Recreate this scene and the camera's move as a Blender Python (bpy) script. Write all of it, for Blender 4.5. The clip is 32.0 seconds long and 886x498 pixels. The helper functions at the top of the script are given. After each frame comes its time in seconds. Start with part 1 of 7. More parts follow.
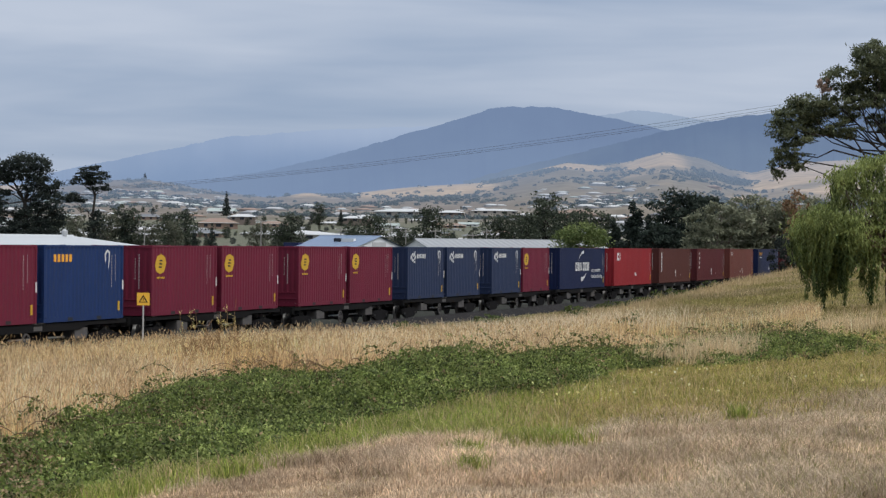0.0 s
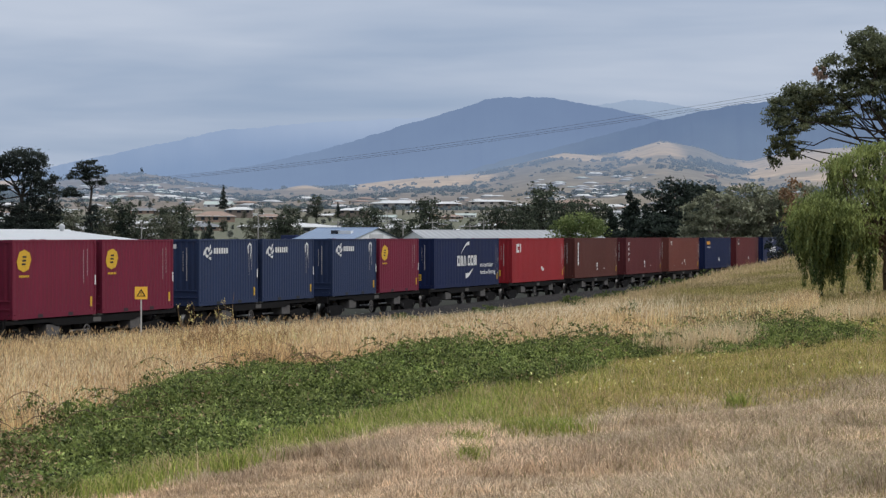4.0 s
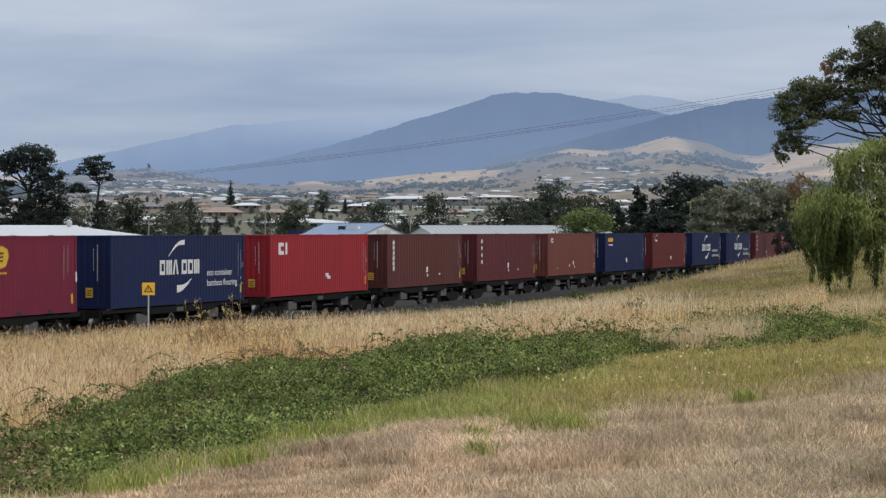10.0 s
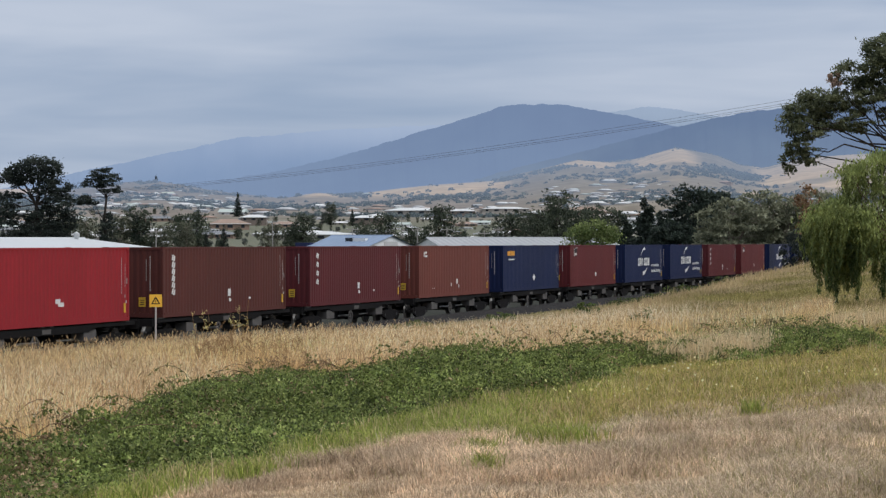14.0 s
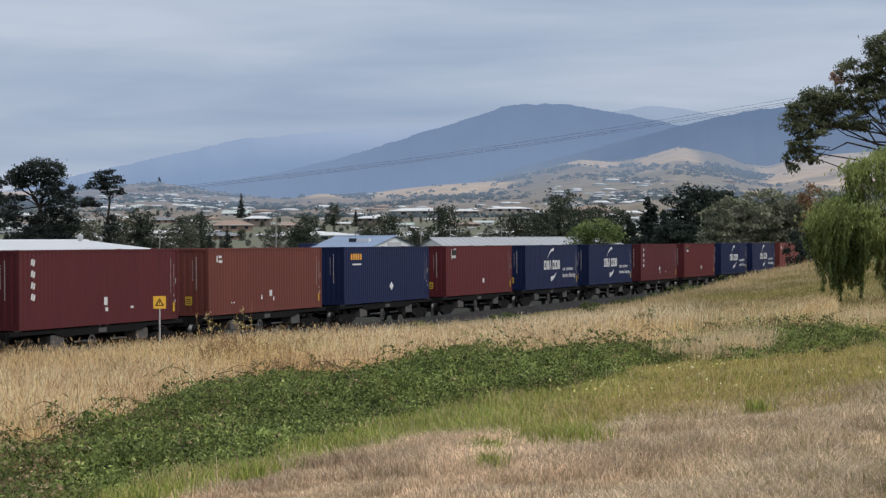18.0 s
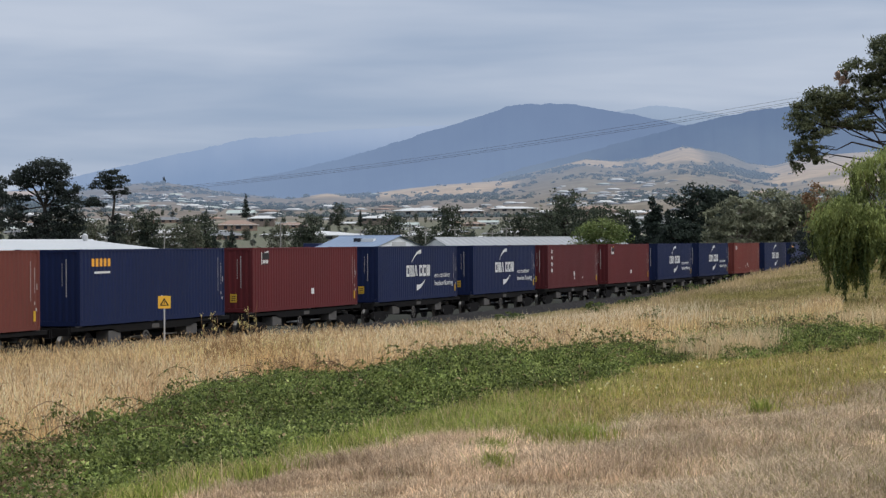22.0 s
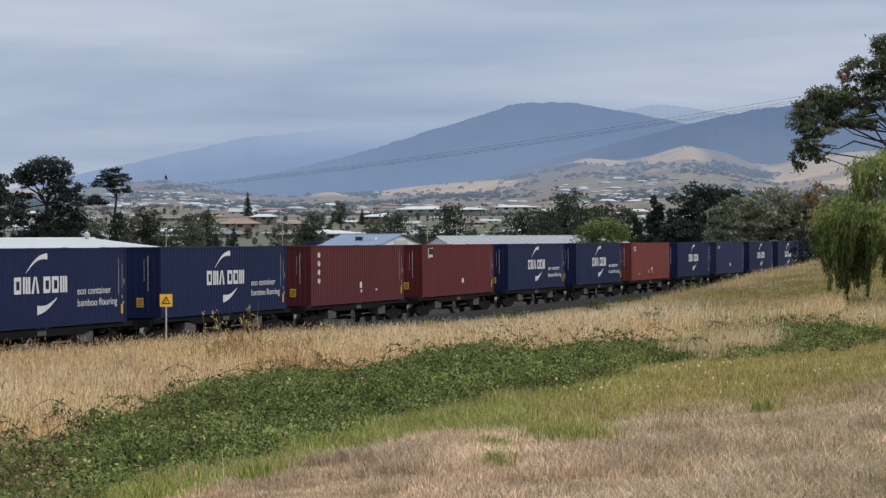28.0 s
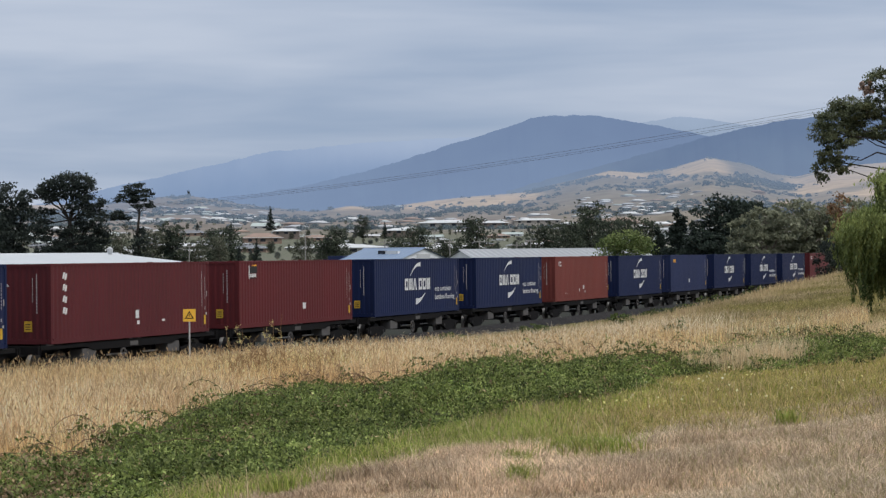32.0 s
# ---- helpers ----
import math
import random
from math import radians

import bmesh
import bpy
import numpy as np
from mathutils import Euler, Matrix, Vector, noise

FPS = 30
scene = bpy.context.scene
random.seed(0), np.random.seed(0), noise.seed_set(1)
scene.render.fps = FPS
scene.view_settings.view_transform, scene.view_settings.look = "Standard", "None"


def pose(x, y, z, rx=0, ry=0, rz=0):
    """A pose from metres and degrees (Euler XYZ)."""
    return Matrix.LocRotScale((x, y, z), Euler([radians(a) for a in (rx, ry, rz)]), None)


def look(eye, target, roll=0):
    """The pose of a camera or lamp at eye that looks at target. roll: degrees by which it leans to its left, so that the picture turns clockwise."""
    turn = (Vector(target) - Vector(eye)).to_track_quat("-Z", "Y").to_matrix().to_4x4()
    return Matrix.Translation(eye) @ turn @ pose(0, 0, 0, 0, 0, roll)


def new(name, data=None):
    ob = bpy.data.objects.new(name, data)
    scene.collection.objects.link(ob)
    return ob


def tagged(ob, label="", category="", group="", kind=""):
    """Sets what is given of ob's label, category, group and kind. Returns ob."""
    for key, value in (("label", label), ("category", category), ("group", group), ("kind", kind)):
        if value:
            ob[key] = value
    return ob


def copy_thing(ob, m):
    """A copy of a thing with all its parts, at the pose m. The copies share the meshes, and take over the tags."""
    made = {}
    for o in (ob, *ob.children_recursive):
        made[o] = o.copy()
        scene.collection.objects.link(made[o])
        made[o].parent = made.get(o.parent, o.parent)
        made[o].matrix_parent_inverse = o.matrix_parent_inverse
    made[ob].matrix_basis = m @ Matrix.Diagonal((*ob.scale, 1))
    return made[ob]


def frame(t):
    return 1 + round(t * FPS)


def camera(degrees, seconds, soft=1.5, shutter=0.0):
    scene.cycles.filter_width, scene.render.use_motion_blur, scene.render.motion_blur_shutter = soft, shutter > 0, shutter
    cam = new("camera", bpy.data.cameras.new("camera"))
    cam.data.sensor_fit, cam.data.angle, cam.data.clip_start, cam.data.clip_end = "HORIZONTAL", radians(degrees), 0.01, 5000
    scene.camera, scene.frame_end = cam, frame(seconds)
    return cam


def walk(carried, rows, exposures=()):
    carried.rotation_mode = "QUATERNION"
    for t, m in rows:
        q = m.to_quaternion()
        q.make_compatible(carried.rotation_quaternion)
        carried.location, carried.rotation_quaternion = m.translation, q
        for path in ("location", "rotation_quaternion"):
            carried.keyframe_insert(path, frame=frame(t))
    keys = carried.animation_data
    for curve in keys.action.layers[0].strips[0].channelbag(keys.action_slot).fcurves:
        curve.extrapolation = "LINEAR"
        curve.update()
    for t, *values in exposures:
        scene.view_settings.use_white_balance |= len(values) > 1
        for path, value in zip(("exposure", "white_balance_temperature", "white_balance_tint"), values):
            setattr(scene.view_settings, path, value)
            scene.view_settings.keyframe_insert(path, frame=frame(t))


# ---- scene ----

EYE = 3.85            # eye height over the rails
TURN = radians(17.31)  # the track's bearing to the right of straight ahead
NEAR = 34.79          # distance from the eye to the train's near side
SIN, COS = math.sin(TURN), math.cos(TURN)

# seconds, bearing, tilt, lean in degrees
VIEW = (
    (0, -0.001, -0.125, 0.591),
    (0.5, 0.034, -0.102, 0.497),
    (1, 0.074, -0.093, 0.411),
    (1.5, 0.104, -0.093, 0.295),
    (2, 0.086, -0.100, 0.232),
    (2.5, 0.089, -0.142, 0.245),
    (3, 0.095, -0.212, 0.112),
    (3.5, 0.080, -0.274, 0.078),
    (5.5, 0.006, -0.551, 0.022),
    (6, -0.015, -0.566, 0.036),
    (6.5, -0.046, -0.562, 0.040),
    (7, -0.073, -0.558, -0.003),
    (7.5, -0.079, -0.549, 0.043),
    (8, -0.069, -0.538, 0.106),
    (8.5, -0.075, -0.496, 0.096),
    (9, -0.074, -0.485, 0.022),
    (9.5, -0.091, -0.479, 0.065),
    (10, -0.116, -0.462, 0.011),
    (10.5, -0.133, -0.444, 0.021),
    (11, -0.158, -0.431, 0.087),
    (11.5, -0.203, -0.413, -0.014),
    (12, -0.231, -0.346, 0.074),
    (12.5, -0.272, -0.261, 0.084),
    (13, -0.288, -0.192, 0.079),
    (13.5, -0.293, -0.165, -0.058),
    (14, -0.298, -0.163, -0.030),
    (14.5, -0.308, -0.148, -0.056),
    (16.5, -0.336, -0.107, -0.201),
    (17, -0.337, -0.128, -0.218),
    (17.5, -0.355, -0.141, -0.270),
    (18, -0.389, -0.158, -0.314),
    (18.5, -0.418, -0.167, -0.299),
    (19, -0.463, -0.177, -0.250),
    (19.5, -0.485, -0.180, -0.277),
    (20, -0.499, -0.186, -0.288),
    (20.5, -0.509, -0.177, -0.268),
    (21, -0.515, -0.174, -0.326),
    (21.5, -0.512, -0.167, -0.311),
    (22, -0.506, -0.162, -0.324),
    (22.5, -0.510, -0.175, -0.387),
    (23, -0.507, -0.177, -0.393),
    (23.5, -0.509, -0.197, -0.395),
    (24, -0.499, -0.204, -0.364),
    (24.5, -0.502, -0.239, -0.361),
    (25, -0.485, -0.261, -0.366),
    (25.5, -0.477, -0.287, -0.350),
    (27.5, -0.482, -0.255, -0.307),
    (28, -0.552, -0.198, -0.263),
    (28.5, -0.638, -0.063, -0.315),
    (29, -0.728, 0.018, -0.317),
    (29.5, -0.779, 0.087, -0.370),
    (30, -0.846, 0.116, -0.354),
    (30.5, -0.930, 0.116, -0.345),
    (31, -1.009, 0.139, -0.426),
    (31.5, -1.083, 0.153, -0.508),
    (32, -1.126, 0.150, -0.551),
)
cam = camera(22.23, 32.0, soft=1.35)


def aim(bearing, tilt, lean):
    return pose(0, 0, EYE, 0, 0, -bearing) @ pose(0, 0, 0, 90 + tilt) @ pose(0, 0, 0, 0, 0, lean)


walk(cam, [(t, aim(b, p, r)) for t, b, p, r in VIEW], exposures=[(0.0, 0.0), (32.0, 0.0)])

# ---------------------------------------------------------------- light
SUN_EL, SUN_AZ = radians(50), radians(118)
world = bpy.data.worlds.new("overcast_sky")
scene.world = world
world.use_nodes = True
wn, wl = world.node_tree.nodes, world.node_tree.links
wn.clear()
w_out = wn.new("ShaderNodeOutputWorld")
w_sky = wn.new("ShaderNodeTexSky")
w_sky.sky_type, w_sky.sun_disc, w_sky.sun_elevation, w_sky.sun_rotation = "NISHITA", False, SUN_EL, SUN_AZ
w_bg1 = wn.new("ShaderNodeBackground")
w_bg1.inputs["Strength"].default_value = 0.09
wl.new(w_sky.outputs[0], w_bg1.inputs["Color"])
w_co = wn.new("ShaderNodeTexCoord")
w_sep = wn.new("ShaderNodeSeparateXYZ")
wl.new(w_co.outputs["Generated"], w_sep.inputs[0])
# cloud deck: the way to a flat layer overhead, so the banks crowd together towards the horizon
w_z = wn.new("ShaderNodeMath")
w_z.operation = "MAXIMUM"
w_z.inputs[1].default_value = 0.0
wl.new(w_sep.outputs["Z"], w_z.inputs[0])
w_map = wn.new("ShaderNodeMapping")
w_map.inputs["Scale"].default_value = (3.2, 3.2, 27.0)
w_map.inputs["Location"].default_value = (1.3, 0.4, 2.2)
wl.new(w_co.outputs["Generated"], w_map.inputs["Vector"])
w_no = wn.new("ShaderNodeTexNoise")
w_no.inputs["Scale"].default_value, w_no.inputs["Detail"].default_value = 1.25, 4.0
w_no.inputs["Roughness"].default_value, w_no.inputs["Distortion"].default_value = 0.48, 0.25
wl.new(w_map.outputs[0], w_no.inputs["Vector"])
w_ramp = wn.new("ShaderNodeValToRGB")
w_ramp.color_ramp.elements[0].position, w_ramp.color_ramp.elements[0].color = 0.35, (0.308, 0.396, 0.550, 1)
w_ramp.color_ramp.elements[1].position, w_ramp.color_ramp.elements[1].color = 0.65, (0.515, 0.578, 0.700, 1)
wl.new(w_no.outputs["Fac"], w_ramp.inputs["Fac"])
# an overcast sky is brighter overhead than near the horizon
w_up = wn.new("ShaderNodeMapRange")
w_up.inputs["From Min"].default_value, w_up.inputs["From Max"].default_value = 0.12, 0.9
w_up.inputs["To Min"].default_value, w_up.inputs["To Max"].default_value = 0.0, 1.0
wl.new(w_z.outputs[0], w_up.inputs["Value"])
w_bg2 = wn.new("ShaderNodeBackground")
w_over = wn.new("ShaderNodeMix")
w_over.data_type = "RGBA"
w_over.inputs[7].default_value = (1.12, 1.14, 1.15, 1)
wl.new(w_up.outputs["Result"], w_over.inputs[0])
wl.new(w_ramp.outputs["Color"], w_over.inputs[6])
wl.new(w_over.outputs[2], w_bg2.inputs["Color"])
w_mix = wn.new("ShaderNodeMixShader")
w_mix.inputs["Fac"].default_value = 0.94
wl.new(w_bg1.outputs[0], w_mix.inputs[1])
wl.new(w_bg2.outputs[0], w_mix.inputs[2])
wl.new(w_mix.outputs[0], w_out.inputs["Surface"])

sun_data = bpy.data.lights.new("sun", "SUN")
sun_data.energy, sun_data.angle, sun_data.color = 2.1, radians(22), (1.0, 0.965, 0.94)
sun = new("sun", sun_data)
sun.matrix_world = look((math.sin(SUN_AZ) * math.cos(SUN_EL) * 100, math.cos(SUN_AZ) * math.cos(SUN_EL) * 100, math.sin(SUN_EL) * 100), (0, 0, 0))


# ---------------------------------------------------------------- materials
def srgb(r, g, b):
    f = lambda c: c / 12.92 if c <= 0.04045 else ((c + 0.055) / 1.055) ** 2.4
    return (f(r / 255), f(g / 255), f(b / 255), 1)


def material(name):
    m = bpy.data.materials.new(name)
    m.use_nodes = True
    n, l = m.node_tree.nodes, m.node_tree.links
    return m, n, l, n["Principled BSDF"]


def surface(name, color, rough=0.6, metal=0.0, vary=0.25, scale=3.0, fine=40.0, bump=0.0, per_object=0.0, dirt=None, stretch=(1, 1, 1)):
    """Colour with stains and grain at two scales, and a little relief."""
    m, n, l, p = material(name)
    co = n.new("ShaderNodeTexCoord")
    mp = n.new("ShaderNodeMapping")
    mp.inputs["Scale"].default_value = stretch
    l.new(co.outputs["Object"], mp.inputs["Vector"])
    a, b = n.new("ShaderNodeTexNoise"), n.new("ShaderNodeTexNoise")
    a.inputs["Scale"].default_value, a.inputs["Detail"].default_value = scale, 5
    b.inputs["Scale"].default_value, b.inputs["Detail"].default_value = fine, 4
    l.new(mp.outputs[0], a.inputs["Vector"])
    l.new(mp.outputs[0], b.inputs["Vector"])
    add = n.new("ShaderNodeMath")
    add.operation = "ADD"
    l.new(a.outputs["Fac"], add.inputs[0])
    l.new(b.outputs["Fac"], add.inputs[1])
    last = add
    if per_object:
        info = n.new("ShaderNodeObjectInfo")
        mul = n.new("ShaderNodeMath")
        mul.operation, mul.inputs[1].default_value = "MULTIPLY_ADD", per_object
        l.new(info.outputs["Random"], mul.inputs[0])
        l.new(add.outputs[0], mul.inputs[2])
        last = mul
    mr = n.new("ShaderNodeMapRange")
    mr.inputs["From Min"].default_value, mr.inputs["From Max"].default_value = 0.6, 1.4 + per_object
    l.new(last.outputs[0], mr.inputs["Value"])
    mix = n.new("ShaderNodeMix")
    mix.data_type = "RGBA"
    c = color
    d = dirt or (c[0] * (1 - vary), c[1] * (1 - vary), c[2] * (1 - vary), 1)
    u = tuple(min(1, v * (1 + vary)) for v in c[:3]) + (1,)
    mix.inputs[6].default_value, mix.inputs[7].default_value = d, u
    l.new(mr.outputs[0], mix.inputs[0])
    l.new(mix.outputs[2], p.inputs["Base Color"])
    p.inputs["Roughness"].default_value, p.inputs["Metallic"].default_value = rough, metal
    p.inputs["Specular IOR Level"].default_value = 0.08 if rough > 0.7 else 0.25
    if bump:
        bp = n.new("ShaderNodeBump")
        bp.inputs["Strength"].default_value, bp.inputs["Distance"].default_value = 0.6, bump
        l.new(add.outputs[0], bp.inputs["Height"])
        l.new(bp.outputs[0], p.inputs["Normal"])
    return m


def tinted(name, rough=0.7, vary=0.3, scale=30.0, bump=0.0, through_light=0.0, haze_glow=False):
    """Colour carried by the mesh as a 'tint' attribute, broken up by noise."""
    m, n, l, p = material(name)
    at = n.new("ShaderNodeAttribute")
    at.attribute_name = "tint"
    co = n.new("ShaderNodeTexCoord")
    no = n.new("ShaderNodeTexNoise")
    no.inputs["Scale"].default_value, no.inputs["Detail"].default_value = scale, 5
    l.new(co.outputs["Object"], no.inputs["Vector"])
    mr = n.new("ShaderNodeMapRange")
    mr.inputs["From Min"].default_value, mr.inputs["From Max"].default_value = 0.3, 0.7
    mr.inputs["To Min"].default_value, mr.inputs["To Max"].default_value = 1 - vary, 1 + vary
    l.new(no.outputs["Fac"], mr.inputs["Value"])
    mul = n.new("ShaderNodeVectorMath")
    mul.operation = "SCALE"
    l.new(at.outputs["Color"], mul.inputs[0])
    l.new(mr.outputs[0], mul.inputs["Scale"])
    l.new(mul.outputs[0], p.inputs["Base Color"])
    p.inputs["Roughness"].default_value = rough
    p.inputs["Specular IOR Level"].default_value = 0.12
    if bump:
        bp = n.new("ShaderNodeBump")
        bp.inputs["Strength"].default_value, bp.inputs["Distance"].default_value = 0.8, bump
        l.new(no.outputs["Fac"], bp.inputs["Height"])
        l.new(bp.outputs[0], p.inputs["Normal"])
    if through_light:
        tr = n.new("ShaderNodeBsdfTranslucent")
        l.new(mul.outputs[0], tr.inputs["Color"])
        ms = n.new("ShaderNodeMixShader")
        ms.inputs["Fac"].default_value = through_light
        out = n["Material Output"]
        l.new(p.outputs[0], ms.inputs[1])
        l.new(tr.outputs[0], ms.inputs[2])
        l.new(ms.outputs[0], out.inputs["Surface"])
    if haze_glow:
        # haze painted as glow, for a mile or more of damp air, by the mesh's own 'air' share
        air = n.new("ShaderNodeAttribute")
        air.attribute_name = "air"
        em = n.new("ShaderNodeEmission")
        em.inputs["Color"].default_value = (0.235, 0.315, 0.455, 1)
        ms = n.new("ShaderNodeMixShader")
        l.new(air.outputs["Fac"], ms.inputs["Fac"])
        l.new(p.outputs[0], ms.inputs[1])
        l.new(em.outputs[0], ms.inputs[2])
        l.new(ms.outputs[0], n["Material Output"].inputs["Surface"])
    return m


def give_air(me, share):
    # how much painted haze each vertex glows with
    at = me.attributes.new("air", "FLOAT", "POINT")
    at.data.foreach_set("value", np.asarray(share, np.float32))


GROUND = tinted("soil_and_turf", 0.9, 0.35, 2.2, 0.03)
# the next three hold their own colour plus a painted haze that glows
FAR_GROUND = tinted("hazed_pasture", 0.95, 0.2, 0.05, haze_glow=True)
FAR_HOUSE = tinted("hazed_house_paint", 0.7, 0.12, 0.3, haze_glow=True)
FAR_LEAF = tinted("hazed_leaves", 0.8, 0.15, 0.1, haze_glow=True)
BLADE = tinted("grass_blades", 0.65, 0.15, 3.0, 0, 0.48)
LEAF = tinted("leaves", 0.5, 0.25, 1.2, 0, 0.32)
BARK = surface("bark", (0.10, 0.075, 0.055, 1), 0.9, 0, 0.45, 2.0, 14, 0.02, 0, None, (1, 1, 0.25))
DARK_BARK = surface("dark_bark", (0.035, 0.030, 0.027, 1), 0.9, 0, 0.4, 2.0, 14, 0.02, 0, None, (1, 1, 0.25))
GUM_BARK = surface("gum_bark", (0.20, 0.17, 0.145, 1), 0.85, 0, 0.45, 1.2, 9, 0.01, 0, None, (1, 1, 0.2))
BALLAST = surface("ballast_stone", (0.025, 0.024, 0.0245, 1), 0.9, 0, 0.5, 0.8, 22, 0.05)
CONCRETE = surface("concrete", (0.20, 0.19, 0.175, 1), 0.85, 0, 0.25, 2, 30, 0.004)
RAIL = surface("rail_steel", (0.12, 0.075, 0.055, 1), 0.6, 0.5, 0.35, 1, 25, 0.002)
RAIL_TOP = surface("polished_rail", (0.62, 0.62, 0.64, 1), 0.28, 0.95, 0.1, 1, 25)
UNDER = surface("wagon_underframe", (0.011, 0.0105, 0.011, 1), 0.85, 0.0, 0.4, 2.5, 25, 0.002, 0.2)
BOXGREY = surface("grey_equipment_paint", (0.088, 0.084, 0.082, 1), 0.72, 0, 0.3, 4, 30, 0.002, 0.2)
WHEEL = surface("wheel_steel", (0.035, 0.033, 0.032, 1), 0.5, 0.5, 0.3, 4, 30)
RIM = surface("worn_wheel_rim", (0.30, 0.29, 0.28, 1), 0.35, 0.85, 0.15, 4, 30)
WHITE_PAINT = surface("white_lettering", (0.55, 0.56, 0.57, 1), 0.6, 0, 0.2, 5, 40)
COLUMN_PAINT = surface("faded_small_lettering", (0.36, 0.34, 0.34, 1), 0.65, 0, 0.3, 5, 40)
YELLOW_PAINT = surface("yellow_decal", (0.50, 0.31, 0.03, 1), 0.55, 0, 0.15, 5, 40)
ORANGE_PAINT = surface("orange_lettering", (0.70, 0.33, 0.04, 1), 0.55, 0, 0.15, 5, 40)
BLACK_PAINT = surface("black_paint", (0.02, 0.02, 0.022, 1), 0.6, 0, 0.2, 5, 40)
SIGN_YELLOW = surface("sign_yellow", (0.72, 0.42, 0.055, 1), 0.45, 0, 0.08, 4, 30)
WIRE = surface("weathered_wire", (0.07, 0.07, 0.075, 1), 0.7, 0, 0.2, 2, 20)
GALV = surface("galvanised_steel", (0.46, 0.47, 0.48, 1), 0.5, 0.4, 0.2, 3, 30)


# ---------------------------------------------------------------- small tools
def part(name, bm, mat, parent, label=""):
    """One mesh object under a thing, from a bmesh or a ready mesh."""
    if isinstance(bm, bmesh.types.BMesh):
        me = bpy.data.meshes.new(name)
        bm.to_mesh(me)
        bm.free()
    else:
        me = bm
    if not me.materials:
        me.materials.append(mat)
    ob = new(name, me)
    ob.parent = parent
    return tagged(ob, label) if label else ob


def box(bm, x0, x1, y0, y1, z0, z1, bevel=0.0):
    r = bmesh.ops.create_cube(bm, size=1.0)
    vs = r["verts"]
    for v in vs:
        v.co = Vector((x0 if v.co.x < 0 else x1, y0 if v.co.y < 0 else y1, z0 if v.co.z < 0 else z1))
    if bevel:
        es = list({e for v in vs for e in v.link_edges})
        bmesh.ops.bevel(bm, geom=es, offset=bevel, segments=1, affect="EDGES")
    return bm


def boxes(*rows, bevel=0.0):
    bm = bmesh.new()
    for r in rows:
        box(bm, *r, bevel=bevel)
    return bm


def cyl(bm, p, q, r0, r1=None, seg=10, caps=True):
    p, q = Vector(p), Vector(q)
    d = q - p
    m = Matrix.Translation((p + q) / 2) @ d.to_track_quat("Z", "Y").to_matrix().to_4x4()
    bmesh.ops.create_cone(bm, cap_ends=caps, segments=seg, radius1=r0, radius2=r0 if r1 is None else r1, depth=d.length, matrix=m)
    return bm


def prism(pts, y0, y1):
    """A flat outline in x and z, given a thickness in y."""
    bm = bmesh.new()
    a = [bm.verts.new((x, y0, z)) for x, z in pts]
    b = [bm.verts.new((x, y1, z)) for x, z in pts]
    bm.faces.new(a)
    bm.faces.new(b[::-1])
    for i in range(len(pts)):
        j = (i + 1) % len(pts)
        bm.faces.new((a[j], a[i], b[i], b[j]))
    bmesh.ops.recalc_face_normals(bm, faces=bm.faces[:])
    return bm


def raw_mesh(name, verts, faces, tint=None, mat=None):
    """A mesh from arrays: verts (n, 3), faces (m, k); tint (n, 3) a vertex."""
    me = bpy.data.meshes.new(name)
    verts = np.asarray(verts, np.float32)
    faces = np.asarray(faces, np.int32)
    k = faces.shape[1]
    me.vertices.add(len(verts))
    me.vertices.foreach_set("co", verts.ravel())
    me.loops.add(faces.size)
    me.loops.foreach_set("vertex_index", faces.ravel())
    me.polygons.add(len(faces))
    me.polygons.foreach_set("loop_start", np.arange(len(faces), dtype=np.int32) * k)
    if tint is not None:
        at = me.color_attributes.new("tint", "FLOAT_COLOR", "POINT")
        at.data.foreach_set("color", np.hstack([tint, np.ones((len(tint), 1))]).astype(np.float32).ravel())
    me.update(calc_edges=True)
    if mat:
        me.materials.append(mat)
    return me


def mixed(rng, n, *cols, spread=0.22):
    cols = np.array(cols)
    t = cols[rng.integers(0, len(cols), n)]
    return np.clip(t * (1 + rng.normal(size=(n, 1)) * spread), 0.005, 0.9)


def step(a, b, x):
    t = np.clip((x - a) / (b - a), 0, 1)
    return t * t * (3 - 2 * t)


def hash2(i, j, seed):
    h = np.sin(i * 127.1 + j * 311.7 + seed * 74.7) * 43758.5453
    return h - np.floor(h)


def bumps(x, y, size, seed=0):
    """Smooth value noise, 0 to 1."""
    x, y = np.asarray(x, float) / size, np.asarray(y, float) / size
    i, j = np.floor(x), np.floor(y)
    u, v = x - i, y - j
    u, v = u * u * (3 - 2 * u), v * v * (3 - 2 * v)
    return (hash2(i, j, seed) * (1 - u) + hash2(i + 1, j, seed) * u) * (1 - v) + (hash2(i, j + 1, seed) * (1 - u) + hash2(i + 1, j + 1, seed) * u) * v


def rough3(x, y, size, seed=0):
    return bumps(x, y, size, seed) * 0.55 + bumps(x, y, size / 2.3, seed + 1) * 0.3 + bumps(x, y, size / 5.1, seed + 2) * 0.15


# ---------------------------------------------------------------- the lie of the land
# crest of the hills behind the town: bearing and elevation in degrees
HILL_B = (-30, -11.1, -9.7, -8.3, -7.5, -6.2, -5.5, -4.4, -3.5, -2.6, -0.6, 0.9, 2.4, 3.1, 3.9, 4.6, 5.6, 6.6, 7.2, 7.8, 8.8, 11.1, 30)
HILL_E = (1.1, 1.19, 1.21, 1.40, 1.42, 1.21, 1.12, 1.05, 1.2, 1.12, 1.36, 1.46, 1.82, 2.0, 1.93, 2.0, 2.28, 2.08, 1.82, 1.74, 2.0, 2.2, 2.0)


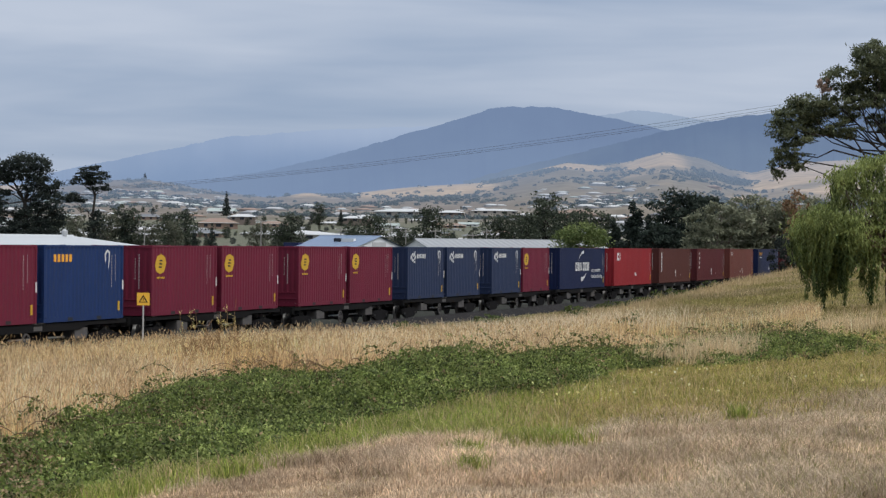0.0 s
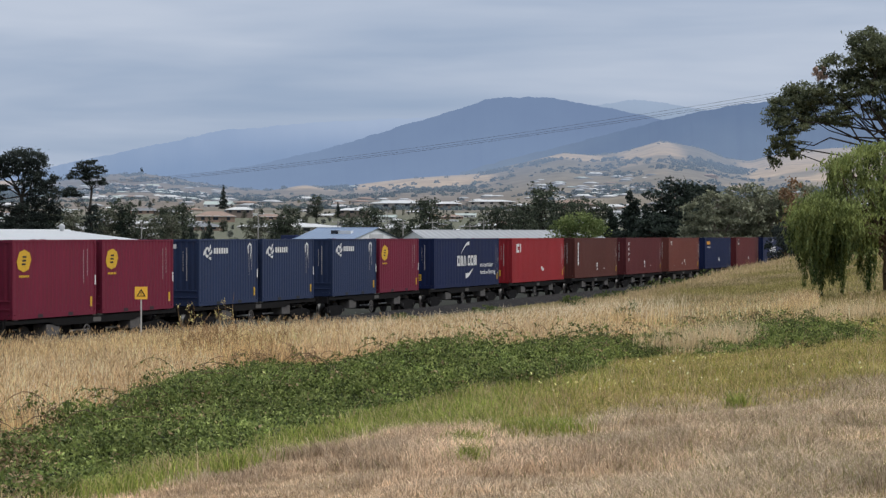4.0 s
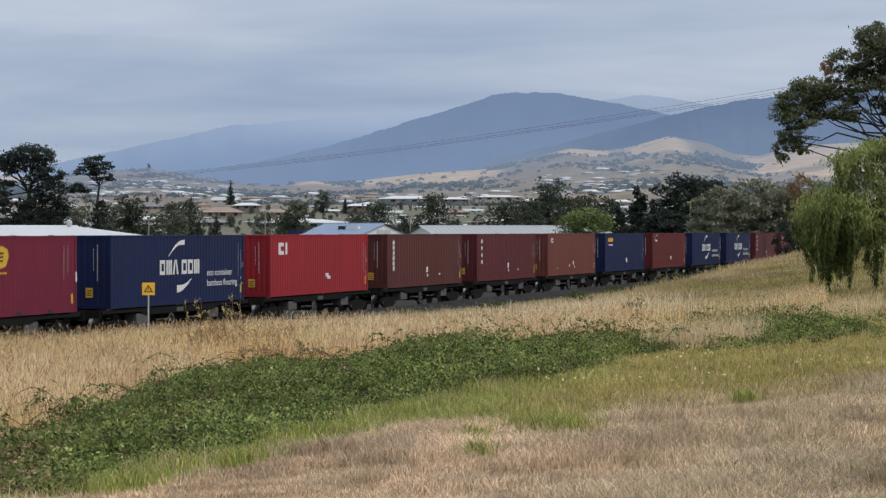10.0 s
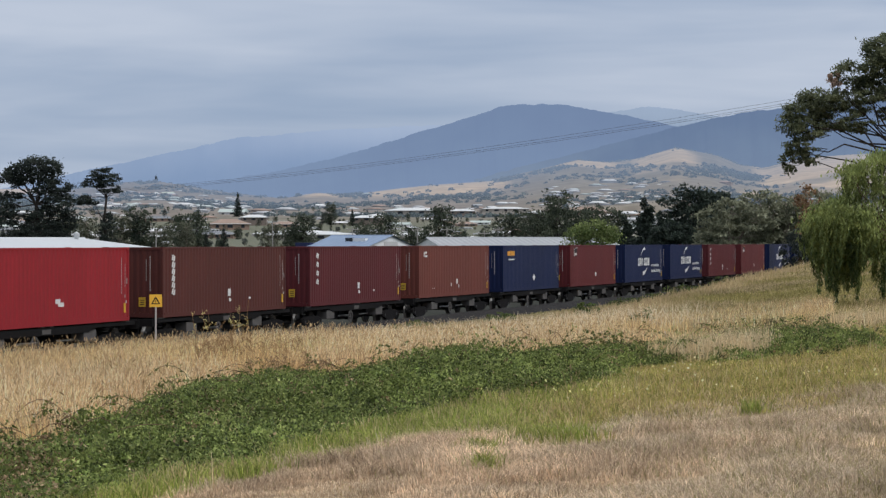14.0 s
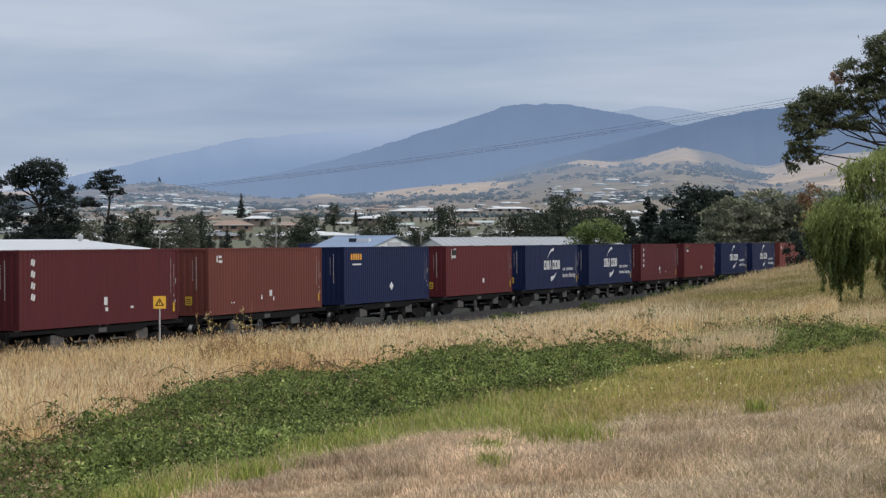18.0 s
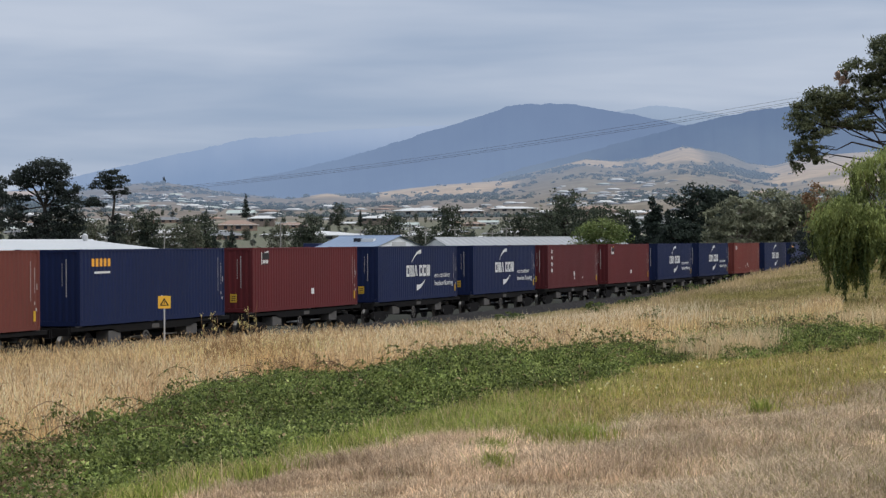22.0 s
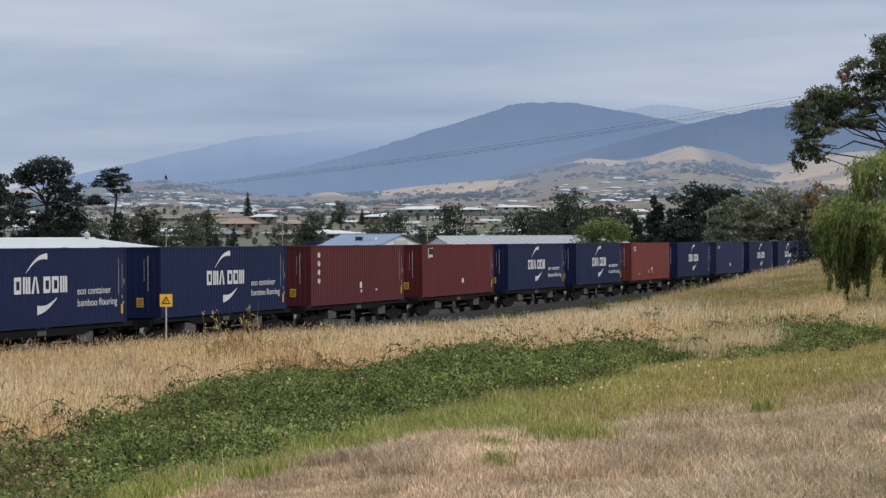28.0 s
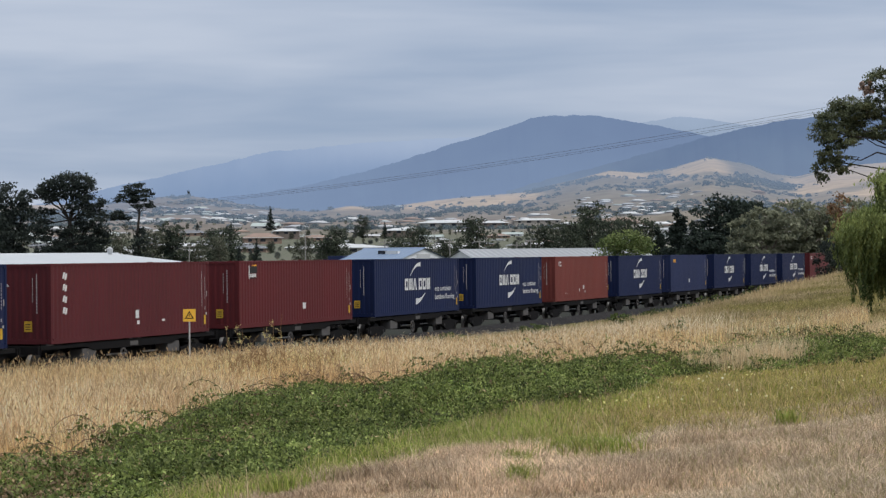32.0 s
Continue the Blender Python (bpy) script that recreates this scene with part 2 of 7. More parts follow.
def along(x, y):
    """Distance towards the viewer from the train's side, and distance along the track."""
    return NEAR + COS * x - SIN * y, SIN * x + COS * y


def height(x, y):
    x, y = np.asarray(x, float), np.asarray(y, float)
    q, s = along(x, y)
    d, b = np.hypot(x, y), np.degrees(np.arctan2(x, y))
    z = np.interp(q, [-14, -6, 3, 5, 10, 20, 30, 35, 60, 200], [-1.3, -0.75, -0.75, -0.05, 0.5, 1.25, 1.95, 2.25, 3.2, 5.0])
    flat = np.interp(q, [-14, -6, 0.2, 1.2, 3, 5, 10, 15, 22, 30, 35, 60, 200], [-1.3, -0.75, -0.75, -0.30, -0.02, -0.02, 0.06, 0.5, 1.35, 1.95, 2.25, 3.2, 5.0])
    k = step(52, 88, s)
    z = z * (1 - k) + flat * k
    z = z + 2.1 * step(95, 190, s) * step(3.5, 9, q) * (1 - step(18, 32, q))
    z = z + (rough3(x, y, 5.0, 3) - 0.5) * 0.22 * step(4, 7, q)
    crest = EYE + 2300 * np.tan(np.radians(np.interp(b, HILL_B, HILL_E)))
    far = np.interp(d, [0, 260, 400, 780, 1100, 1400], [-1.6, -1.8, -1.2, 3.0, 12.5, 22.5])
    far = np.where(d > 1400, 22.5 + (crest - 22.5) * step(1250, 2350, d), far)
    far = far - 60 * step(2350, 3600, d) + (rough3(x, y, 330, 9) - 0.5) * 14 * step(700, 1500, d)
    mix = np.maximum(step(10, 70, -q), step(330, 600, d))
    return z * (1 - mix) + far * mix


def lie(x, y):
    return float(height(x, y))


def spot(bearing, dist):
    b = radians(bearing)
    return dist * math.sin(b), dist * math.cos(b)


def on_track(s, u=0.0, z=0.0):
    """A point s metres along the track and u metres behind the train's near side."""
    return Vector((SIN * s - COS * (NEAR + u), COS * s + SIN * (NEAR + u), z))


TRACK_TURN = 90 - 17.31

# edges between the kinds of growth, as distances at bearings in degrees
EDGE_B = (-30, -11.1, -8.3, -6.4, -4.0, -2.0, -0.3, 1.7, 3.3, 4.6, 6.7, 8.8, 11.2, 30)
EDGE_DRY = (17.5, 17.8, 18.4, 19.4, 21.1, 22.0, 22.9, 22.0, 21.3, 23.7, 25.5, 25.8, 26.4, 27)
EDGE_BRAMBLE = (20.0, 20.2, 21.1, 22.2, 23.7, 26.8, 29.3, 31.6, 32.3, 35.0, 37.5, 38.2, 38.5, 42)
EDGE_TOP = (24, 25.8, 31.5, 37.0, 40.8, 40.0, 40.0, 42.0, 42.5, 44.5, 49.0, 47.5, 43.0, 43)


def growth(x, y):
    """Weights of dry turf, green grass, bramble and tall straw at a place."""
    q, s = along(x, y)
    d, b = np.hypot(x, y), np.degrees(np.arctan2(x, y))
    w1 = (rough3(x, y, 2.2, 21) - 0.5)
    w2 = (rough3(x, y, 3.0, 31) - 0.5)
    dry = np.interp(b, EDGE_B, EDGE_DRY) + w1 * 4
    low = np.interp(b, EDGE_B, EDGE_BRAMBLE) + w2 * 5
    top = np.interp(b, EDGE_B, EDGE_TOP) + w2 * 5
    soft = 0.8 + 2.6 * step(0.5, 3.5, b)
    is_dry = 1 - step(-1, 1, (d - dry + w1 * 2.5) / soft)
    bw = b + w2 * 1.6 + w1 * 0.8
    thin = (0.22 + 0.62 * step(-0.05, 0.06, w1)) * step(-2.5, 1.0, d - 0.5 * (low + top))
    patch = thin + (1 - thin) * np.maximum(1 - step(4.2, 5.0, bw), step(6.2, 6.9, bw) * (1 - step(9.2, 9.9, bw)) * (0.25 + 0.75 * step(-0.06, 0.06, rough3(x, y, 1.8, 23) - 0.46)))
    is_br = step(-0.5, 0.5, d - low) * (1 - step(-0.5, 0.5, d - top)) * patch
    straw = step(0.0, 1.5, d - top) * (1 - step(100, 140, s)) * step(3.0, 4.2, q) * (1 - 0.93 * step(70, 84, s) * (1 - step(6.0, 10.5, q)))
    straw = straw * (1 - 0.88 * step(4.4, 5.8, b + w2 * 3) * (1 - step(8.3, 9.2, b) * step(58, 62, d) * (1 - step(76, 82, d))))
    green = np.clip(1 - is_dry - is_br - straw, 0, 1)
    return is_dry, green, is_br, straw


STRAW_C = np.array([0.50, 0.36, 0.17])
TURF_C = np.array([0.30, 0.21, 0.125])
GREEN_C = np.array([0.17, 0.20, 0.055])
OLIVE_C = np.array([0.30, 0.25, 0.085])


def golden(x, y):
    """Where the far hills are open dry pasture, 0 to 1."""
    d, b = np.hypot(x, y), np.degrees(np.arctan2(x, y))
    f = (d - 1250) / 1100
    w = (rough3(x, y, 240, 61) - 0.5)
    g = np.zeros_like(d)
    for b0, b1, f0 in ((-4.2, -2.9, 0.36), (-2.7, 1.2, 0.36), (2.4, 4.2, 0.58), (4.3, 6.1, 0.52), (7.5, 16, 0.42), (-30, -10.6, 0.55)):
        g = np.maximum(g, step(b0 - 0.1, b0 + 0.35, b + w * 1.2) * (1 - step(b1 - 0.35, b1 + 0.1, b + w * 1.2)) * step(f0 - 0.04, f0 + 0.06, f + w * 0.5))
    return g * (1 - 0.8 * step(0.58, 0.66, rough3(x, y, 120, 66)))


def ground_tint(x, y):
    q, s = along(x, y)
    d, b = np.hypot(x, y), np.degrees(np.arctan2(x, y))
    a, g, br, st = growth(x, y)
    n1, n2 = rough3(x, y, 1.6, 41), rough3(x, y, 7.0, 51)
    far_right = step(-1.0, 4.0, b)[:, None]
    green = GREEN_C * (1 - far_right) + OLIVE_C * far_right
    bank = step(60, 110, d)[:, None]
    green = green * (1 - bank) + np.array([0.31, 0.25, 0.14]) * bank
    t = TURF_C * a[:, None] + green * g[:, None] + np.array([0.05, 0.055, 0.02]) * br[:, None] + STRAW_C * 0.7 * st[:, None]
    verge = (step(70, 84, s) * (1 - step(5.0, 8.0, q)) * step(1.0, 2.0, q))[:, None]
    t = t * (1 - 0.8 * verge) + np.array([0.14, 0.135, 0.06]) * 0.8 * verge
    t = t * (0.65 + 0.7 * n1[:, None])
    # town and hills: dry paddocks with darker scrub
    scrub = (1 - golden(x, y))[:, None]
    gold = np.array([0.440, 0.330, 0.220]) * (0.8 + 0.4 * n2[:, None])
    east = step(0.5, 3.0, b)[:, None]
    brush = np.array([0.180, 0.155, 0.130]) * (1 - east) + np.array([0.185, 0.160, 0.125]) * east
    far = gold * (1 - scrub) + brush * (0.8 + 0.4 * n2[:, None]) * scrub
    town = np.array([0.115, 0.120, 0.088])
    far = town * (1 - step(1150, 1400, d))[:, None] + far * step(1150, 1400, d)[:, None]
    lane = (step(4.9, 5.1, -q) * (1 - step(5.7, 5.9, -q)))[:, None]
    # shade under the wagons put into the colour of the ground beyond
    shade_strip = (step(1.0, 1.5, -q) * (1 - step(30, 60, -q)) * (1 - step(250, 330, d)))[:, None]
    far = far * (1 - shade_strip) + np.array([0.020, 0.021, 0.015]) * shade_strip
    far = far * (1 - lane) + np.array([0.50, 0.47, 0.42]) * lane
    k = np.maximum(step(1.0, 1.5, -q), step(330, 500, d))[:, None]
    return t * (1 - k) + far * k


def build_ground():
    fine = np.arange(-15, 15.01, 0.2)
    coarse = np.concatenate([np.arange(-180, -15, 5.0), fine, np.arange(20, 180, 5.0)])
    rings = [0.4]
    while rings[-1] < 4700:
        r = rings[-1]
        rings.append(r + max(0.35, r * 0.012 if r < 300 else r * 0.022))
    rings = np.array(rings)
    b, r = np.meshgrid(np.radians(coarse), rings)
    x, y = (r * np.sin(b)).ravel(), (r * np.cos(b)).ravel()
    z = height(x, y)
    nb, nr = len(coarse), len(rings)
    i, j = np.meshgrid(np.arange(nr - 1), np.arange(nb))
    i, j = i.ravel(), j.ravel()
    k = (j + 1) % nb
    f = np.stack([i * nb + j, i * nb + k, (i + 1) * nb + k, (i + 1) * nb + j], 1)
    v = np.stack([x, y, z], 1)
    v = np.vstack([v, [[0, 0, lie(0, 0)]]])
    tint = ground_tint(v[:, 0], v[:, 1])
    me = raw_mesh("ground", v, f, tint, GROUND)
    bm = bmesh.new()
    bm.from_mesh(me)
    bm.verts.ensure_lookup_table()
    hub = bm.verts[len(v) - 1]
    for j in range(nb):
        bm.faces.new((hub, bm.verts[(j + 1) % nb], bm.verts[j]))
    for fc in bm.faces:
        fc.smooth = True
    bmesh.ops.recalc_face_normals(bm, faces=bm.faces[:])
    bm.to_mesh(me)
    bm.free()
    return tagged(new("ground", me), "rough paddock ground of dry and green grass with hills beyond", "ground", kind="structure")


build_ground()


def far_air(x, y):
    """Share of painted haze glow on the far slopes."""
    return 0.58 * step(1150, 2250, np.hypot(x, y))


def build_hills():
    """The slopes behind the town, a backdrop a mile off, laid over the ground sheet."""
    rings, bs = np.arange(1250, 2700, 11.0), np.radians(np.arange(-26, 26.01, 0.16))
    b, r = np.meshgrid(bs, rings)
    x, y = (r * np.sin(b)).ravel(), (r * np.cos(b)).ravel()
    z = height(x, y) + 0.05 + 0.9 * step(1250, 1330, np.hypot(x, y))
    nb, nr = len(bs), len(rings)
    i, j = np.meshgrid(np.arange(nr - 1), np.arange(nb - 1), indexing="ij")
    i, j = i.ravel(), j.ravel()
    f = np.stack([i * nb + j, i * nb + j + 1, (i + 1) * nb + j + 1, (i + 1) * nb + j], 1)
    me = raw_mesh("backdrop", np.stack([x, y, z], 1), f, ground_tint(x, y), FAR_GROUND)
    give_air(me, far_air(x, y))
    me.polygons.foreach_set("use_smooth", np.ones(len(f), bool))
    return tagged(new("backdrop", me), "hazy dry golden hills behind the town", "hills", kind="structure")


hills = build_hills()


# ---------------------------------------------------------------- mountains and cloud at the horizon
def haze_mat(name, body, veil, amount, tree, thick=(0.255, 0.335, 0.475)):
    """Far woods with haze painted in: a backdrop whose surface itself emits the glow of miles of air."""
    m, n, l, p = material(name)
    co = n.new("ShaderNodeTexCoord")
    no = n.new("ShaderNodeTexNoise")
    no.inputs["Scale"].default_value, no.inputs["Detail"].default_value = tree, 7
    l.new(co.outputs["Object"], no.inputs["Vector"])
    ramp = n.new("ShaderNodeValToRGB")
    ramp.color_ramp.elements[0].position, ramp.color_ramp.elements[0].color = 0.35, tuple(c * 0.6 for c in body) + (1,)
    ramp.color_ramp.elements[1].position, ramp.color_ramp.elements[1].color = 0.7, tuple(c * 1.5 for c in body) + (1,)
    l.new(no.outputs["Fac"], ramp.inputs["Fac"])
    l.new(ramp.outputs["Color"], p.inputs["Base Color"])
    p.inputs["Roughness"].default_value = 1.0
    p.inputs["Specular IOR Level"].default_value = 0.0
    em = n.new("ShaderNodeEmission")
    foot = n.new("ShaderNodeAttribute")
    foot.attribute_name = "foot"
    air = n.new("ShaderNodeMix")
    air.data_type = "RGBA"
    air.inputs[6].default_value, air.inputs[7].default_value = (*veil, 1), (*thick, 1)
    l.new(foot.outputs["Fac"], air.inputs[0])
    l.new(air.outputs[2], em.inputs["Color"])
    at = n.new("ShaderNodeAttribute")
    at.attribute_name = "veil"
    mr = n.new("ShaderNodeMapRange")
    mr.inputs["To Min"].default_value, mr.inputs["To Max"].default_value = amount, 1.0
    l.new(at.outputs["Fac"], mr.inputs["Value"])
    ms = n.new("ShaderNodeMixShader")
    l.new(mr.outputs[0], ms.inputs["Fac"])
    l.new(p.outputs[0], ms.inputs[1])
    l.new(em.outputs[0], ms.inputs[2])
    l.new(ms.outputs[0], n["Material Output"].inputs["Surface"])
    return m


def mountain(label, dist, bearings, elevs, mat, seed, cloud_from=9.0, cloud_to=10.0, low=0.3, mist=(-90.0, -80.0), most=0.85, crest=0.0):
    bs = np.arange(bearings[0], bearings[-1] + 0.01, 0.05)
    es = np.interp(bs, bearings, elevs)
    k = np.ones(9) / 9
    es = np.convolve(np.pad(es, 4, mode="edge"), k, mode="valid")
    es = es + (bumps(bs * 100, bs * 0, 22, seed) - 0.5) * 0.035 + (bumps(bs * 100, bs * 0, 5, seed + 3) - 0.5) * 0.02
    rows = 34
    V, veil, foot = [], [], []
    for r in range(rows):
        f = r / (rows - 1)
        e = low + (es - low) * f
        # spurs and gullies run down the face
        d = dist - (1 - f) ** 1.3 * dist * 0.22 + (rough3(bs * 60 + f * 9, bs * 0 + f * 30, 40, seed + 7) - 0.5) * 260 * (1 - f * 0.6)
        b = np.radians(bs)
        V.append(np.stack([d * np.sin(b), d * np.cos(b), EYE + d * np.tan(np.radians(e))], 1))
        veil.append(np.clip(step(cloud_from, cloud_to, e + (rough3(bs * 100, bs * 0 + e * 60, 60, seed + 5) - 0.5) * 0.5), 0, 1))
        # painted haze glow: thicker towards the foot, over one flank, at some crests
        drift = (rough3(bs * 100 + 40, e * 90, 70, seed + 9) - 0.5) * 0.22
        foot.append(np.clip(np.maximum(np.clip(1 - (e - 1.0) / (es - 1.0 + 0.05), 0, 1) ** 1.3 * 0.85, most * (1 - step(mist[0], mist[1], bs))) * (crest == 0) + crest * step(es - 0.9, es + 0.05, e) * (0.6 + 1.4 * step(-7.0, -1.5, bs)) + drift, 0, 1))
    V, veil, foot = np.vstack(V), np.concatenate(veil), np.concatenate(foot)
    nb = len(bs)
    i, j = np.meshgrid(np.arange(rows - 1), np.arange(nb - 1), indexing="ij")
    i, j = i.ravel(), j.ravel()
    F = np.stack([i * nb + j, i * nb + j + 1, (i + 1) * nb + j + 1, (i + 1) * nb + j], 1)
    me = raw_mesh("backdrop", V, F, None, mat)
    at = me.attributes.new("veil", "FLOAT", "POINT")
    at.data.foreach_set("value", veil.astype(np.float32))
    at = me.attributes.new("foot", "FLOAT", "POINT")
    at.data.foreach_set("value", foot.astype(np.float32))
    me.polygons.foreach_set("use_smooth", np.ones(len(F), bool))
    return tagged(new("backdrop", me), label, "mountain", kind="structure")


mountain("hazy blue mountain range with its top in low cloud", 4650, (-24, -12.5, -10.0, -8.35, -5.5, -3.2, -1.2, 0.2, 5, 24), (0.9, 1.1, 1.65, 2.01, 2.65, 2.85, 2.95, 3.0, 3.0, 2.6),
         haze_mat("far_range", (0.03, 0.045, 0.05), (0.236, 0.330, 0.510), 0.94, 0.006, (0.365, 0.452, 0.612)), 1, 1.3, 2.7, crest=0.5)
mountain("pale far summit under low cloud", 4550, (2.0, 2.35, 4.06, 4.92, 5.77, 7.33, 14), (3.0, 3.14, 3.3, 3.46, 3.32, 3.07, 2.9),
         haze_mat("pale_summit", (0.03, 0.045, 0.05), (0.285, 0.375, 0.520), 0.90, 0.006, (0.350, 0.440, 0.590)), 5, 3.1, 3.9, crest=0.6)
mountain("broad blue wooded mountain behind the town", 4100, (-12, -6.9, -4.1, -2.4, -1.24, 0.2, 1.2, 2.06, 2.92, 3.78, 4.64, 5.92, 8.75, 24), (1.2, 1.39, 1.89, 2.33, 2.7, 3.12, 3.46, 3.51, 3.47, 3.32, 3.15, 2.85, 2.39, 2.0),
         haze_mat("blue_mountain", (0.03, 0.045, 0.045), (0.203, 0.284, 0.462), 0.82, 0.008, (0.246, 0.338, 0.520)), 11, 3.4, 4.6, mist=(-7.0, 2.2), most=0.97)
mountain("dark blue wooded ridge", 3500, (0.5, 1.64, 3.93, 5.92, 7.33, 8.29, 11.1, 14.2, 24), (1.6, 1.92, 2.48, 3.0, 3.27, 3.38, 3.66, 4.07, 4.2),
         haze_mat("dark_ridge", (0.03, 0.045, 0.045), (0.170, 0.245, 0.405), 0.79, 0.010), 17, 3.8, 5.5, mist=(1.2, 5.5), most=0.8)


# ---------------------------------------------------------------- the railway
def build_track():
    s0, s1 = -60.0, 640.0
    # ballast bed: a low bank of broken stone with an uneven surface
    ss = np.arange(s0, s1, 0.35)
    prof = ((-3.4, -0.60), (-2.2, -0.08), (-1.5, 0.26), (-0.95, 0.30), (-0.45, 0.02), (-0.15, -0.19), (0.4, -0.175), (1.22, -0.18), (2.05, -0.175), (2.6, -0.19), (3.2, -0.50), (3.9, -0.80))
    V = []
    for u, z in prof:
        jit = (bumps(ss * 3.1 + u * 17, ss * 0 + u * 5, 1.0, 77) - 0.5)
        uu = u + jit * 0.12
        zz = z + (bumps(ss * 4.3 + u * 11, ss * 0 + u * 3, 1.0, 78) - 0.5) * 0.04
        V.append(np.stack([SIN * ss - COS * (NEAR + uu), COS * ss + SIN * (NEAR + uu), zz], 1))
    n, k = len(ss), len(prof)
    V = np.vstack(V)
    i, j = np.meshgrid(np.arange(k - 1), np.arange(n - 1), indexing="ij")
    i, j = i.ravel(), j.ravel()
    F = np.stack([i * n + j, (i + 1) * n + j, (i + 1) * n + j + 1, i * n + j + 1], 1)
    bed = new("ballast_bed", raw_mesh("ballast_bed", V, F, None, BALLAST))
    tagged(bed, "grey crushed stone ballast bed under the track", "ballast", kind="structure")
    track = new("railway_track")
    tagged(track, "single railway line with polished rails on concrete sleepers", "railway track", kind="structure")
    m = Matrix.Translation(on_track(0, 1.22)) @ pose(0, 0, 0, 0, 0, TRACK_TURN)
    track.matrix_world = m
    for y in (-0.534, 0.534):
        rail = part("rail", boxes((s0, s1, y - 0.065, y + 0.065, -0.16, -0.147), (s0, s1, y - 0.008, y + 0.008, -0.147, -0.035), (s0, s1, y - 0.034, y + 0.034, -0.035, -0.004)), RAIL, track, "rusty brown steel rail")
        part("running_surface", boxes((s0, s1, y - 0.030, y + 0.030, -0.003, 0.0)), RAIL_TOP, rail, "polished steel rail top")
    me = bpy.data.meshes.new("sleeper")
    bm = boxes((-0.115, 0.115, -1.0, 1.0, -0.36, -0.162), bevel=0.02)
    bm.to_mesh(me)
    bm.free()
    me.materials.append(CONCRETE)
    rest = bmesh.new()
    for i in range(int((s1 - s0) / 0.68)):
        s = s0 + 0.3 + i * 0.68
        if 55 < s < 245:
            sl = new("sleeper", me)
            sl.parent = track
            sl.location = (s, random.uniform(-0.02, 0.02), 0)
        else:
            box(rest, s - 0.115, s + 0.115, -1.0, 1.0, -0.36, -0.162)
    tagged(part("far_sleepers", rest, CONCRETE, track), "concrete sleepers further along the line", kind="stuff")


build_track()

# ---------------------------------------------------------------- containers
CW, CH = 2.438, 2.591
DECK = 1.10
COLOURS = {}


def coat(name, r, g, b):
    COLOURS[name] = surface(name + "_container_paint", (r, g, b, 1), 0.52, 0.0, 0.16, 0.9, 18, 0.0015, 0.0, (r * 0.82 + 0.003, g * 0.85 + 0.0025, b * 0.85 + 0.002, 1), (1, 1, 0.35))
    COLOURS[name].node_tree.nodes["Principled BSDF"].inputs["Specular IOR Level"].default_value = 0.14


coat("maroon", 0.1243, 0.0136, 0.0328)
coat("blue", 0.0104, 0.0292, 0.1040)
coat("slate", 0.0185, 0.0300, 0.0720)
coat("navy", 0.0064, 0.0132, 0.0520)
coat("scarlet", 0.2260, 0.0158, 0.0226)
coat("brown", 0.0746, 0.0226, 0.0198)
coat("oxide", 0.0791, 0.0158, 0.0198)
coat("rust", 0.1220, 0.0362, 0.0294)
coat("brick", 0.0904, 0.0158, 0.0192)
coat("orange_brown", 0.1412, 0.0339, 0.0288)
coat("steel_blue", 0.0166, 0.0250, 0.0728)


def corrugation(x0, x1, z0, z1, y_out, y_in, pitch=0.276):
    """Upright trapezoid ribs of pressed steel between x0 and x1."""
    n = round((x1 - x0) / pitch)
    p = (x1 - x0) / n
    xs, ys = [x0], [y_out]
    for i in range(n):
        a = x0 + i * p
        for f, y in ((0.27, y_out), (0.48, y_in), (0.77, y_in), (1.0, y_out)):
            xs.append(a + f * p)
            ys.append(y)
    bm = bmesh.new()
    lo = [bm.verts.new((x, y, z0)) for x, y in zip(xs, ys)]
    hi = [bm.verts.new((x, y, z1)) for x, y in zip(xs, ys)]
    for i in range(len(xs) - 1):
        bm.faces.new((lo[i], lo[i + 1], hi[i + 1], hi[i]))
    return bm


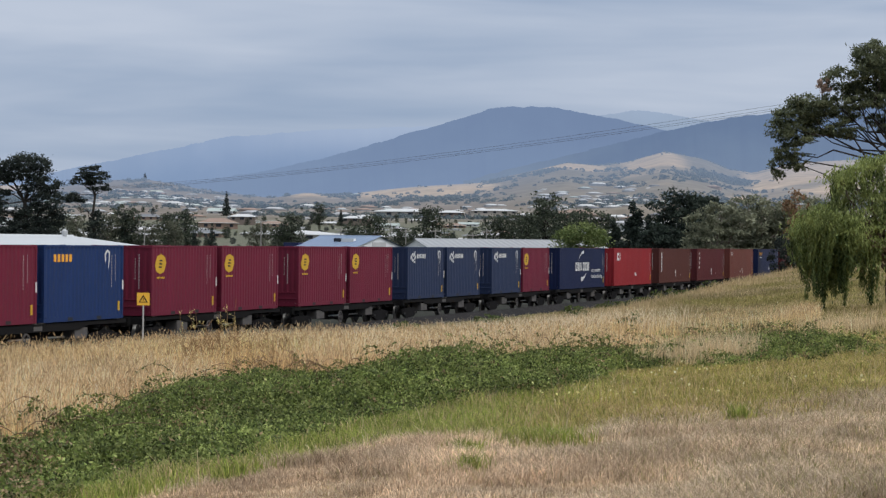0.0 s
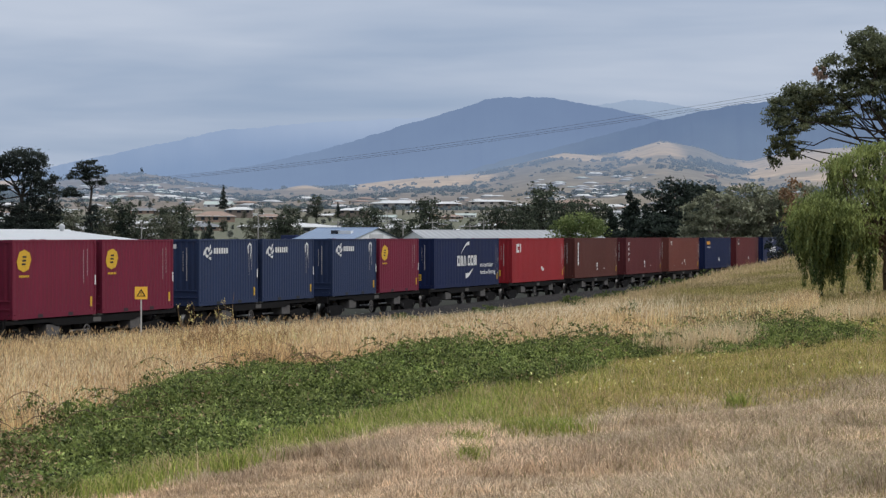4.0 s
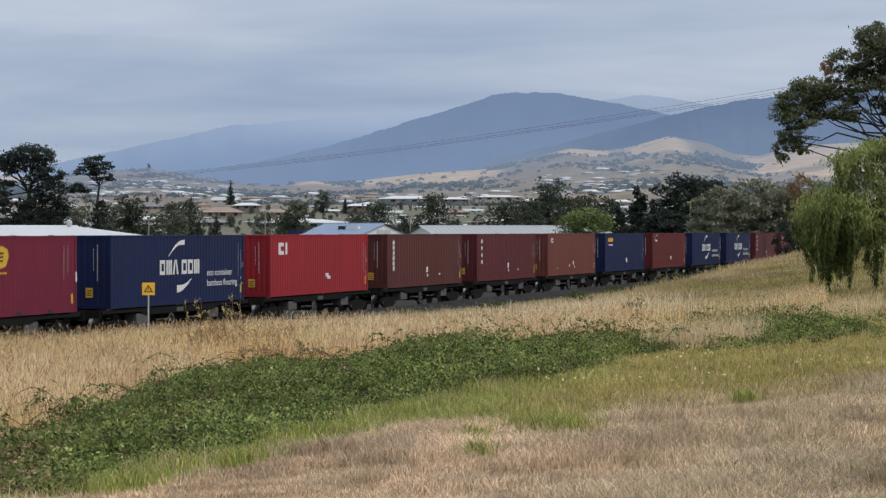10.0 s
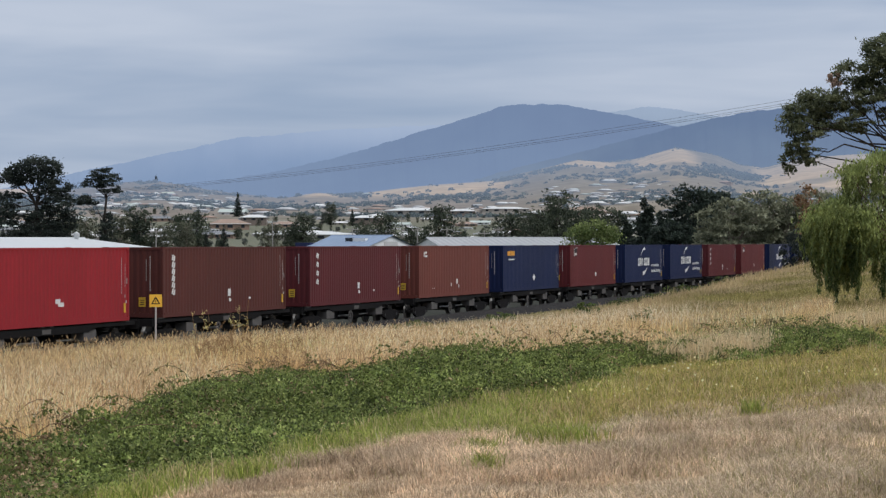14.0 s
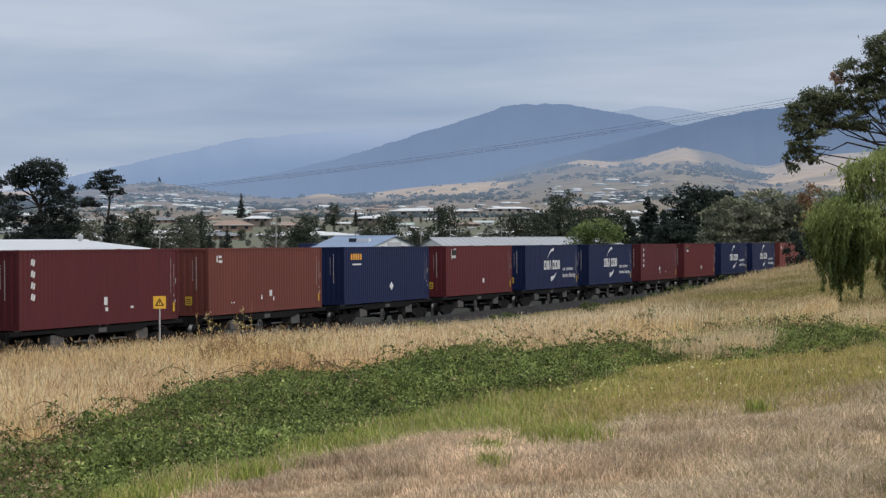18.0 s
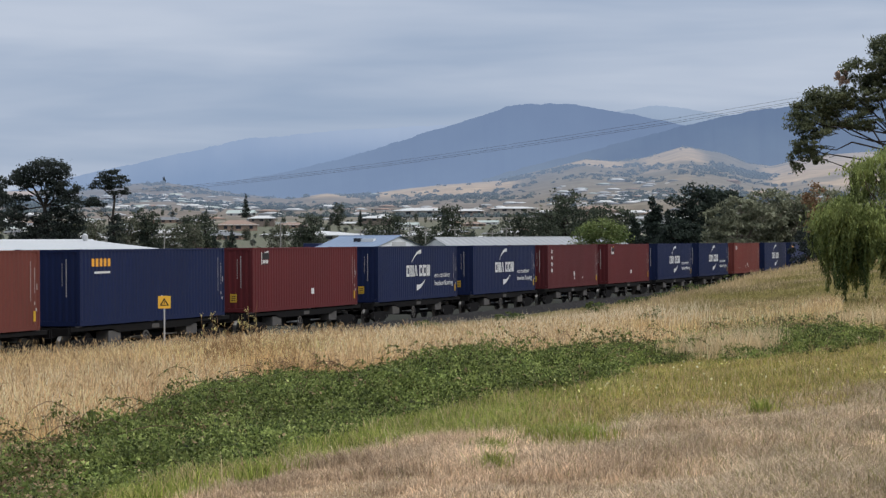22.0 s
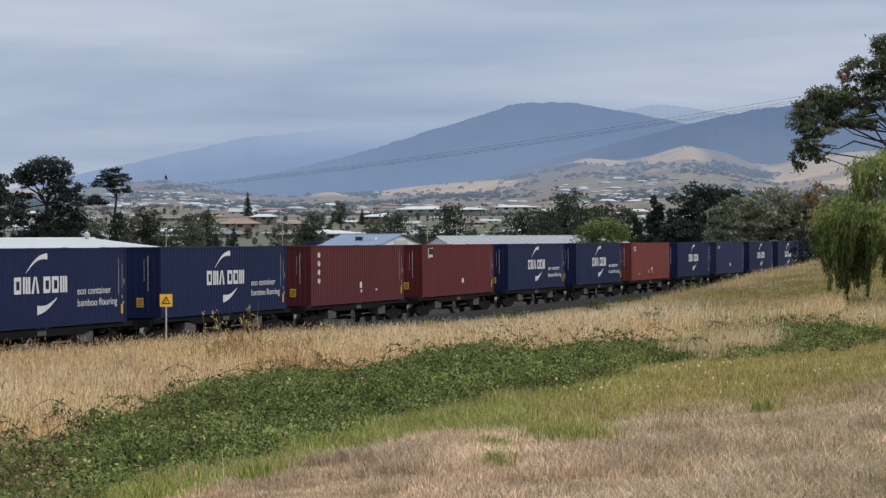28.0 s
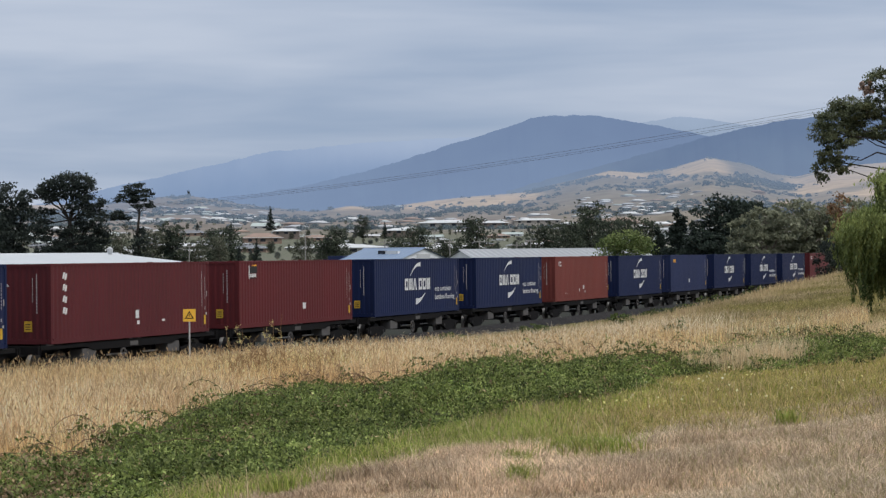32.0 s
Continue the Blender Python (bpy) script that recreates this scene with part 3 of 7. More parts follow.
def container(length, colour, label):
    mat = COLOURS[colour]
    L = length
    c = new("shipping_container")
    tagged(c, label, "container", "containers on the train")
    for y0 in (0.0, CW - 0.10):
        for x0 in (0.0, L - 0.10):
            part("corner_post", boxes((x0, x0 + 0.10, y0, y0 + 0.10, 0.118, CH - 0.118)), mat, c)
    for y0 in (-0.004, CW - 0.158):
        for x0 in (-0.003, L - 0.175):
            for z0 in (0.0, CH - 0.116):
                bm = boxes((x0, x0 + 0.178, y0, y0 + 0.162, z0, z0 + 0.118), bevel=0.008)
                part("corner_casting", bm, mat, c)
    for y0 in (0.004, CW - 0.064):
        part("bottom_rail", boxes((0.178, L - 0.178, y0, y0 + 0.06, 0.0, 0.16)), mat, c)
        part("top_rail", boxes((0.178, L - 0.178, y0, y0 + 0.06, CH - 0.075, CH - 0.012)), mat, c)
    deep = 0.029 if L < 7 else 0.026
    part("side_panel", corrugation(0.10, L - 0.10, 0.16, CH - 0.075, 0.016, deep), mat, c)
    bm = corrugation(0.10, L - 0.10, 0.16, CH - 0.075, 0.016, deep)
    bmesh.ops.transform(bm, matrix=Matrix.Translation((L, CW, 0)) @ pose(0, 0, 0, 0, 0, 180), verts=bm.verts[:])
    part("side_panel", bm, mat, c)
    # roof: shallow cross ribs
    bm = corrugation(0.10, L - 0.10, 0.06, CW - 0.06, 0.0, 0.02, 0.21)
    bmesh.ops.transform(bm, matrix=Matrix.Translation((0, CW, CH - 0.014)) @ pose(0, 0, 0, 90, 0, 0) @ Matrix.Scale(-1, 4, (0, 1, 0)), verts=bm.verts[:])
    bmesh.ops.recalc_face_normals(bm, faces=bm.faces[:])
    part("roof_panel", bm, mat, c)
    # end wall, ribbed, with its sill and header
    bm = corrugation(0.10, CW - 0.10, 0.16, CH - 0.10, 0.02, 0.038, 0.25)
    bmesh.ops.transform(bm, matrix=Matrix.Translation((0, CW, 0)) @ pose(0, 0, 0, 0, 0, -90), verts=bm.verts[:])
    part("end_wall", bm, mat, c)
    part("end_sill", boxes((0.004, 0.10, 0.162, CW - 0.162, 0.0, 0.16)), mat, c)
    part("end_header", boxes((0.004, 0.09, 0.162, CW - 0.162, CH - 0.10, CH - 0.012)), mat, c)
    if L < 7:
        # stiffened foot of the end wall
        part("end_foot_panel", boxes((0.012, 0.09, 0.104, CW - 0.104, 0.164, 0.56)), mat, c)
        for z0 in (0.30, 0.56):
            part("end_rib", boxes((-0.012, 0.085, 0.104, CW - 0.104, z0, z0 + 0.055), bevel=0.008), mat, c)
    for k in (0, 1):
        y0 = 0.105 + k * (CW / 2 - 0.10)
        dr = part("door", boxes((L - 0.07, L - 0.025, y0, y0 + CW / 2 - 0.11, 0.13, CH - 0.12), bevel=0.006), mat, c)
        for f in (0.3, 0.72):
            bm = bmesh.new()
            yy = y0 + f * (CW / 2 - 0.11)
            cyl(bm, (L - 0.005, yy, 0.14), (L - 0.005, yy, CH - 0.14), 0.017, seg=6)
            part("lock_rod", bm, GALV, dr, "galvanised lock rod")
    part("floor", boxes((0.1, L - 0.1, 0.07, CW - 0.07, 0.10, 0.14)), BLACK_PAINT, c)
    return c


def decal(c, name, mat, rects, label, face="side", length=0.0):
    """Flat marks on the near side, or on the front end wall, as plain bars (along, up, width, height)."""
    bm = bmesh.new()
    for x, z, w, h in rects:
        if face == "side":
            box(bm, x, x + w, *((-0.004, -0.001) if z < 0.1 or x > 5.9 and w == 0.10 else (0.008, 0.013)), z, z + h)
        else:
            box(bm, *((0.011, 0.016) if face == "end" else (0.006, 0.0105)), x, x + w, z, z + h)
    return part(name, bm, mat, c, label)


def slanted(c, name, mat, polys, label):
    """Flat outlines on the near side, in metres along and up."""
    bm = bmesh.new()
    for p in polys:
        a = [bm.verts.new((x, 0.008, z)) for x, z in p]
        b = [bm.verts.new((x, 0.013, z)) for x, z in p]
        bm.faces.new(a)
        bm.faces.new(b[::-1])
        for i in range(len(p)):
            j = (i + 1) % len(p)
            bm.faces.new((a[j], a[i], b[i], b[j]))
    bmesh.ops.recalc_face_normals(bm, faces=bm.faces[:])
    return part(name, bm, mat, c, label)


def swoosh(x0, z0, x1, z1, bow, w):
    """A tapering curved stroke from a thin tail to a broad head."""
    up, dn = [], []
    for i in range(9):
        f = i / 8
        x = x0 + (x1 - x0) * f
        z = z0 + (z1 - z0) * f + bow * math.sin(math.pi * f)
        up.append((x, z + w * (0.1 + 0.9 * f)))
        dn.append((x, z))
    return up + dn[::-1]


def id_bars(c, L, front=True, spots=True):
    """The unreadable number columns and small labels that every box carries."""
    rows = [(L - 0.62, 0.95 + i * 0.10, 0.03, 0.075) for i in range(13)] + [(L - 0.34, 1.2 + i * 0.105, 0.03, 0.08) for i in range(8)] + [(L - 0.30, 0.62, 0.10, 0.09), (L - 0.20, 1.30, 0.05, 0.20), (L - 0.36, 0.82, 0.06, 0.10)]
    if L < 7:
        rows = [(L - 0.95, 1.12 + i * 0.105, 0.03, 0.07) for i in range(11)] + [(L - 0.66, 1.35 + i * 0.105, 0.03, 0.07) for i in range(9)] + [(L - 0.40, 0.28, 0.05, 0.06)]
    tagged(decal(c, "number_column", COLUMN_PAINT, rows, "column of small white characters"), kind="stuff")
    if L < 7:
        decal(c, "corner_placard", WHITE_PAINT, [(L - 0.10, 1.02, 0.10, 0.34)], "white placard on the corner post")
        # no openings cut: flat black stands in for the shade inside each pocket
        decal(c, "fork_pocket", BLACK_PAINT, [(1.75, 0.02, 0.36, 0.115)], "flat black patch for a shaded fork pocket")
        decal(c, "fork_pocket", BLACK_PAINT, [(3.95, 0.02, 0.36, 0.115)], "flat black patch for a shaded fork pocket")
    if front:
        tagged(decal(c, "end_number_column", COLUMN_PAINT, [(0.50, 0.98 + i * 0.10, 0.035, 0.078) for i in range(13)] + [(0.66, 1.35 + i * 0.10, 0.02, 0.07) for i in range(8)], "column of small white characters on the end wall", "end"), kind="stuff")
    if spots:
        decal(c, "hazard_label", YELLOW_PAINT, [(L - 0.42, 0.28, 0.15, 0.34)], "yellow warning label")
        ex, ez = (1.70, 0.86) if L < 7 else (0.70, 0.40)
        decal(c, "end_label", YELLOW_PAINT, [(ex, ez, 0.28, 0.34)], "yellow label on the end wall", "end")
        decal(c, "end_label_text", BLACK_PAINT, [(ex + 0.05, ez + 0.22 - i * 0.08, 0.18, 0.03) for i in range(3)], "dark lines on the yellow label", "end_top")
        decal(c, "end_triangle", WHITE_PAINT, [(1.52, 1.86, 0.22, 0.035), (1.56, 1.90, 0.14, 0.04), (1.60, 1.945, 0.06, 0.05)], "small white triangle on the end wall", "end")


def badge(c):
    """A tilted yellow octagon with black bars and a small yellow line beneath."""
    x, z, w, h = 0.80, 1.90, 0.50, 0.37
    o = [(x - w, z - h * 0.10), (x - w * 0.80, z - h * 0.70), (x - w * 0.1, z - h), (x + w * 0.62, z - h * 0.78), (x + w, z + h * 0.10), (x + w * 0.80, z + h * 0.70), (x + w * 0.1, z + h), (x - w * 0.62, z + h * 0.78)]
    slanted(c, "badge", YELLOW_PAINT, [o], "yellow octagonal badge")
    for i in range(3):
        dz = z + 0.10 - i * 0.12
        k = 0.03 * (1 - i)
        part("badge_bar", boxes((x - 0.13 + k, x + 0.13 + k, 0.004, 0.0078, dz, dz + 0.06)), BLACK_PAINT, c, "black bar on the badge")
    decal(c, "badge_caption", YELLOW_PAINT, [(x - 0.34 + i * 0.12, 1.36, 0.09, 0.07) for i in range(6)], "small yellow line of characters")


def big_mark(c, L, words=True):
    """White shipping-line mark: two curved strokes round a row of heavy blocks, and two lines of words."""
    cx = L * 0.485
    for i in range(6):
        x = cx - 1.78 + i * 0.58 + (0.22 if i > 2 else 0.0)
        if i in (0, 3, 4):
            rects = [(x, 1.12, 0.46, 0.13), (x, 1.53, 0.46, 0.13), (x, 1.25, 0.14, 0.28), (x + 0.36, 1.25, 0.10, 0.28)]
            decal(c, "mark_frame", WHITE_PAINT, rects, "hollow white block")
        elif i == 2:
            for poly in ([(x - 0.02, 1.12), (x + 0.14, 1.12), (x + 0.26, 1.66), (x + 0.16, 1.66)], [(x + 0.36, 1.12), (x + 0.52, 1.12), (x + 0.34, 1.66), (x + 0.27, 1.66)]):
                slanted(c, "mark_wedge", WHITE_PAINT, [poly], "leaning white bar")
        else:
            for k in (0.0, 0.18, 0.36):
                slanted(c, "mark_bar", WHITE_PAINT, [[(x + k, 1.12), (x + k + 0.13, 1.12), (x + k + 0.13, 1.66), (x + k, 1.66)]], "upright white bar")
    slanted(c, "upper_stroke", WHITE_PAINT, [swoosh(cx - 1.0, 1.78, cx + 0.45, 2.22, 0.16, 0.20)], "white curved stroke")
    slanted(c, "lower_stroke", WHITE_PAINT, [swoosh(cx + 1.1, 0.93, cx - 0.25, 0.42, -0.10, 0.30)], "white curved stroke")
    if words:
        for k, text in enumerate(("eco container", "bamboo flooring")):
            cu = bpy.data.curves.new("slogan", "FONT")
            cu.body, cu.size, cu.extrude = text, 0.36, 0.003
            cu.materials.append(WHITE_PAINT)
            t = new("slogan", cu)
            t.parent = c
            t.matrix_local = Matrix.Translation((cx + 2.55, 0.010, 1.02 - k * 0.40)) @ pose(0, 0, 0, 90, 0, 0) @ Matrix.Diagonal((1.25, 1, 1, 1))
            tagged(t, "white painted words")


def word_bars(c, x, z, n, mat, size=0.26, label="row of block characters"):
    for i in range(n):
        decal(c, "name_bar", mat, [(x + i * size * 0.95, z, size * 0.62, size * 0.85)], label)


def horse_mark(c, L):
    """A small white badge and a name in bars, with a pale oval at the far top corner."""
    ring = []
    for k in range(8):
        a, b = math.pi * k / 4, math.pi * (k + 1) / 4
        ring.append([(0.84 + r * math.cos(g), 2.08 + r * math.sin(g)) for r, g in ((0.22, a), (0.22, b), (0.12, b), (0.12, a))])
    slanted(c, "side_badge", WHITE_PAINT, ring[:7], "white open ring badge")
    slanted(c, "badge_plume", WHITE_PAINT, [[(0.98, 2.10), (1.12, 2.36), (1.22, 2.38), (1.14, 2.16)], [(1.04, 2.02), (1.30, 2.18), (1.34, 2.08), (1.10, 1.94)], [(0.50, 2.10), (0.62, 2.20), (0.60, 1.98), (0.46, 1.96)], [(0.92, 1.86), (1.24, 1.90), (1.18, 1.76)]], "white strokes round the badge")
    word_bars(c, 1.5, 2.02, 6, WHITE_PAINT, 0.26, "white block character")
    loop_mark(c, 4.98)


def loop_mark(c, x):
    """A tall white loop of two tapering strokes."""
    slanted(c, "loop_mark", WHITE_PAINT, [[(x, 2.28), (x + 0.20, 2.44), (x + 0.22, 2.36), (x + 0.09, 2.24)], [(x, 2.28), (x + 0.09, 2.24), (x + 0.12, 2.04), (x + 0.06, 1.98)], [(x + 0.20, 2.44), (x + 0.42, 2.36), (x + 0.34, 2.30), (x + 0.22, 2.36)],
                                          [(x + 0.42, 2.36), (x + 0.40, 2.02), (x + 0.28, 1.72), (x + 0.33, 2.06), (x + 0.34, 2.30)]], "white open loop mark")


WAGONS = []      # (thing, place along the track at the start, sideways place, height)


def set_down(ob, s, u, z):
    ob.matrix_basis = Matrix.Translation(on_track(s, u, z)) @ pose(0, 0, 0, 0, 0, TRACK_TURN)
    WAGONS.append((ob, s, u, z))


def wagon():
    w = new("container_wagon")
    tagged(w, "dark skeletal flat wagon with bogies under containers", "wagon", "wagons of the train")
    part("centre_sill", boxes((-6.75, 6.75, -0.22, 0.22, 0.70, 1.0)), UNDER, w)
    for y in (-1.16, 1.02):
        out = [(-6.7, 0.93), (-3.6, 0.93), (-3.0, 0.80), (3.0, 0.80), (3.6, 0.93), (6.7, 0.93), (6.7, 1.06), (-6.7, 1.06)]
        part("side_sill", prism(out, y, y + 0.14), UNDER, w)
    for x in (-5.9, -3.1, -0.2, 0.2, 3.1, 5.9):
        part("cross_bearer", boxes((x - 0.12, x + 0.12, -1.02, 1.02, 0.84, 1.04)), UNDER, w)
    for x in (-6.95, 6.75):
        part("headstock", boxes((x, x + 0.2, -1.2, 1.2, 0.80, 1.07)), UNDER, w)
    for sx in (-1, 1):
        a, b = sorted((sx * 6.95, sx * 7.46))
        part("coupler", boxes((a, b, -0.13, 0.13, 0.70, 0.92), bevel=0.03), UNDER, w)
        part("handrail", boxes((sx * 6.82 - 0.015, sx * 6.82 + 0.015, -1.24, -1.21, 0.45, 1.15)), UNDER, w)
        for x in (-6.0, -0.3, 0.3, 6.0):
            if x * sx > 0:
                for y in (-1.18, 1.06):
                    part("locking_pad", boxes((x - 0.13, x + 0.13, y, y + 0.12, 1.062, 1.099)), BOXGREY, w)
    for x in (-3.75, 2.75):
        part("equipment_box", boxes((x, x + 0.95, -1.12, -0.62, 0.48, 0.86), bevel=0.02), BOXGREY, w, "grey equipment box")
    part("brake_gear", boxes((-2.6, -1.3, -0.75, 0.3, 0.44, 0.80), (-0.5, 2.6, -0.5, 0.3, 0.36, 0.74), (-1.3, -0.5, -0.4, 0.2, 0.5, 0.8), bevel=0.02), UNDER, w)
    part("sill_plate", boxes((-0.35, 0.25, -1.172, -1.163, 0.84, 0.99)), BOXGREY, w, "grey plate on the sill")
    # hand brake: a spoked wheel on a short shaft
    bm = bmesh.new()
    n = 20
    ring = [[bm.verts.new(((r * math.cos(2 * math.pi * i / n)) - 0.9, y, 0.52 + r * math.sin(2 * math.pi * i / n))) for i in range(n)] for r, y in ((0.27, -1.20), (0.27, -1.17), (0.22, -1.17), (0.22, -1.20))]
    for j in range(4):
        for i in range(n):
            bm.faces.new((ring[j][i], ring[j][(i + 1) % n], ring[(j + 1) % 4][(i + 1) % n], ring[(j + 1) % 4][i]))
    for k in range(3):
        a = math.pi * k / 3
        cyl(bm, (-0.9 - 0.23 * math.cos(a), -1.185, 0.52 - 0.23 * math.sin(a)), (-0.9 + 0.23 * math.cos(a), -1.185, 0.52 + 0.23 * math.sin(a)), 0.016, seg=5)
    cyl(bm, (-0.9, -1.19, 0.52), (-0.9, -0.7, 0.52), 0.03, seg=6)
    part("hand_brake_wheel", bm, BOXGREY, w, "grey spoked hand brake wheel")
    bm = bmesh.new()
    cyl(bm, (0.2, -0.55, 0.52), (1.5, -0.55, 0.52), 0.19, seg=12)
    part("air_reservoir", bm, UNDER, w)
    bm = bmesh.new()
    cyl(bm, (-3.3, -0.7, 0.55), (3.2, -0.7, 0.55), 0.03, seg=6)
    part("brake_pipe", bm, GALV, w)
    for bx in (-5.25, 5.25):
        bogie = part("bogie", boxes((-0.22, 0.22, -0.95, 0.95, 0.42, 0.72), (-0.9, 0.9, -0.12, 0.12, 0.40, 0.52)), UNDER, w)
        bogie.location = (bx, 0, 0)
        for y in (-1.0, 0.86):
            o = [(-1.15, 0.36), (-0.98, 0.36), (-0.55, 0.20), (0.55, 0.20), (0.98, 0.36), (1.15, 0.36), (1.15, 0.56), (0.6, 0.66), (-0.6, 0.66), (-1.15, 0.56)]
            part("side_frame", prism(o, y, y + 0.14), UNDER, bogie)
        for ax in (-0.84, 0.84):
            bm = bmesh.new()
            cyl(bm, (0, -1.02, 0), (0, 1.02, 0), 0.075, seg=8)
            for y in (-0.60, 0.60):
                cyl(bm, (0, y - 0.055, 0), (0, y + 0.055, 0), 0.415, seg=24)
                f = 0.06 if y < 0 else -0.06
                cyl(bm, (0, y + f - 0.012, 0), (0, y + f + 0.012, 0), 0.44, seg=24)
            ws = part("wheelset", bm, WHEEL, bogie, "steel wheelset")
            me = ws.data
            me.materials.append(RIM)
            for p in me.polygons:
                c = p.center
                r = math.hypot(c.x, c.z)
                if abs(p.normal.y) < 0.5 and r > 0.38:
                    p.material_index = 1
            # bright chalk wedge shows the turning
            bm = boxes((-0.03, 0.03, -0.664, -0.658, 0.26, 0.36), (-0.03, 0.03, -0.664, -0.658, -0.36, -0.26))
            ws.location = (ax, 0, 0.415)
            bm.to_mesh(tmp := bpy.data.meshes.new("rim_mark"))
            bm.free()
            b2 = bmesh.new()
            b2.from_mesh(me)
            k = len(b2.faces)
            b2.from_mesh(tmp)
            b2.faces.ensure_lookup_table()
            for fc in b2.faces[k:]:
                fc.material_index = 1
            b2.to_mesh(me)
            b2.free()
            bpy.data.meshes.remove(tmp)
    return w


PITCH, FIRST = 15.02, 67.05
TRAIN = ("maroon/blue", "badge/badge", "badge/badge", "horse/horse", "horse/badge", "mark", "scarlet", "brown", "oxide", "rust", "orange_word", "brick", "mark", "mark", "tall", "flagged",
         "mark", "mark", "plain_orange", "mark_bare", "steel", "mark_bare", "mark", "mark", "plain_brick")


LOADS = {}


def load(kind):
    L = 12.192
    if kind in ("maroon", "blue", "badge", "horse"):
        L = 6.058
    if kind in LOADS:
        return copy_thing(LOADS[kind], Matrix.Identity(4)), L
    if kind == "maroon":
        c = container(L, "maroon", "maroon ribbed steel twenty-foot shipping container on a wagon")
        id_bars(c, L, front=False)
    elif kind == "blue":
        c = container(L, "blue", "mid-blue twenty-foot container with orange name bars on a wagon")
        word_bars(c, 0.7, 2.02, 5, ORANGE_PAINT, 0.30, "orange block character")
        loop_mark(c, 4.55)
        id_bars(c, L, front=False)
    elif kind == "badge":
        c = container(L, "maroon", "maroon twenty-foot container with a yellow octagonal badge")
        badge(c)
        id_bars(c, L)
    elif kind == "horse":
        c = container(L, "slate", "slate-blue twenty-foot container with a white badge and name bars")
        horse_mark(c, L)
        decal(c, "end_name_bars", WHITE_PAINT, [(0.95 + i * 0.24, 2.22, 0.19, 0.17) for i in range(5)], "white block characters on the end wall", "end")
        id_bars(c, L)
    elif kind.startswith("mark"):
        c = container(L, "navy", "navy forty-foot container with a white shipping mark and curved strokes")
        big_mark(c, L, kind == "mark")
        id_bars(c, L)
    elif kind == "scarlet":
        c = container(L, "scarlet", "bright red forty-foot container with white initials in bars")
        slanted(c, "initial_mark", WHITE_PAINT, [[(0.95, 1.75), (1.55, 1.75), (1.55, 1.9), (1.2, 1.9), (1.2, 2.1), (1.55, 2.1), (1.55, 2.25), (0.95, 2.25)], [(1.75, 1.75), (1.95, 1.75), (1.95, 2.25), (1.75, 2.25)]], "white initials as plain shapes")
        decal(c, "small_mark", WHITE_PAINT, [(6.6, 0.72, 0.35, 0.16), (6.8, 0.62, 0.4, 0.14)], "small white mark")
        id_bars(c, L)
    elif kind in ("brown", "oxide", "tall"):
        c = container(L, {"brown": "brown", "oxide": "oxide", "tall": "oxide"}[kind], "dull red-brown forty-foot container with tall white characters as bars")
        n = 6 if kind == "brown" else 4
        slanted(c, "tall_characters", WHITE_PAINT, [[(0.80 + k, z), (0.92 + k, z), (0.99 + k, z + 0.20), (0.87 + k, z + 0.20)] for i in range(n) for k, z in ((0.0, 2.10 - i * 0.25 * 6 / n), (0.14, 2.06 - i * 0.25 * 6 / n))], "column of white characters")
        decal(c, "small_mark", WHITE_PAINT, [(6.1, 0.66, 0.26, 0.28), (6.2, 0.45, 0.2, 0.13), (8.2, 0.5, 0.22, 0.08)], "small white labels")
        id_bars(c, L)
    elif kind in ("rust", "plain_orange", "plain_brick"):
        c = container(L, {"rust": "rust", "plain_orange": "orange_brown", "plain_brick": "brick"}[kind], "plain faded red-brown forty-foot shipping container")
        decal(c, "corner_mark", WHITE_PAINT, [(0.8, 2.05, 0.12, 0.25), (1.0, 2.02, 0.35, 0.1), (1.0, 2.2, 0.3, 0.1)], "small white corner mark")
        decal(c, "small_mark", WHITE_PAINT, [(6.2, 0.62, 0.28, 0.24), (5.3, 0.50, 0.14, 0.18), (6.6, 0.42, 0.12, 0.16), (2.2, 0.42, 0.10, 0.05), (2.45, 0.42, 0.10, 0.05)], "small white labels")
        id_bars(c, L, spots=kind != "plain_orange")
    elif kind in ("brick", "flagged"):
        c = container(L, "brick", "dark red forty-foot container with a small black and white mark")
        decal(c, "corner_mark", WHITE_PAINT, [(0.95, 1.90, 0.07, 0.50), (1.10, 1.95, 0.10, 0.14), (1.24, 1.95, 0.12, 0.14), (1.40, 1.95, 0.10, 0.14), (1.54, 1.95, 0.12, 0.14)], "small white mark")
        decal(c, "dark_mark", BLACK_PAINT, [(1.04, 2.12, 0.72, 0.26), (1.04, 1.90, 0.66, 0.03)], "small dark mark")
        slanted(c, "mark_flag", ORANGE_PAINT if kind == "flagged" else WHITE_PAINT, [[(1.16, 2.385), (1.70, 2.385), (1.70, 2.45)]], "slim pennant on the mark")
        decal(c, "small_mark", WHITE_PAINT, [(6.5, 0.60, 0.32, 0.24)], "small white label")
        id_bars(c, L)
    elif kind == "orange_word":
        c = container(L, "navy", "dark blue forty-foot container with orange name bars")
        word_bars(c, 0.9, 2.0, 5, ORANGE_PAINT, 0.32, "orange block character")
        decal(c, "name_line", WHITE_PAINT, [(1.1, 1.76, 1.2, 0.07)], "thin white line of characters")
        slanted(c, "diamond_label", WHITE_PAINT, [[(6.2, 0.72), (6.5, 0.52), (6.8, 0.72), (6.5, 0.92)]], "white diamond label")
        id_bars(c, L, spots=False)
    else:
        c = container(L, "steel_blue", "faded blue-grey forty-foot container with small orange bars")
        word_bars(c, 0.9, 2.05, 3, ORANGE_PAINT, 0.28, "orange block character")
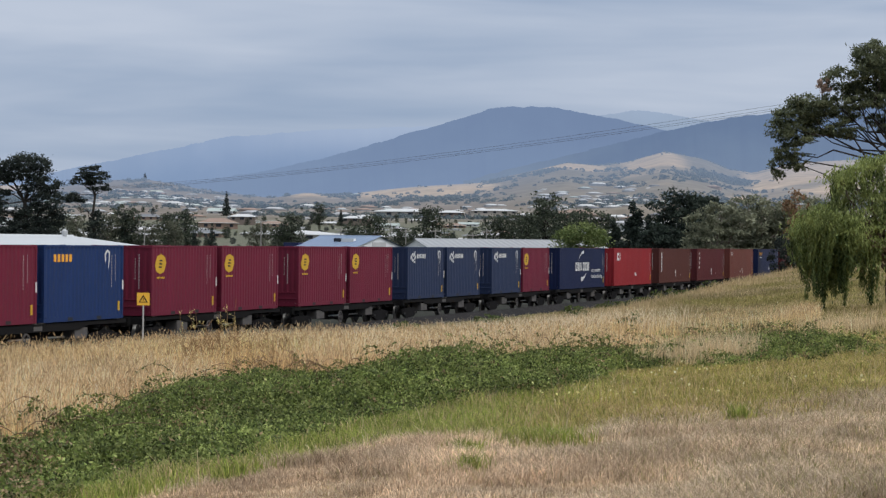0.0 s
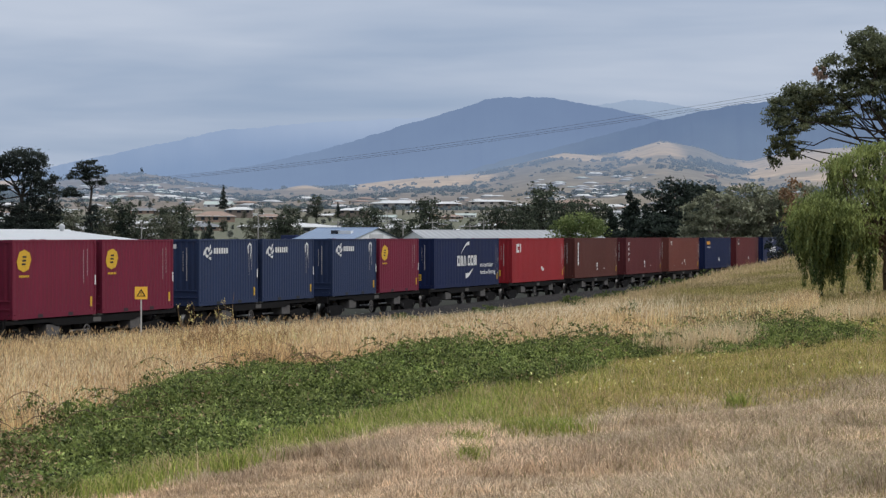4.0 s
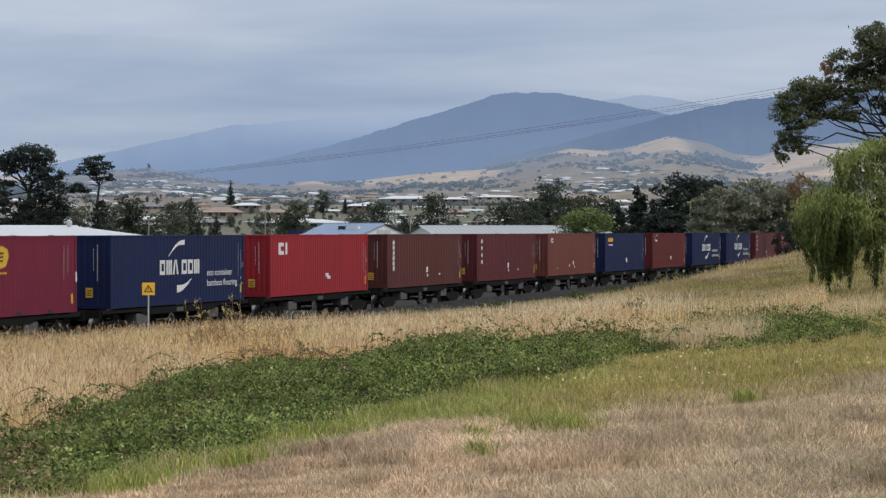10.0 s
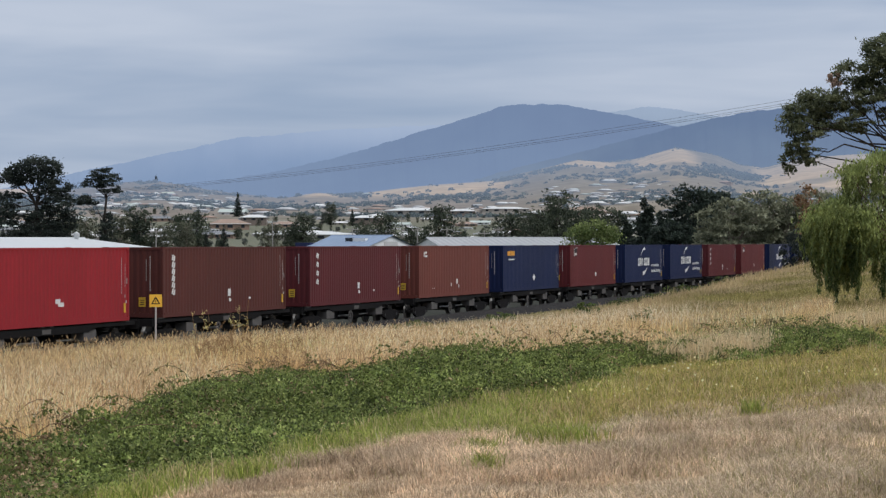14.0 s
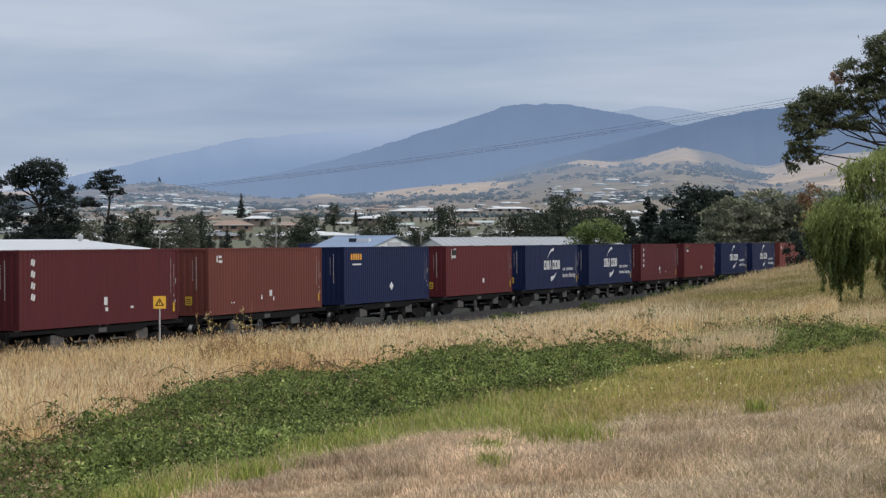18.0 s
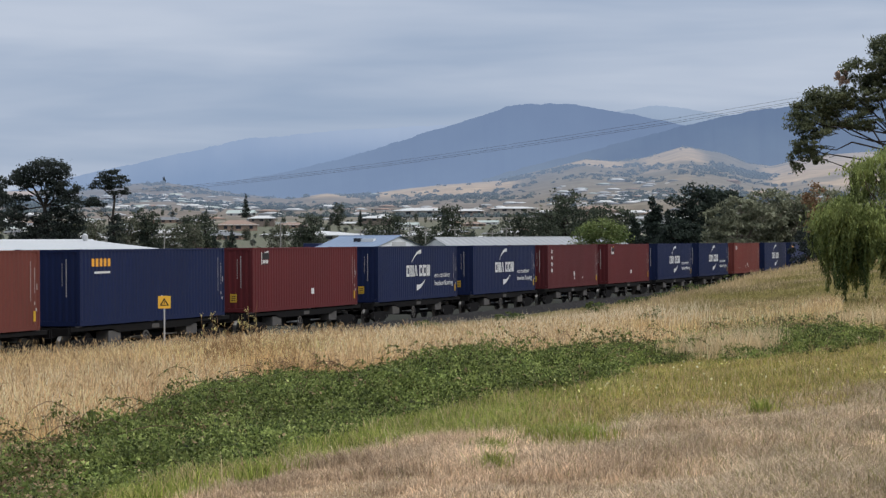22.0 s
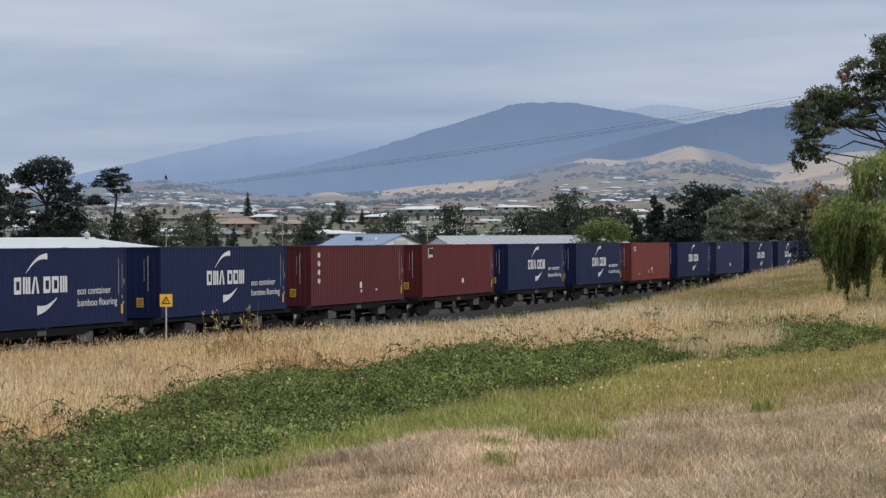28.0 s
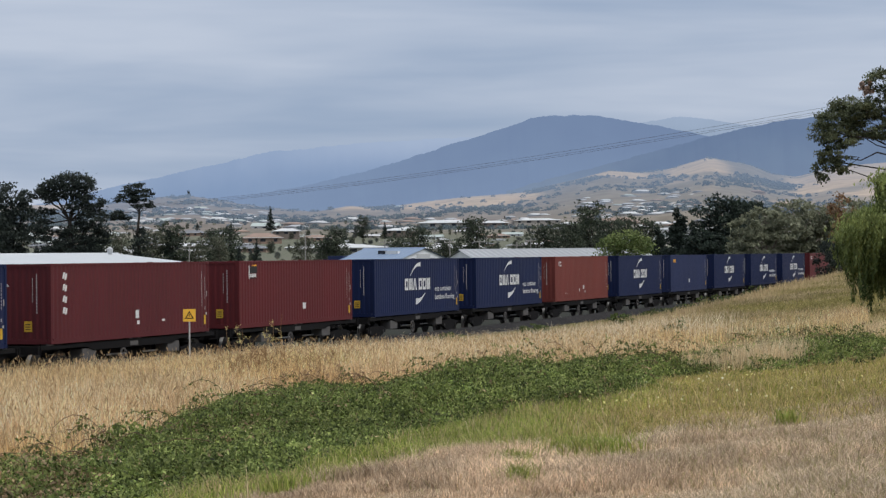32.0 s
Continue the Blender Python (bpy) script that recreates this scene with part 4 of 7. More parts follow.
        decal(c, "small_mark", WHITE_PAINT, [(5.9, 0.6, 0.4, 0.25)], "small white label")
        id_bars(c, L)
    LOADS[kind] = c
    return c, L


first_wagon = wagon()
for k, what in enumerate(TRAIN):
    mid = FIRST + PITCH * k
    w = first_wagon if k == 0 else copy_thing(first_wagon, Matrix.Identity(4))
    set_down(w, mid, CW / 2, 0.0)
    kinds = what.split("/")
    if len(kinds) == 2:
        for kind, s in zip(kinds, (mid - 6.31, mid + 0.25)):
            c, L = load(kind)
            set_down(c, s, 0.0, DECK)
    else:
        c, L = load(kinds[0])
        set_down(c, mid - L / 2, 0.0, DECK)


# ---------------------------------------------------------------- trees and shrubs
def leaf_cloud(name, centers, size, tints, long=1.0, droop=0.0, rng=None, mat=None):
    """Many small leaves, each a bent diamond of its own, joined into one crown."""
    rng = rng or np.random.default_rng(5)
    n = len(centers)
    a = rng.normal(size=(n, 3))
    a[:, 2] = a[:, 2] * (1 - droop) - droop * 2.2
    a /= np.linalg.norm(a, axis=1)[:, None]
    b = np.cross(a, rng.normal(size=(n, 3)))
    b /= np.linalg.norm(b, axis=1)[:, None] + 1e-9
    c = np.cross(a, b)
    s = (size * rng.uniform(0.6, 1.35, n))[:, None]
    V = np.empty((n, 4, 3))
    V[:, 0] = centers - a * s * long
    V[:, 1] = centers + b * s * 0.6 + c * s * 0.15
    V[:, 2] = centers + a * s * long
    V[:, 3] = centers - b * s * 0.6 + c * s * 0.15
    F = np.arange(n * 4).reshape(n, 4)
    T = np.repeat(tints, 4, axis=0)
    return raw_mesh(name, V.reshape(-1, 3), F, T, mat or LEAF)


def in_blobs(blobs, n, rng, shell=0.55, k=26, spread=0.15):
    """Places in a set of ellipsoids (x, y, z, rx, ry, rz), broken into flattened sprays of uneven tone."""
    blobs = np.array(blobs, float)
    w = blobs[:, 3] * blobs[:, 4] + blobs[:, 4] * blobs[:, 5]
    idx = rng.choice(len(blobs), n, p=w / w.sum())
    sub = rng.normal(size=(len(blobs), k, 3))
    sub /= np.linalg.norm(sub, axis=2)[:, :, None]
    sub *= (shell + (1.08 - shell) * rng.random((len(blobs), k)) ** 0.6)[:, :, None]
    tone = rng.normal(size=(len(blobs), k)) * 0.75
    big = rng.uniform(0.6, 1.35, (len(blobs), k))
    pick = rng.integers(0, k, n)
    p = sub[idx, pick] + rng.normal(size=(n, 3)) * np.array([1.0, 1.0, 0.72]) * (spread * big[idx, pick])[:, None]
    # second value: random spray tone plus height, which tints tops as if lit
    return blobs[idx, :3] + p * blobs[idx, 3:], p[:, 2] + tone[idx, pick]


def limb(bm, p, q, r0, r1, rng, bend=0.12, seg=6, steps=4):
    """A tapered, slightly crooked limb."""
    p, q = Vector(p), Vector(q)
    last = p
    L = (q - p).length
    for i in range(1, steps + 1):
        f = i / steps
        c = p.lerp(q, f)
        if i < steps:
            c += Vector(rng.normal(size=3)) * L * bend / steps * 1.4
        cyl(bm, last, c, r0 + (r1 - r0) * (i - 1) / steps, r0 + (r1 - r0) * f, seg, False)
        last = c
    return last


def tree(name, x, y, label, trunk_h, trunk_r, blobs, n, leaf, colours, bark=BARK, long=1.0, droop=0.0, seed=1, group="", lean=(0, 0), shell=0.55, category="tree", bough=0.45, k=26, spread=0.15):
    """blobs: ellipsoids in metres over the base."""
    rng = np.random.default_rng(seed)
    t = new(name)
    z = lie(x, y)
    t.location = (x, y, z - 0.05)
    tagged(t, label, category, group)
    bm = bmesh.new()
    fork = limb(bm, (0, 0, -0.1), (lean[0], lean[1], trunk_h), trunk_r, trunk_r * 0.62, rng, 0.06, 8, 4)
    for b in blobs:
        c = Vector(b[:3])
        tip = limb(bm, fork if c.z > trunk_h else Vector((lean[0] * 0.6, lean[1] * 0.6, trunk_h * 0.7)), c, trunk_r * bough, trunk_r * bough * 0.26, rng, 0.2)
        for _ in range(4):
            d = Vector(rng.normal(size=3)).normalized()
            limb(bm, tip.lerp(fork, 0.25 * rng.random()), c + Vector((d.x * b[3], d.y * b[4], d.z * b[5])) * 0.75, trunk_r * bough * 0.26, trunk_r * bough * 0.1, rng, 0.25, 5, 3)
    part("trunk", bm, bark, t)
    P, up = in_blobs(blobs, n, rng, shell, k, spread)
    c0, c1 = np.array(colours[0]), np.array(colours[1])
    # light from above put into the tint: leaves paler towards each mass's top
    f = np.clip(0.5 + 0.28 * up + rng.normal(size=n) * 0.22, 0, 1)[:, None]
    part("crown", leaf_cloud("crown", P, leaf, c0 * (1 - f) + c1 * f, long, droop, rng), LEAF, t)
    return t


# DARK, TOWN and CONIFER: pale bluish haze of distance mixed into the leaf colours
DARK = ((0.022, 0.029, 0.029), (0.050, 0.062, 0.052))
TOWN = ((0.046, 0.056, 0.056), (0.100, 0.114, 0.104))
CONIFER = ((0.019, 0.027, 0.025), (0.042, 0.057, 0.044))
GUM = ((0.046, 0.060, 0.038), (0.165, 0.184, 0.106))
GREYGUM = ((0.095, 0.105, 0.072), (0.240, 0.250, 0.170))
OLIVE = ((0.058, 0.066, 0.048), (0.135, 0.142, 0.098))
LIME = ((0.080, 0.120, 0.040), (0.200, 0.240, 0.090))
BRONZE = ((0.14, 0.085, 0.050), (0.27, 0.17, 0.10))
# shaded green of the hanging feet, and sunlit yellow-green of the tops
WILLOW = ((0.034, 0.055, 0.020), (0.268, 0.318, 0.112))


def place(bearing, dist):
    return spot(bearing, dist)


# two tall macrocarpas and their neighbours beyond the white shed
x, y = place(-10.52, 360)
CROWN_MASSES = ((0.6, 18.3, 2.2, 1.0), (-1.2, 17.8, 1.7, 0.9), (2.0, 17.1, 1.5, 1.1), (0.3, 16.6, 1.6, 0.9), (-2.9, 17.1, 1.3, 1.0), (-3.9, 16.1, 1.3, 0.8), (-1.5, 15.8, 1.2, 0.6), (2.8, 14.5, 1.5, 1.0),
                (1.5, 15.0, 1.2, 0.7), (3.3, 13.6, 1.2, 0.8), (0.5, 14.1, 1.1, 0.6), (-2.8, 15.5, 1.0, 0.7), (-3.2, 13.3, 1.2, 0.5), (2.2, 12.8, 1.0, 0.5))
SKIRT_MASSES = ((0.2, 10.1, 1.4, 1.0), (-0.2, 8.8, 1.3, 1.0), (2.5, 9.5, 1.3, 1.2), (3.8, 8.5, 1.2, 1.0), (2.2, 7.8, 1.3, 1.0), (-1.5, 7.3, 2.0, 0.8), (0.8, 6.9, 2.0, 0.8), (-2.8, 6.6, 1.7, 0.8), (-2.8, 10.1, 1.2, 0.5), (-4.0, 10.8, 1.3, 0.8),
                (4.0, 12.3, 1.0, 0.6), (3.6, 11.2, 1.1, 0.7), (4.4, 10.0, 1.1, 0.8), (-3.6, 11.9, 1.1, 0.6), (-3.4, 9.2, 1.2, 0.8), (1.4, 11.6, 0.8, 0.5),
                (0.5, 4.8, 3.0, 1.6), (3.0, 5.2, 2.0, 1.6), (-3.0, 4.6, 2.4, 1.6))
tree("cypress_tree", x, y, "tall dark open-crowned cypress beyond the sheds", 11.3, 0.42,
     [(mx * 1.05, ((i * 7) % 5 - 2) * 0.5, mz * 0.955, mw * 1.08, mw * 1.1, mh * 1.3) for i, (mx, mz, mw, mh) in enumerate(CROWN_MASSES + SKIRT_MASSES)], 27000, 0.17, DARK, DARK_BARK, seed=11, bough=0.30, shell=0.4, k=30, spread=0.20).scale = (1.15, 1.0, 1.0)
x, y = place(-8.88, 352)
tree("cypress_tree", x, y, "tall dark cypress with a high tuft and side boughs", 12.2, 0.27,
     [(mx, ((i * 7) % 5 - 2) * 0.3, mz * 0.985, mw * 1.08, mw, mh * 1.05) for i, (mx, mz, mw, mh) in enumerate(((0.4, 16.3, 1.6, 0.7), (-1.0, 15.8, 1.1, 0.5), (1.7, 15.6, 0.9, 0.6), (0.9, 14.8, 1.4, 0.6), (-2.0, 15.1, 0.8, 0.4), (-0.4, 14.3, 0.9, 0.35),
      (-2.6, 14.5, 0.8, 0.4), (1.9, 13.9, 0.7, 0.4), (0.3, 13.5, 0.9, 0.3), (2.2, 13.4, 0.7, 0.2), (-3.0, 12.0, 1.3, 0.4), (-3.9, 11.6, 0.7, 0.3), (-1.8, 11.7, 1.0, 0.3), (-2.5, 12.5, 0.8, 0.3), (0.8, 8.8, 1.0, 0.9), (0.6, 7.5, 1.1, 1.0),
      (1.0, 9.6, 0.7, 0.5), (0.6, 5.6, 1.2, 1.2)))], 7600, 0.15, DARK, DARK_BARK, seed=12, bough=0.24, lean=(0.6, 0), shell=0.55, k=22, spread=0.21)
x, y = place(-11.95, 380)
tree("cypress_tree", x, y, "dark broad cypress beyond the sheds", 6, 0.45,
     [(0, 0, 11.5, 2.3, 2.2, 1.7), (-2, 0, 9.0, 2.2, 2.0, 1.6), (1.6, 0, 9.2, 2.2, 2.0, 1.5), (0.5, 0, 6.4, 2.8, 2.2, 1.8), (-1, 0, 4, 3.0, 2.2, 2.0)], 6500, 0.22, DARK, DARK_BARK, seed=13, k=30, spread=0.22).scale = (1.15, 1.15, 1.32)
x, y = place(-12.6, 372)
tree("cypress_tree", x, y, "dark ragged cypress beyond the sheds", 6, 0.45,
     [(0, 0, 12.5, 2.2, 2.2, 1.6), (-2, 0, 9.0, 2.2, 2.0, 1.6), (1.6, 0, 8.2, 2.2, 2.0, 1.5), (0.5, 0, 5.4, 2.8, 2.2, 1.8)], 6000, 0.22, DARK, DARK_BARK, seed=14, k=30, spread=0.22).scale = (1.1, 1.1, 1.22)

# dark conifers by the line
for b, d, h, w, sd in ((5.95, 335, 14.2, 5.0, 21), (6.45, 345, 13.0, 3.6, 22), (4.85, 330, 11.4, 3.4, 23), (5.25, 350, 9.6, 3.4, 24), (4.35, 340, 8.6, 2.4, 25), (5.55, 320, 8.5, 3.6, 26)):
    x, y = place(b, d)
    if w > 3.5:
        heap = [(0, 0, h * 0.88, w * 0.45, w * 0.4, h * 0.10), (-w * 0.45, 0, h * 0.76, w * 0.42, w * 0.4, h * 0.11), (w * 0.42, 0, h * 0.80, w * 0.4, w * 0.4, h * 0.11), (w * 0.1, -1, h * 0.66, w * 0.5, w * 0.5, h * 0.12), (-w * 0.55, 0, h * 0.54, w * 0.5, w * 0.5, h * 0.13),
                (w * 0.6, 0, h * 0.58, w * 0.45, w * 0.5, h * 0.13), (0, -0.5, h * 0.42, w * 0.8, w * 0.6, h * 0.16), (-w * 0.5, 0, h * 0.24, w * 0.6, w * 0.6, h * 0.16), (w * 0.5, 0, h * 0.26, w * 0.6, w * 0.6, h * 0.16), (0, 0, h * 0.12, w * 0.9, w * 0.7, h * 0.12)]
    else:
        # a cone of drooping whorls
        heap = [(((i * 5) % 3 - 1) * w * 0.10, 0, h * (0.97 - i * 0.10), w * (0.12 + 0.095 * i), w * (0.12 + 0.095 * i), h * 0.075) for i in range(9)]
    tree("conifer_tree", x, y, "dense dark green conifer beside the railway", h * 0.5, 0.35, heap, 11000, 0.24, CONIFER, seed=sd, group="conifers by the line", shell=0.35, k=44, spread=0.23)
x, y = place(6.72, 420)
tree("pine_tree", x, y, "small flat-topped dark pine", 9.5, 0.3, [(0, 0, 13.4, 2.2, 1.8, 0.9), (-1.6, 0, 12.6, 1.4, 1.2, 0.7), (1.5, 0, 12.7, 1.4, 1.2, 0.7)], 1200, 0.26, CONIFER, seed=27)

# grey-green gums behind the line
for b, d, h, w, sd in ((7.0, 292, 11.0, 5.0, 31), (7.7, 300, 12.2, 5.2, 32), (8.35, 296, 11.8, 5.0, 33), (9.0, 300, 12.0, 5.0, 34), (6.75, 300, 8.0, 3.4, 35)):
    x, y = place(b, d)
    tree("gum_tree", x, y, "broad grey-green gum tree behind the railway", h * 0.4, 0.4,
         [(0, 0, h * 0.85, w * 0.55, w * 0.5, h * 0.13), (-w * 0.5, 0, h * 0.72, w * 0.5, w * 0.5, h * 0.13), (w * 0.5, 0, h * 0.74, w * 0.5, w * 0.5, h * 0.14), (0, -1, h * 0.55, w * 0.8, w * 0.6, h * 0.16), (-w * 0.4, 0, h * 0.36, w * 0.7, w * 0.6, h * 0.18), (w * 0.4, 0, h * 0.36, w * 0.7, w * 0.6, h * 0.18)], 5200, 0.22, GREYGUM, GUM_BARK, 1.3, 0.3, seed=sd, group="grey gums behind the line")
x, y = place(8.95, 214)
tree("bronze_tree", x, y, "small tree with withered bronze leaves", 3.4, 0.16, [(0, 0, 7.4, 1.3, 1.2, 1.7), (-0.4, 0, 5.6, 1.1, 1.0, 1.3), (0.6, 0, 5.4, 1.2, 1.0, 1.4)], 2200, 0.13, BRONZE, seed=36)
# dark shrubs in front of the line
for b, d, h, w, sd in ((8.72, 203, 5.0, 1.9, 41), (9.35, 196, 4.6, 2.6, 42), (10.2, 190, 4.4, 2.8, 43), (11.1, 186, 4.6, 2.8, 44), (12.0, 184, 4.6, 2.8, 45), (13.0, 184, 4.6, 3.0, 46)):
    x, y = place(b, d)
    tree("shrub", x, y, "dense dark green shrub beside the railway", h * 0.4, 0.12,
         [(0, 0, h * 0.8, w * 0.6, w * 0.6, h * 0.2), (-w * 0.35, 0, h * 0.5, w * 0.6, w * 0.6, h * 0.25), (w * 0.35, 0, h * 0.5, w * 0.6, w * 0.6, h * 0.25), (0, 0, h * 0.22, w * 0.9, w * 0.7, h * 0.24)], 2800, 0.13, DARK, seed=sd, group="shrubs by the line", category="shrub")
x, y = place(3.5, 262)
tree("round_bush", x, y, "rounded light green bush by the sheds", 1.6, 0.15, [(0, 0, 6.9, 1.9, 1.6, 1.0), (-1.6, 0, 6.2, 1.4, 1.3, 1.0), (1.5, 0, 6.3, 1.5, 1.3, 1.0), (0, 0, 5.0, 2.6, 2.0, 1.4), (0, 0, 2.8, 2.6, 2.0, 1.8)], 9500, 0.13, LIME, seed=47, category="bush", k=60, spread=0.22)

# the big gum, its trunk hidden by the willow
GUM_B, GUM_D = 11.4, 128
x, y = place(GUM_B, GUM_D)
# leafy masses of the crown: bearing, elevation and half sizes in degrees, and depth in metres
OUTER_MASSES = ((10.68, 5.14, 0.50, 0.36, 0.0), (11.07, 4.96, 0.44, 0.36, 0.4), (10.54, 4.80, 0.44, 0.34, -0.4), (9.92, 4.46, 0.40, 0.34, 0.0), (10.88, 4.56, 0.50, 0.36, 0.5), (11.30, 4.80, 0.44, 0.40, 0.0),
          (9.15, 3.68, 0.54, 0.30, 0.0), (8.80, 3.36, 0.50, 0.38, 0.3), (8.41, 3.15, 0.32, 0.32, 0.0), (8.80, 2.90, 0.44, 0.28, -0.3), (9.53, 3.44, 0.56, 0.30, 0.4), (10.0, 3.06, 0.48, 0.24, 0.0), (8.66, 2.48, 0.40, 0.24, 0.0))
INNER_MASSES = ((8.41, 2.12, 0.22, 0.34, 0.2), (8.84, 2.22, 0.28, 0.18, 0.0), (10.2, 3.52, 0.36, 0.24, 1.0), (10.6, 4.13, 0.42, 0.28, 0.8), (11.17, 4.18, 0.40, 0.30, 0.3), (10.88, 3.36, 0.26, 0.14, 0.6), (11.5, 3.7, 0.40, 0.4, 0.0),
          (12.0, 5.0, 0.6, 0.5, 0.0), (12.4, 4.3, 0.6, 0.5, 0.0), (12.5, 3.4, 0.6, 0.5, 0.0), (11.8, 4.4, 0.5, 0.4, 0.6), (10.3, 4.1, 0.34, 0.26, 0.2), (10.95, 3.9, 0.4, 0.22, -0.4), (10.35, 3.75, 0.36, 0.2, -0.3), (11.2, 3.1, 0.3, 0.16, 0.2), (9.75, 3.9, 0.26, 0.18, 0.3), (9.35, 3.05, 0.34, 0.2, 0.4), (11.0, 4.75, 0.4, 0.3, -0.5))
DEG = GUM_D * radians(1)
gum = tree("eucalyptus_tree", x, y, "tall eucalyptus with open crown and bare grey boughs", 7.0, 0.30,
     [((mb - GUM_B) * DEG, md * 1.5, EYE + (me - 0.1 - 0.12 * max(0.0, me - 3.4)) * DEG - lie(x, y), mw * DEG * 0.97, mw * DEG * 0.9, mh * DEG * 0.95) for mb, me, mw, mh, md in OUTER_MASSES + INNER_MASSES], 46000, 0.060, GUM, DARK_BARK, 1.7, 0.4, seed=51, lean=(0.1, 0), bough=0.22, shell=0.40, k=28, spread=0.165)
rng = np.random.default_rng(52)
P, up = in_blobs([((9.52 - GUM_B) * DEG, 0, EYE + 4.10 * DEG - lie(x, y), 0.40, 0.35, 0.55)], 420, rng, 0.3)
part("withered_spray", leaf_cloud("withered_spray", P, 0.07, mixed(rng, 420, (0.36, 0.26, 0.21), (0.44, 0.34, 0.29)), 1.6, 0.4, rng), LEAF, gum, "spray of withered brown leaves")


def build_willow():
    """Layers of hanging bundles over a dome and a lower side lobe; each bundle draws together into a tail."""
    rng = np.random.default_rng(61)
    x, y = place(11.22, 82)
    t = new("willow_tree")
    t.location = (x, y, lie(x, y) - 0.05)
    tagged(t, "weeping willow with yellow-green hanging strands", "tree")
    bm = bmesh.new()
    fork = limb(bm, (0.12, 0, -0.1), (0.0, 0, 1.75), 0.25, 0.19, rng, 0.06, 9, 4)
    limb(bm, (0.05, 0, 1.1), (-0.75, -0.2, 2.0), 0.10, 0.05, rng, 0.1, 6, 4)
    P, T = [], []
    c0, c1 = np.array(WILLOW[0]), np.array(WILLOW[1])
    bundles = []     # x, y, top, foot, width at the top, strands

    def dome(px):
        return float(np.interp(px, [-3.0, -2.55, -2.2, -1.7, -1.0, 0.2, 1.6, 3.0, 4.0], [3.4, 3.9, 4.55, 4.95, 5.25, 5.55, 5.6, 5.0, 3.8]))

    # three storeys of the dome, the upper ones set back
    for storey, count in ((0, 34), (1, 40), (2, 44)):
        for i in range(count):
            px = rng.uniform(-2.45 + 0.1 * storey, 3.7)
            py = rng.uniform(-2.3, 2.0) * (0.45 + 0.27 * storey)
            top = dome(px) - 0.16 * py ** 2 * (1.0 - 0.2 * storey) - storey * rng.uniform(0.75, 1.15) + rng.normal() * 0.10
            foot = max(top - rng.uniform(0.8, 1.7), (1.75 if px < -0.5 else 2.25) + 0.55 * rng.random())
            if top - foot > 0.45:
                bundles.append((px, py, top, foot, rng.uniform(0.22, 0.36), 15))
    # the lower lobe, whose bundles nearly reach the grass
    for i in range(46):
        px, py = rng.uniform(-3.45, -1.25), rng.uniform(-2.2, 0.6)
        top = 3.62 - 0.75 * (px + 2.55) ** 2 - 0.12 * (py + 0.8) ** 2 - 0.5 * rng.random() ** 2 + rng.normal() * 0.07
        foot = float(np.interp(px, [-3.5, -3.25, -3.0, -2.8, -2.0, -1.75, -1.55, -1.2], [2.0, 1.5, 0.75, 0.55, 0.5, 0.75, 1.4, 1.7])) + 0.75 * rng.random() ** 1.5
        bundles.append((px, py, top, foot, rng.uniform(0.16, 0.26), 17))
    # long single tails
    for px, py, top, foot in ((-2.98, -0.9, 2.4, 0.40), (-2.64, -1.2, 2.5, 0.22), (-2.48, -1.4, 2.4, 0.02), (-2.08, -1.3, 2.3, 0.02), (-2.30, -0.6, 2.4, 0.35), (-1.66, -0.8, 1.5, 0.05), (-1.78, -0.5, 2.2, 0.85), (-1.05, -0.4, 2.2, 0.85), (-0.82, -0.9, 2.4, 0.16), (-0.72, -0.7, 2.5, 0.30), (-0.58, -0.8, 2.4, 0.36), (-0.90, -0.5, 2.4, 0.6)):
        bundles.append((px, py, top, foot, 0.13, 12))
    for px, py, top, foot, wide, strands in bundles:
        if top > 2.6 and rng.random() < 0.55:
            limb(bm, fork, (px, py, top - 0.12), 0.055, 0.012, rng, 0.2, 5, 5)
        tone = rng.normal() * 0.16
        r = math.hypot(px, py)
        for k in range(strands):
            ox, oy = rng.normal(size=2) * wide
            pz = top - 1.3 * (ox * ox + oy * oy) / wide * 0.5 + rng.normal() * 0.05
            low = foot + (top - foot) * 0.55 * rng.random() ** 1.7
            n = max(5, int((pz - low) / 0.055))
            f = np.linspace(0, 1, n)
            pull = 1 - 0.72 * f ** 0.8
            out = 0.16 * np.sqrt(f)
            X = px + ox * pull + px / (r + 0.4) * out + rng.normal(size=n) * 0.022
            Y = py + oy * pull + py / (r + 0.4) * out + rng.normal(size=n) * 0.022
            P.append(np.stack([X, Y, pz - (pz - low) * f], 1))
            # light painted into the tint: bright at the strand's top, shaded towards its foot
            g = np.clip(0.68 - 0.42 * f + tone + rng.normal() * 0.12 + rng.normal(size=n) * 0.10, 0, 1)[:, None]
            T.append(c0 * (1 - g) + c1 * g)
        n = 90
        q = np.array((px, py, top - 0.06)) + rng.normal(size=(n, 3)) * (wide * 1.05, wide * 1.05, 0.09)
        # bundle tops tinted as the lit side
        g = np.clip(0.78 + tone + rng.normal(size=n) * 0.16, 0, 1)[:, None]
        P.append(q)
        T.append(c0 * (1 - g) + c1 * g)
    part("trunk", bm, BARK, t)
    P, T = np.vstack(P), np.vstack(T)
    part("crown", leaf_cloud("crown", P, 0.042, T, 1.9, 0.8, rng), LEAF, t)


build_willow()

# ---------------------------------------------------------------- sheds behind the train
ROOF_WHITE = surface("pale_roof_steel", (0.43, 0.455, 0.48, 1), 0.45, 0.0, 0.08, 0.15, 3, 0.0)
ROOF_GREY = surface("grey_roof_steel", (0.27, 0.285, 0.305, 1), 0.5, 0.0, 0.1, 0.15, 3, 0.0)
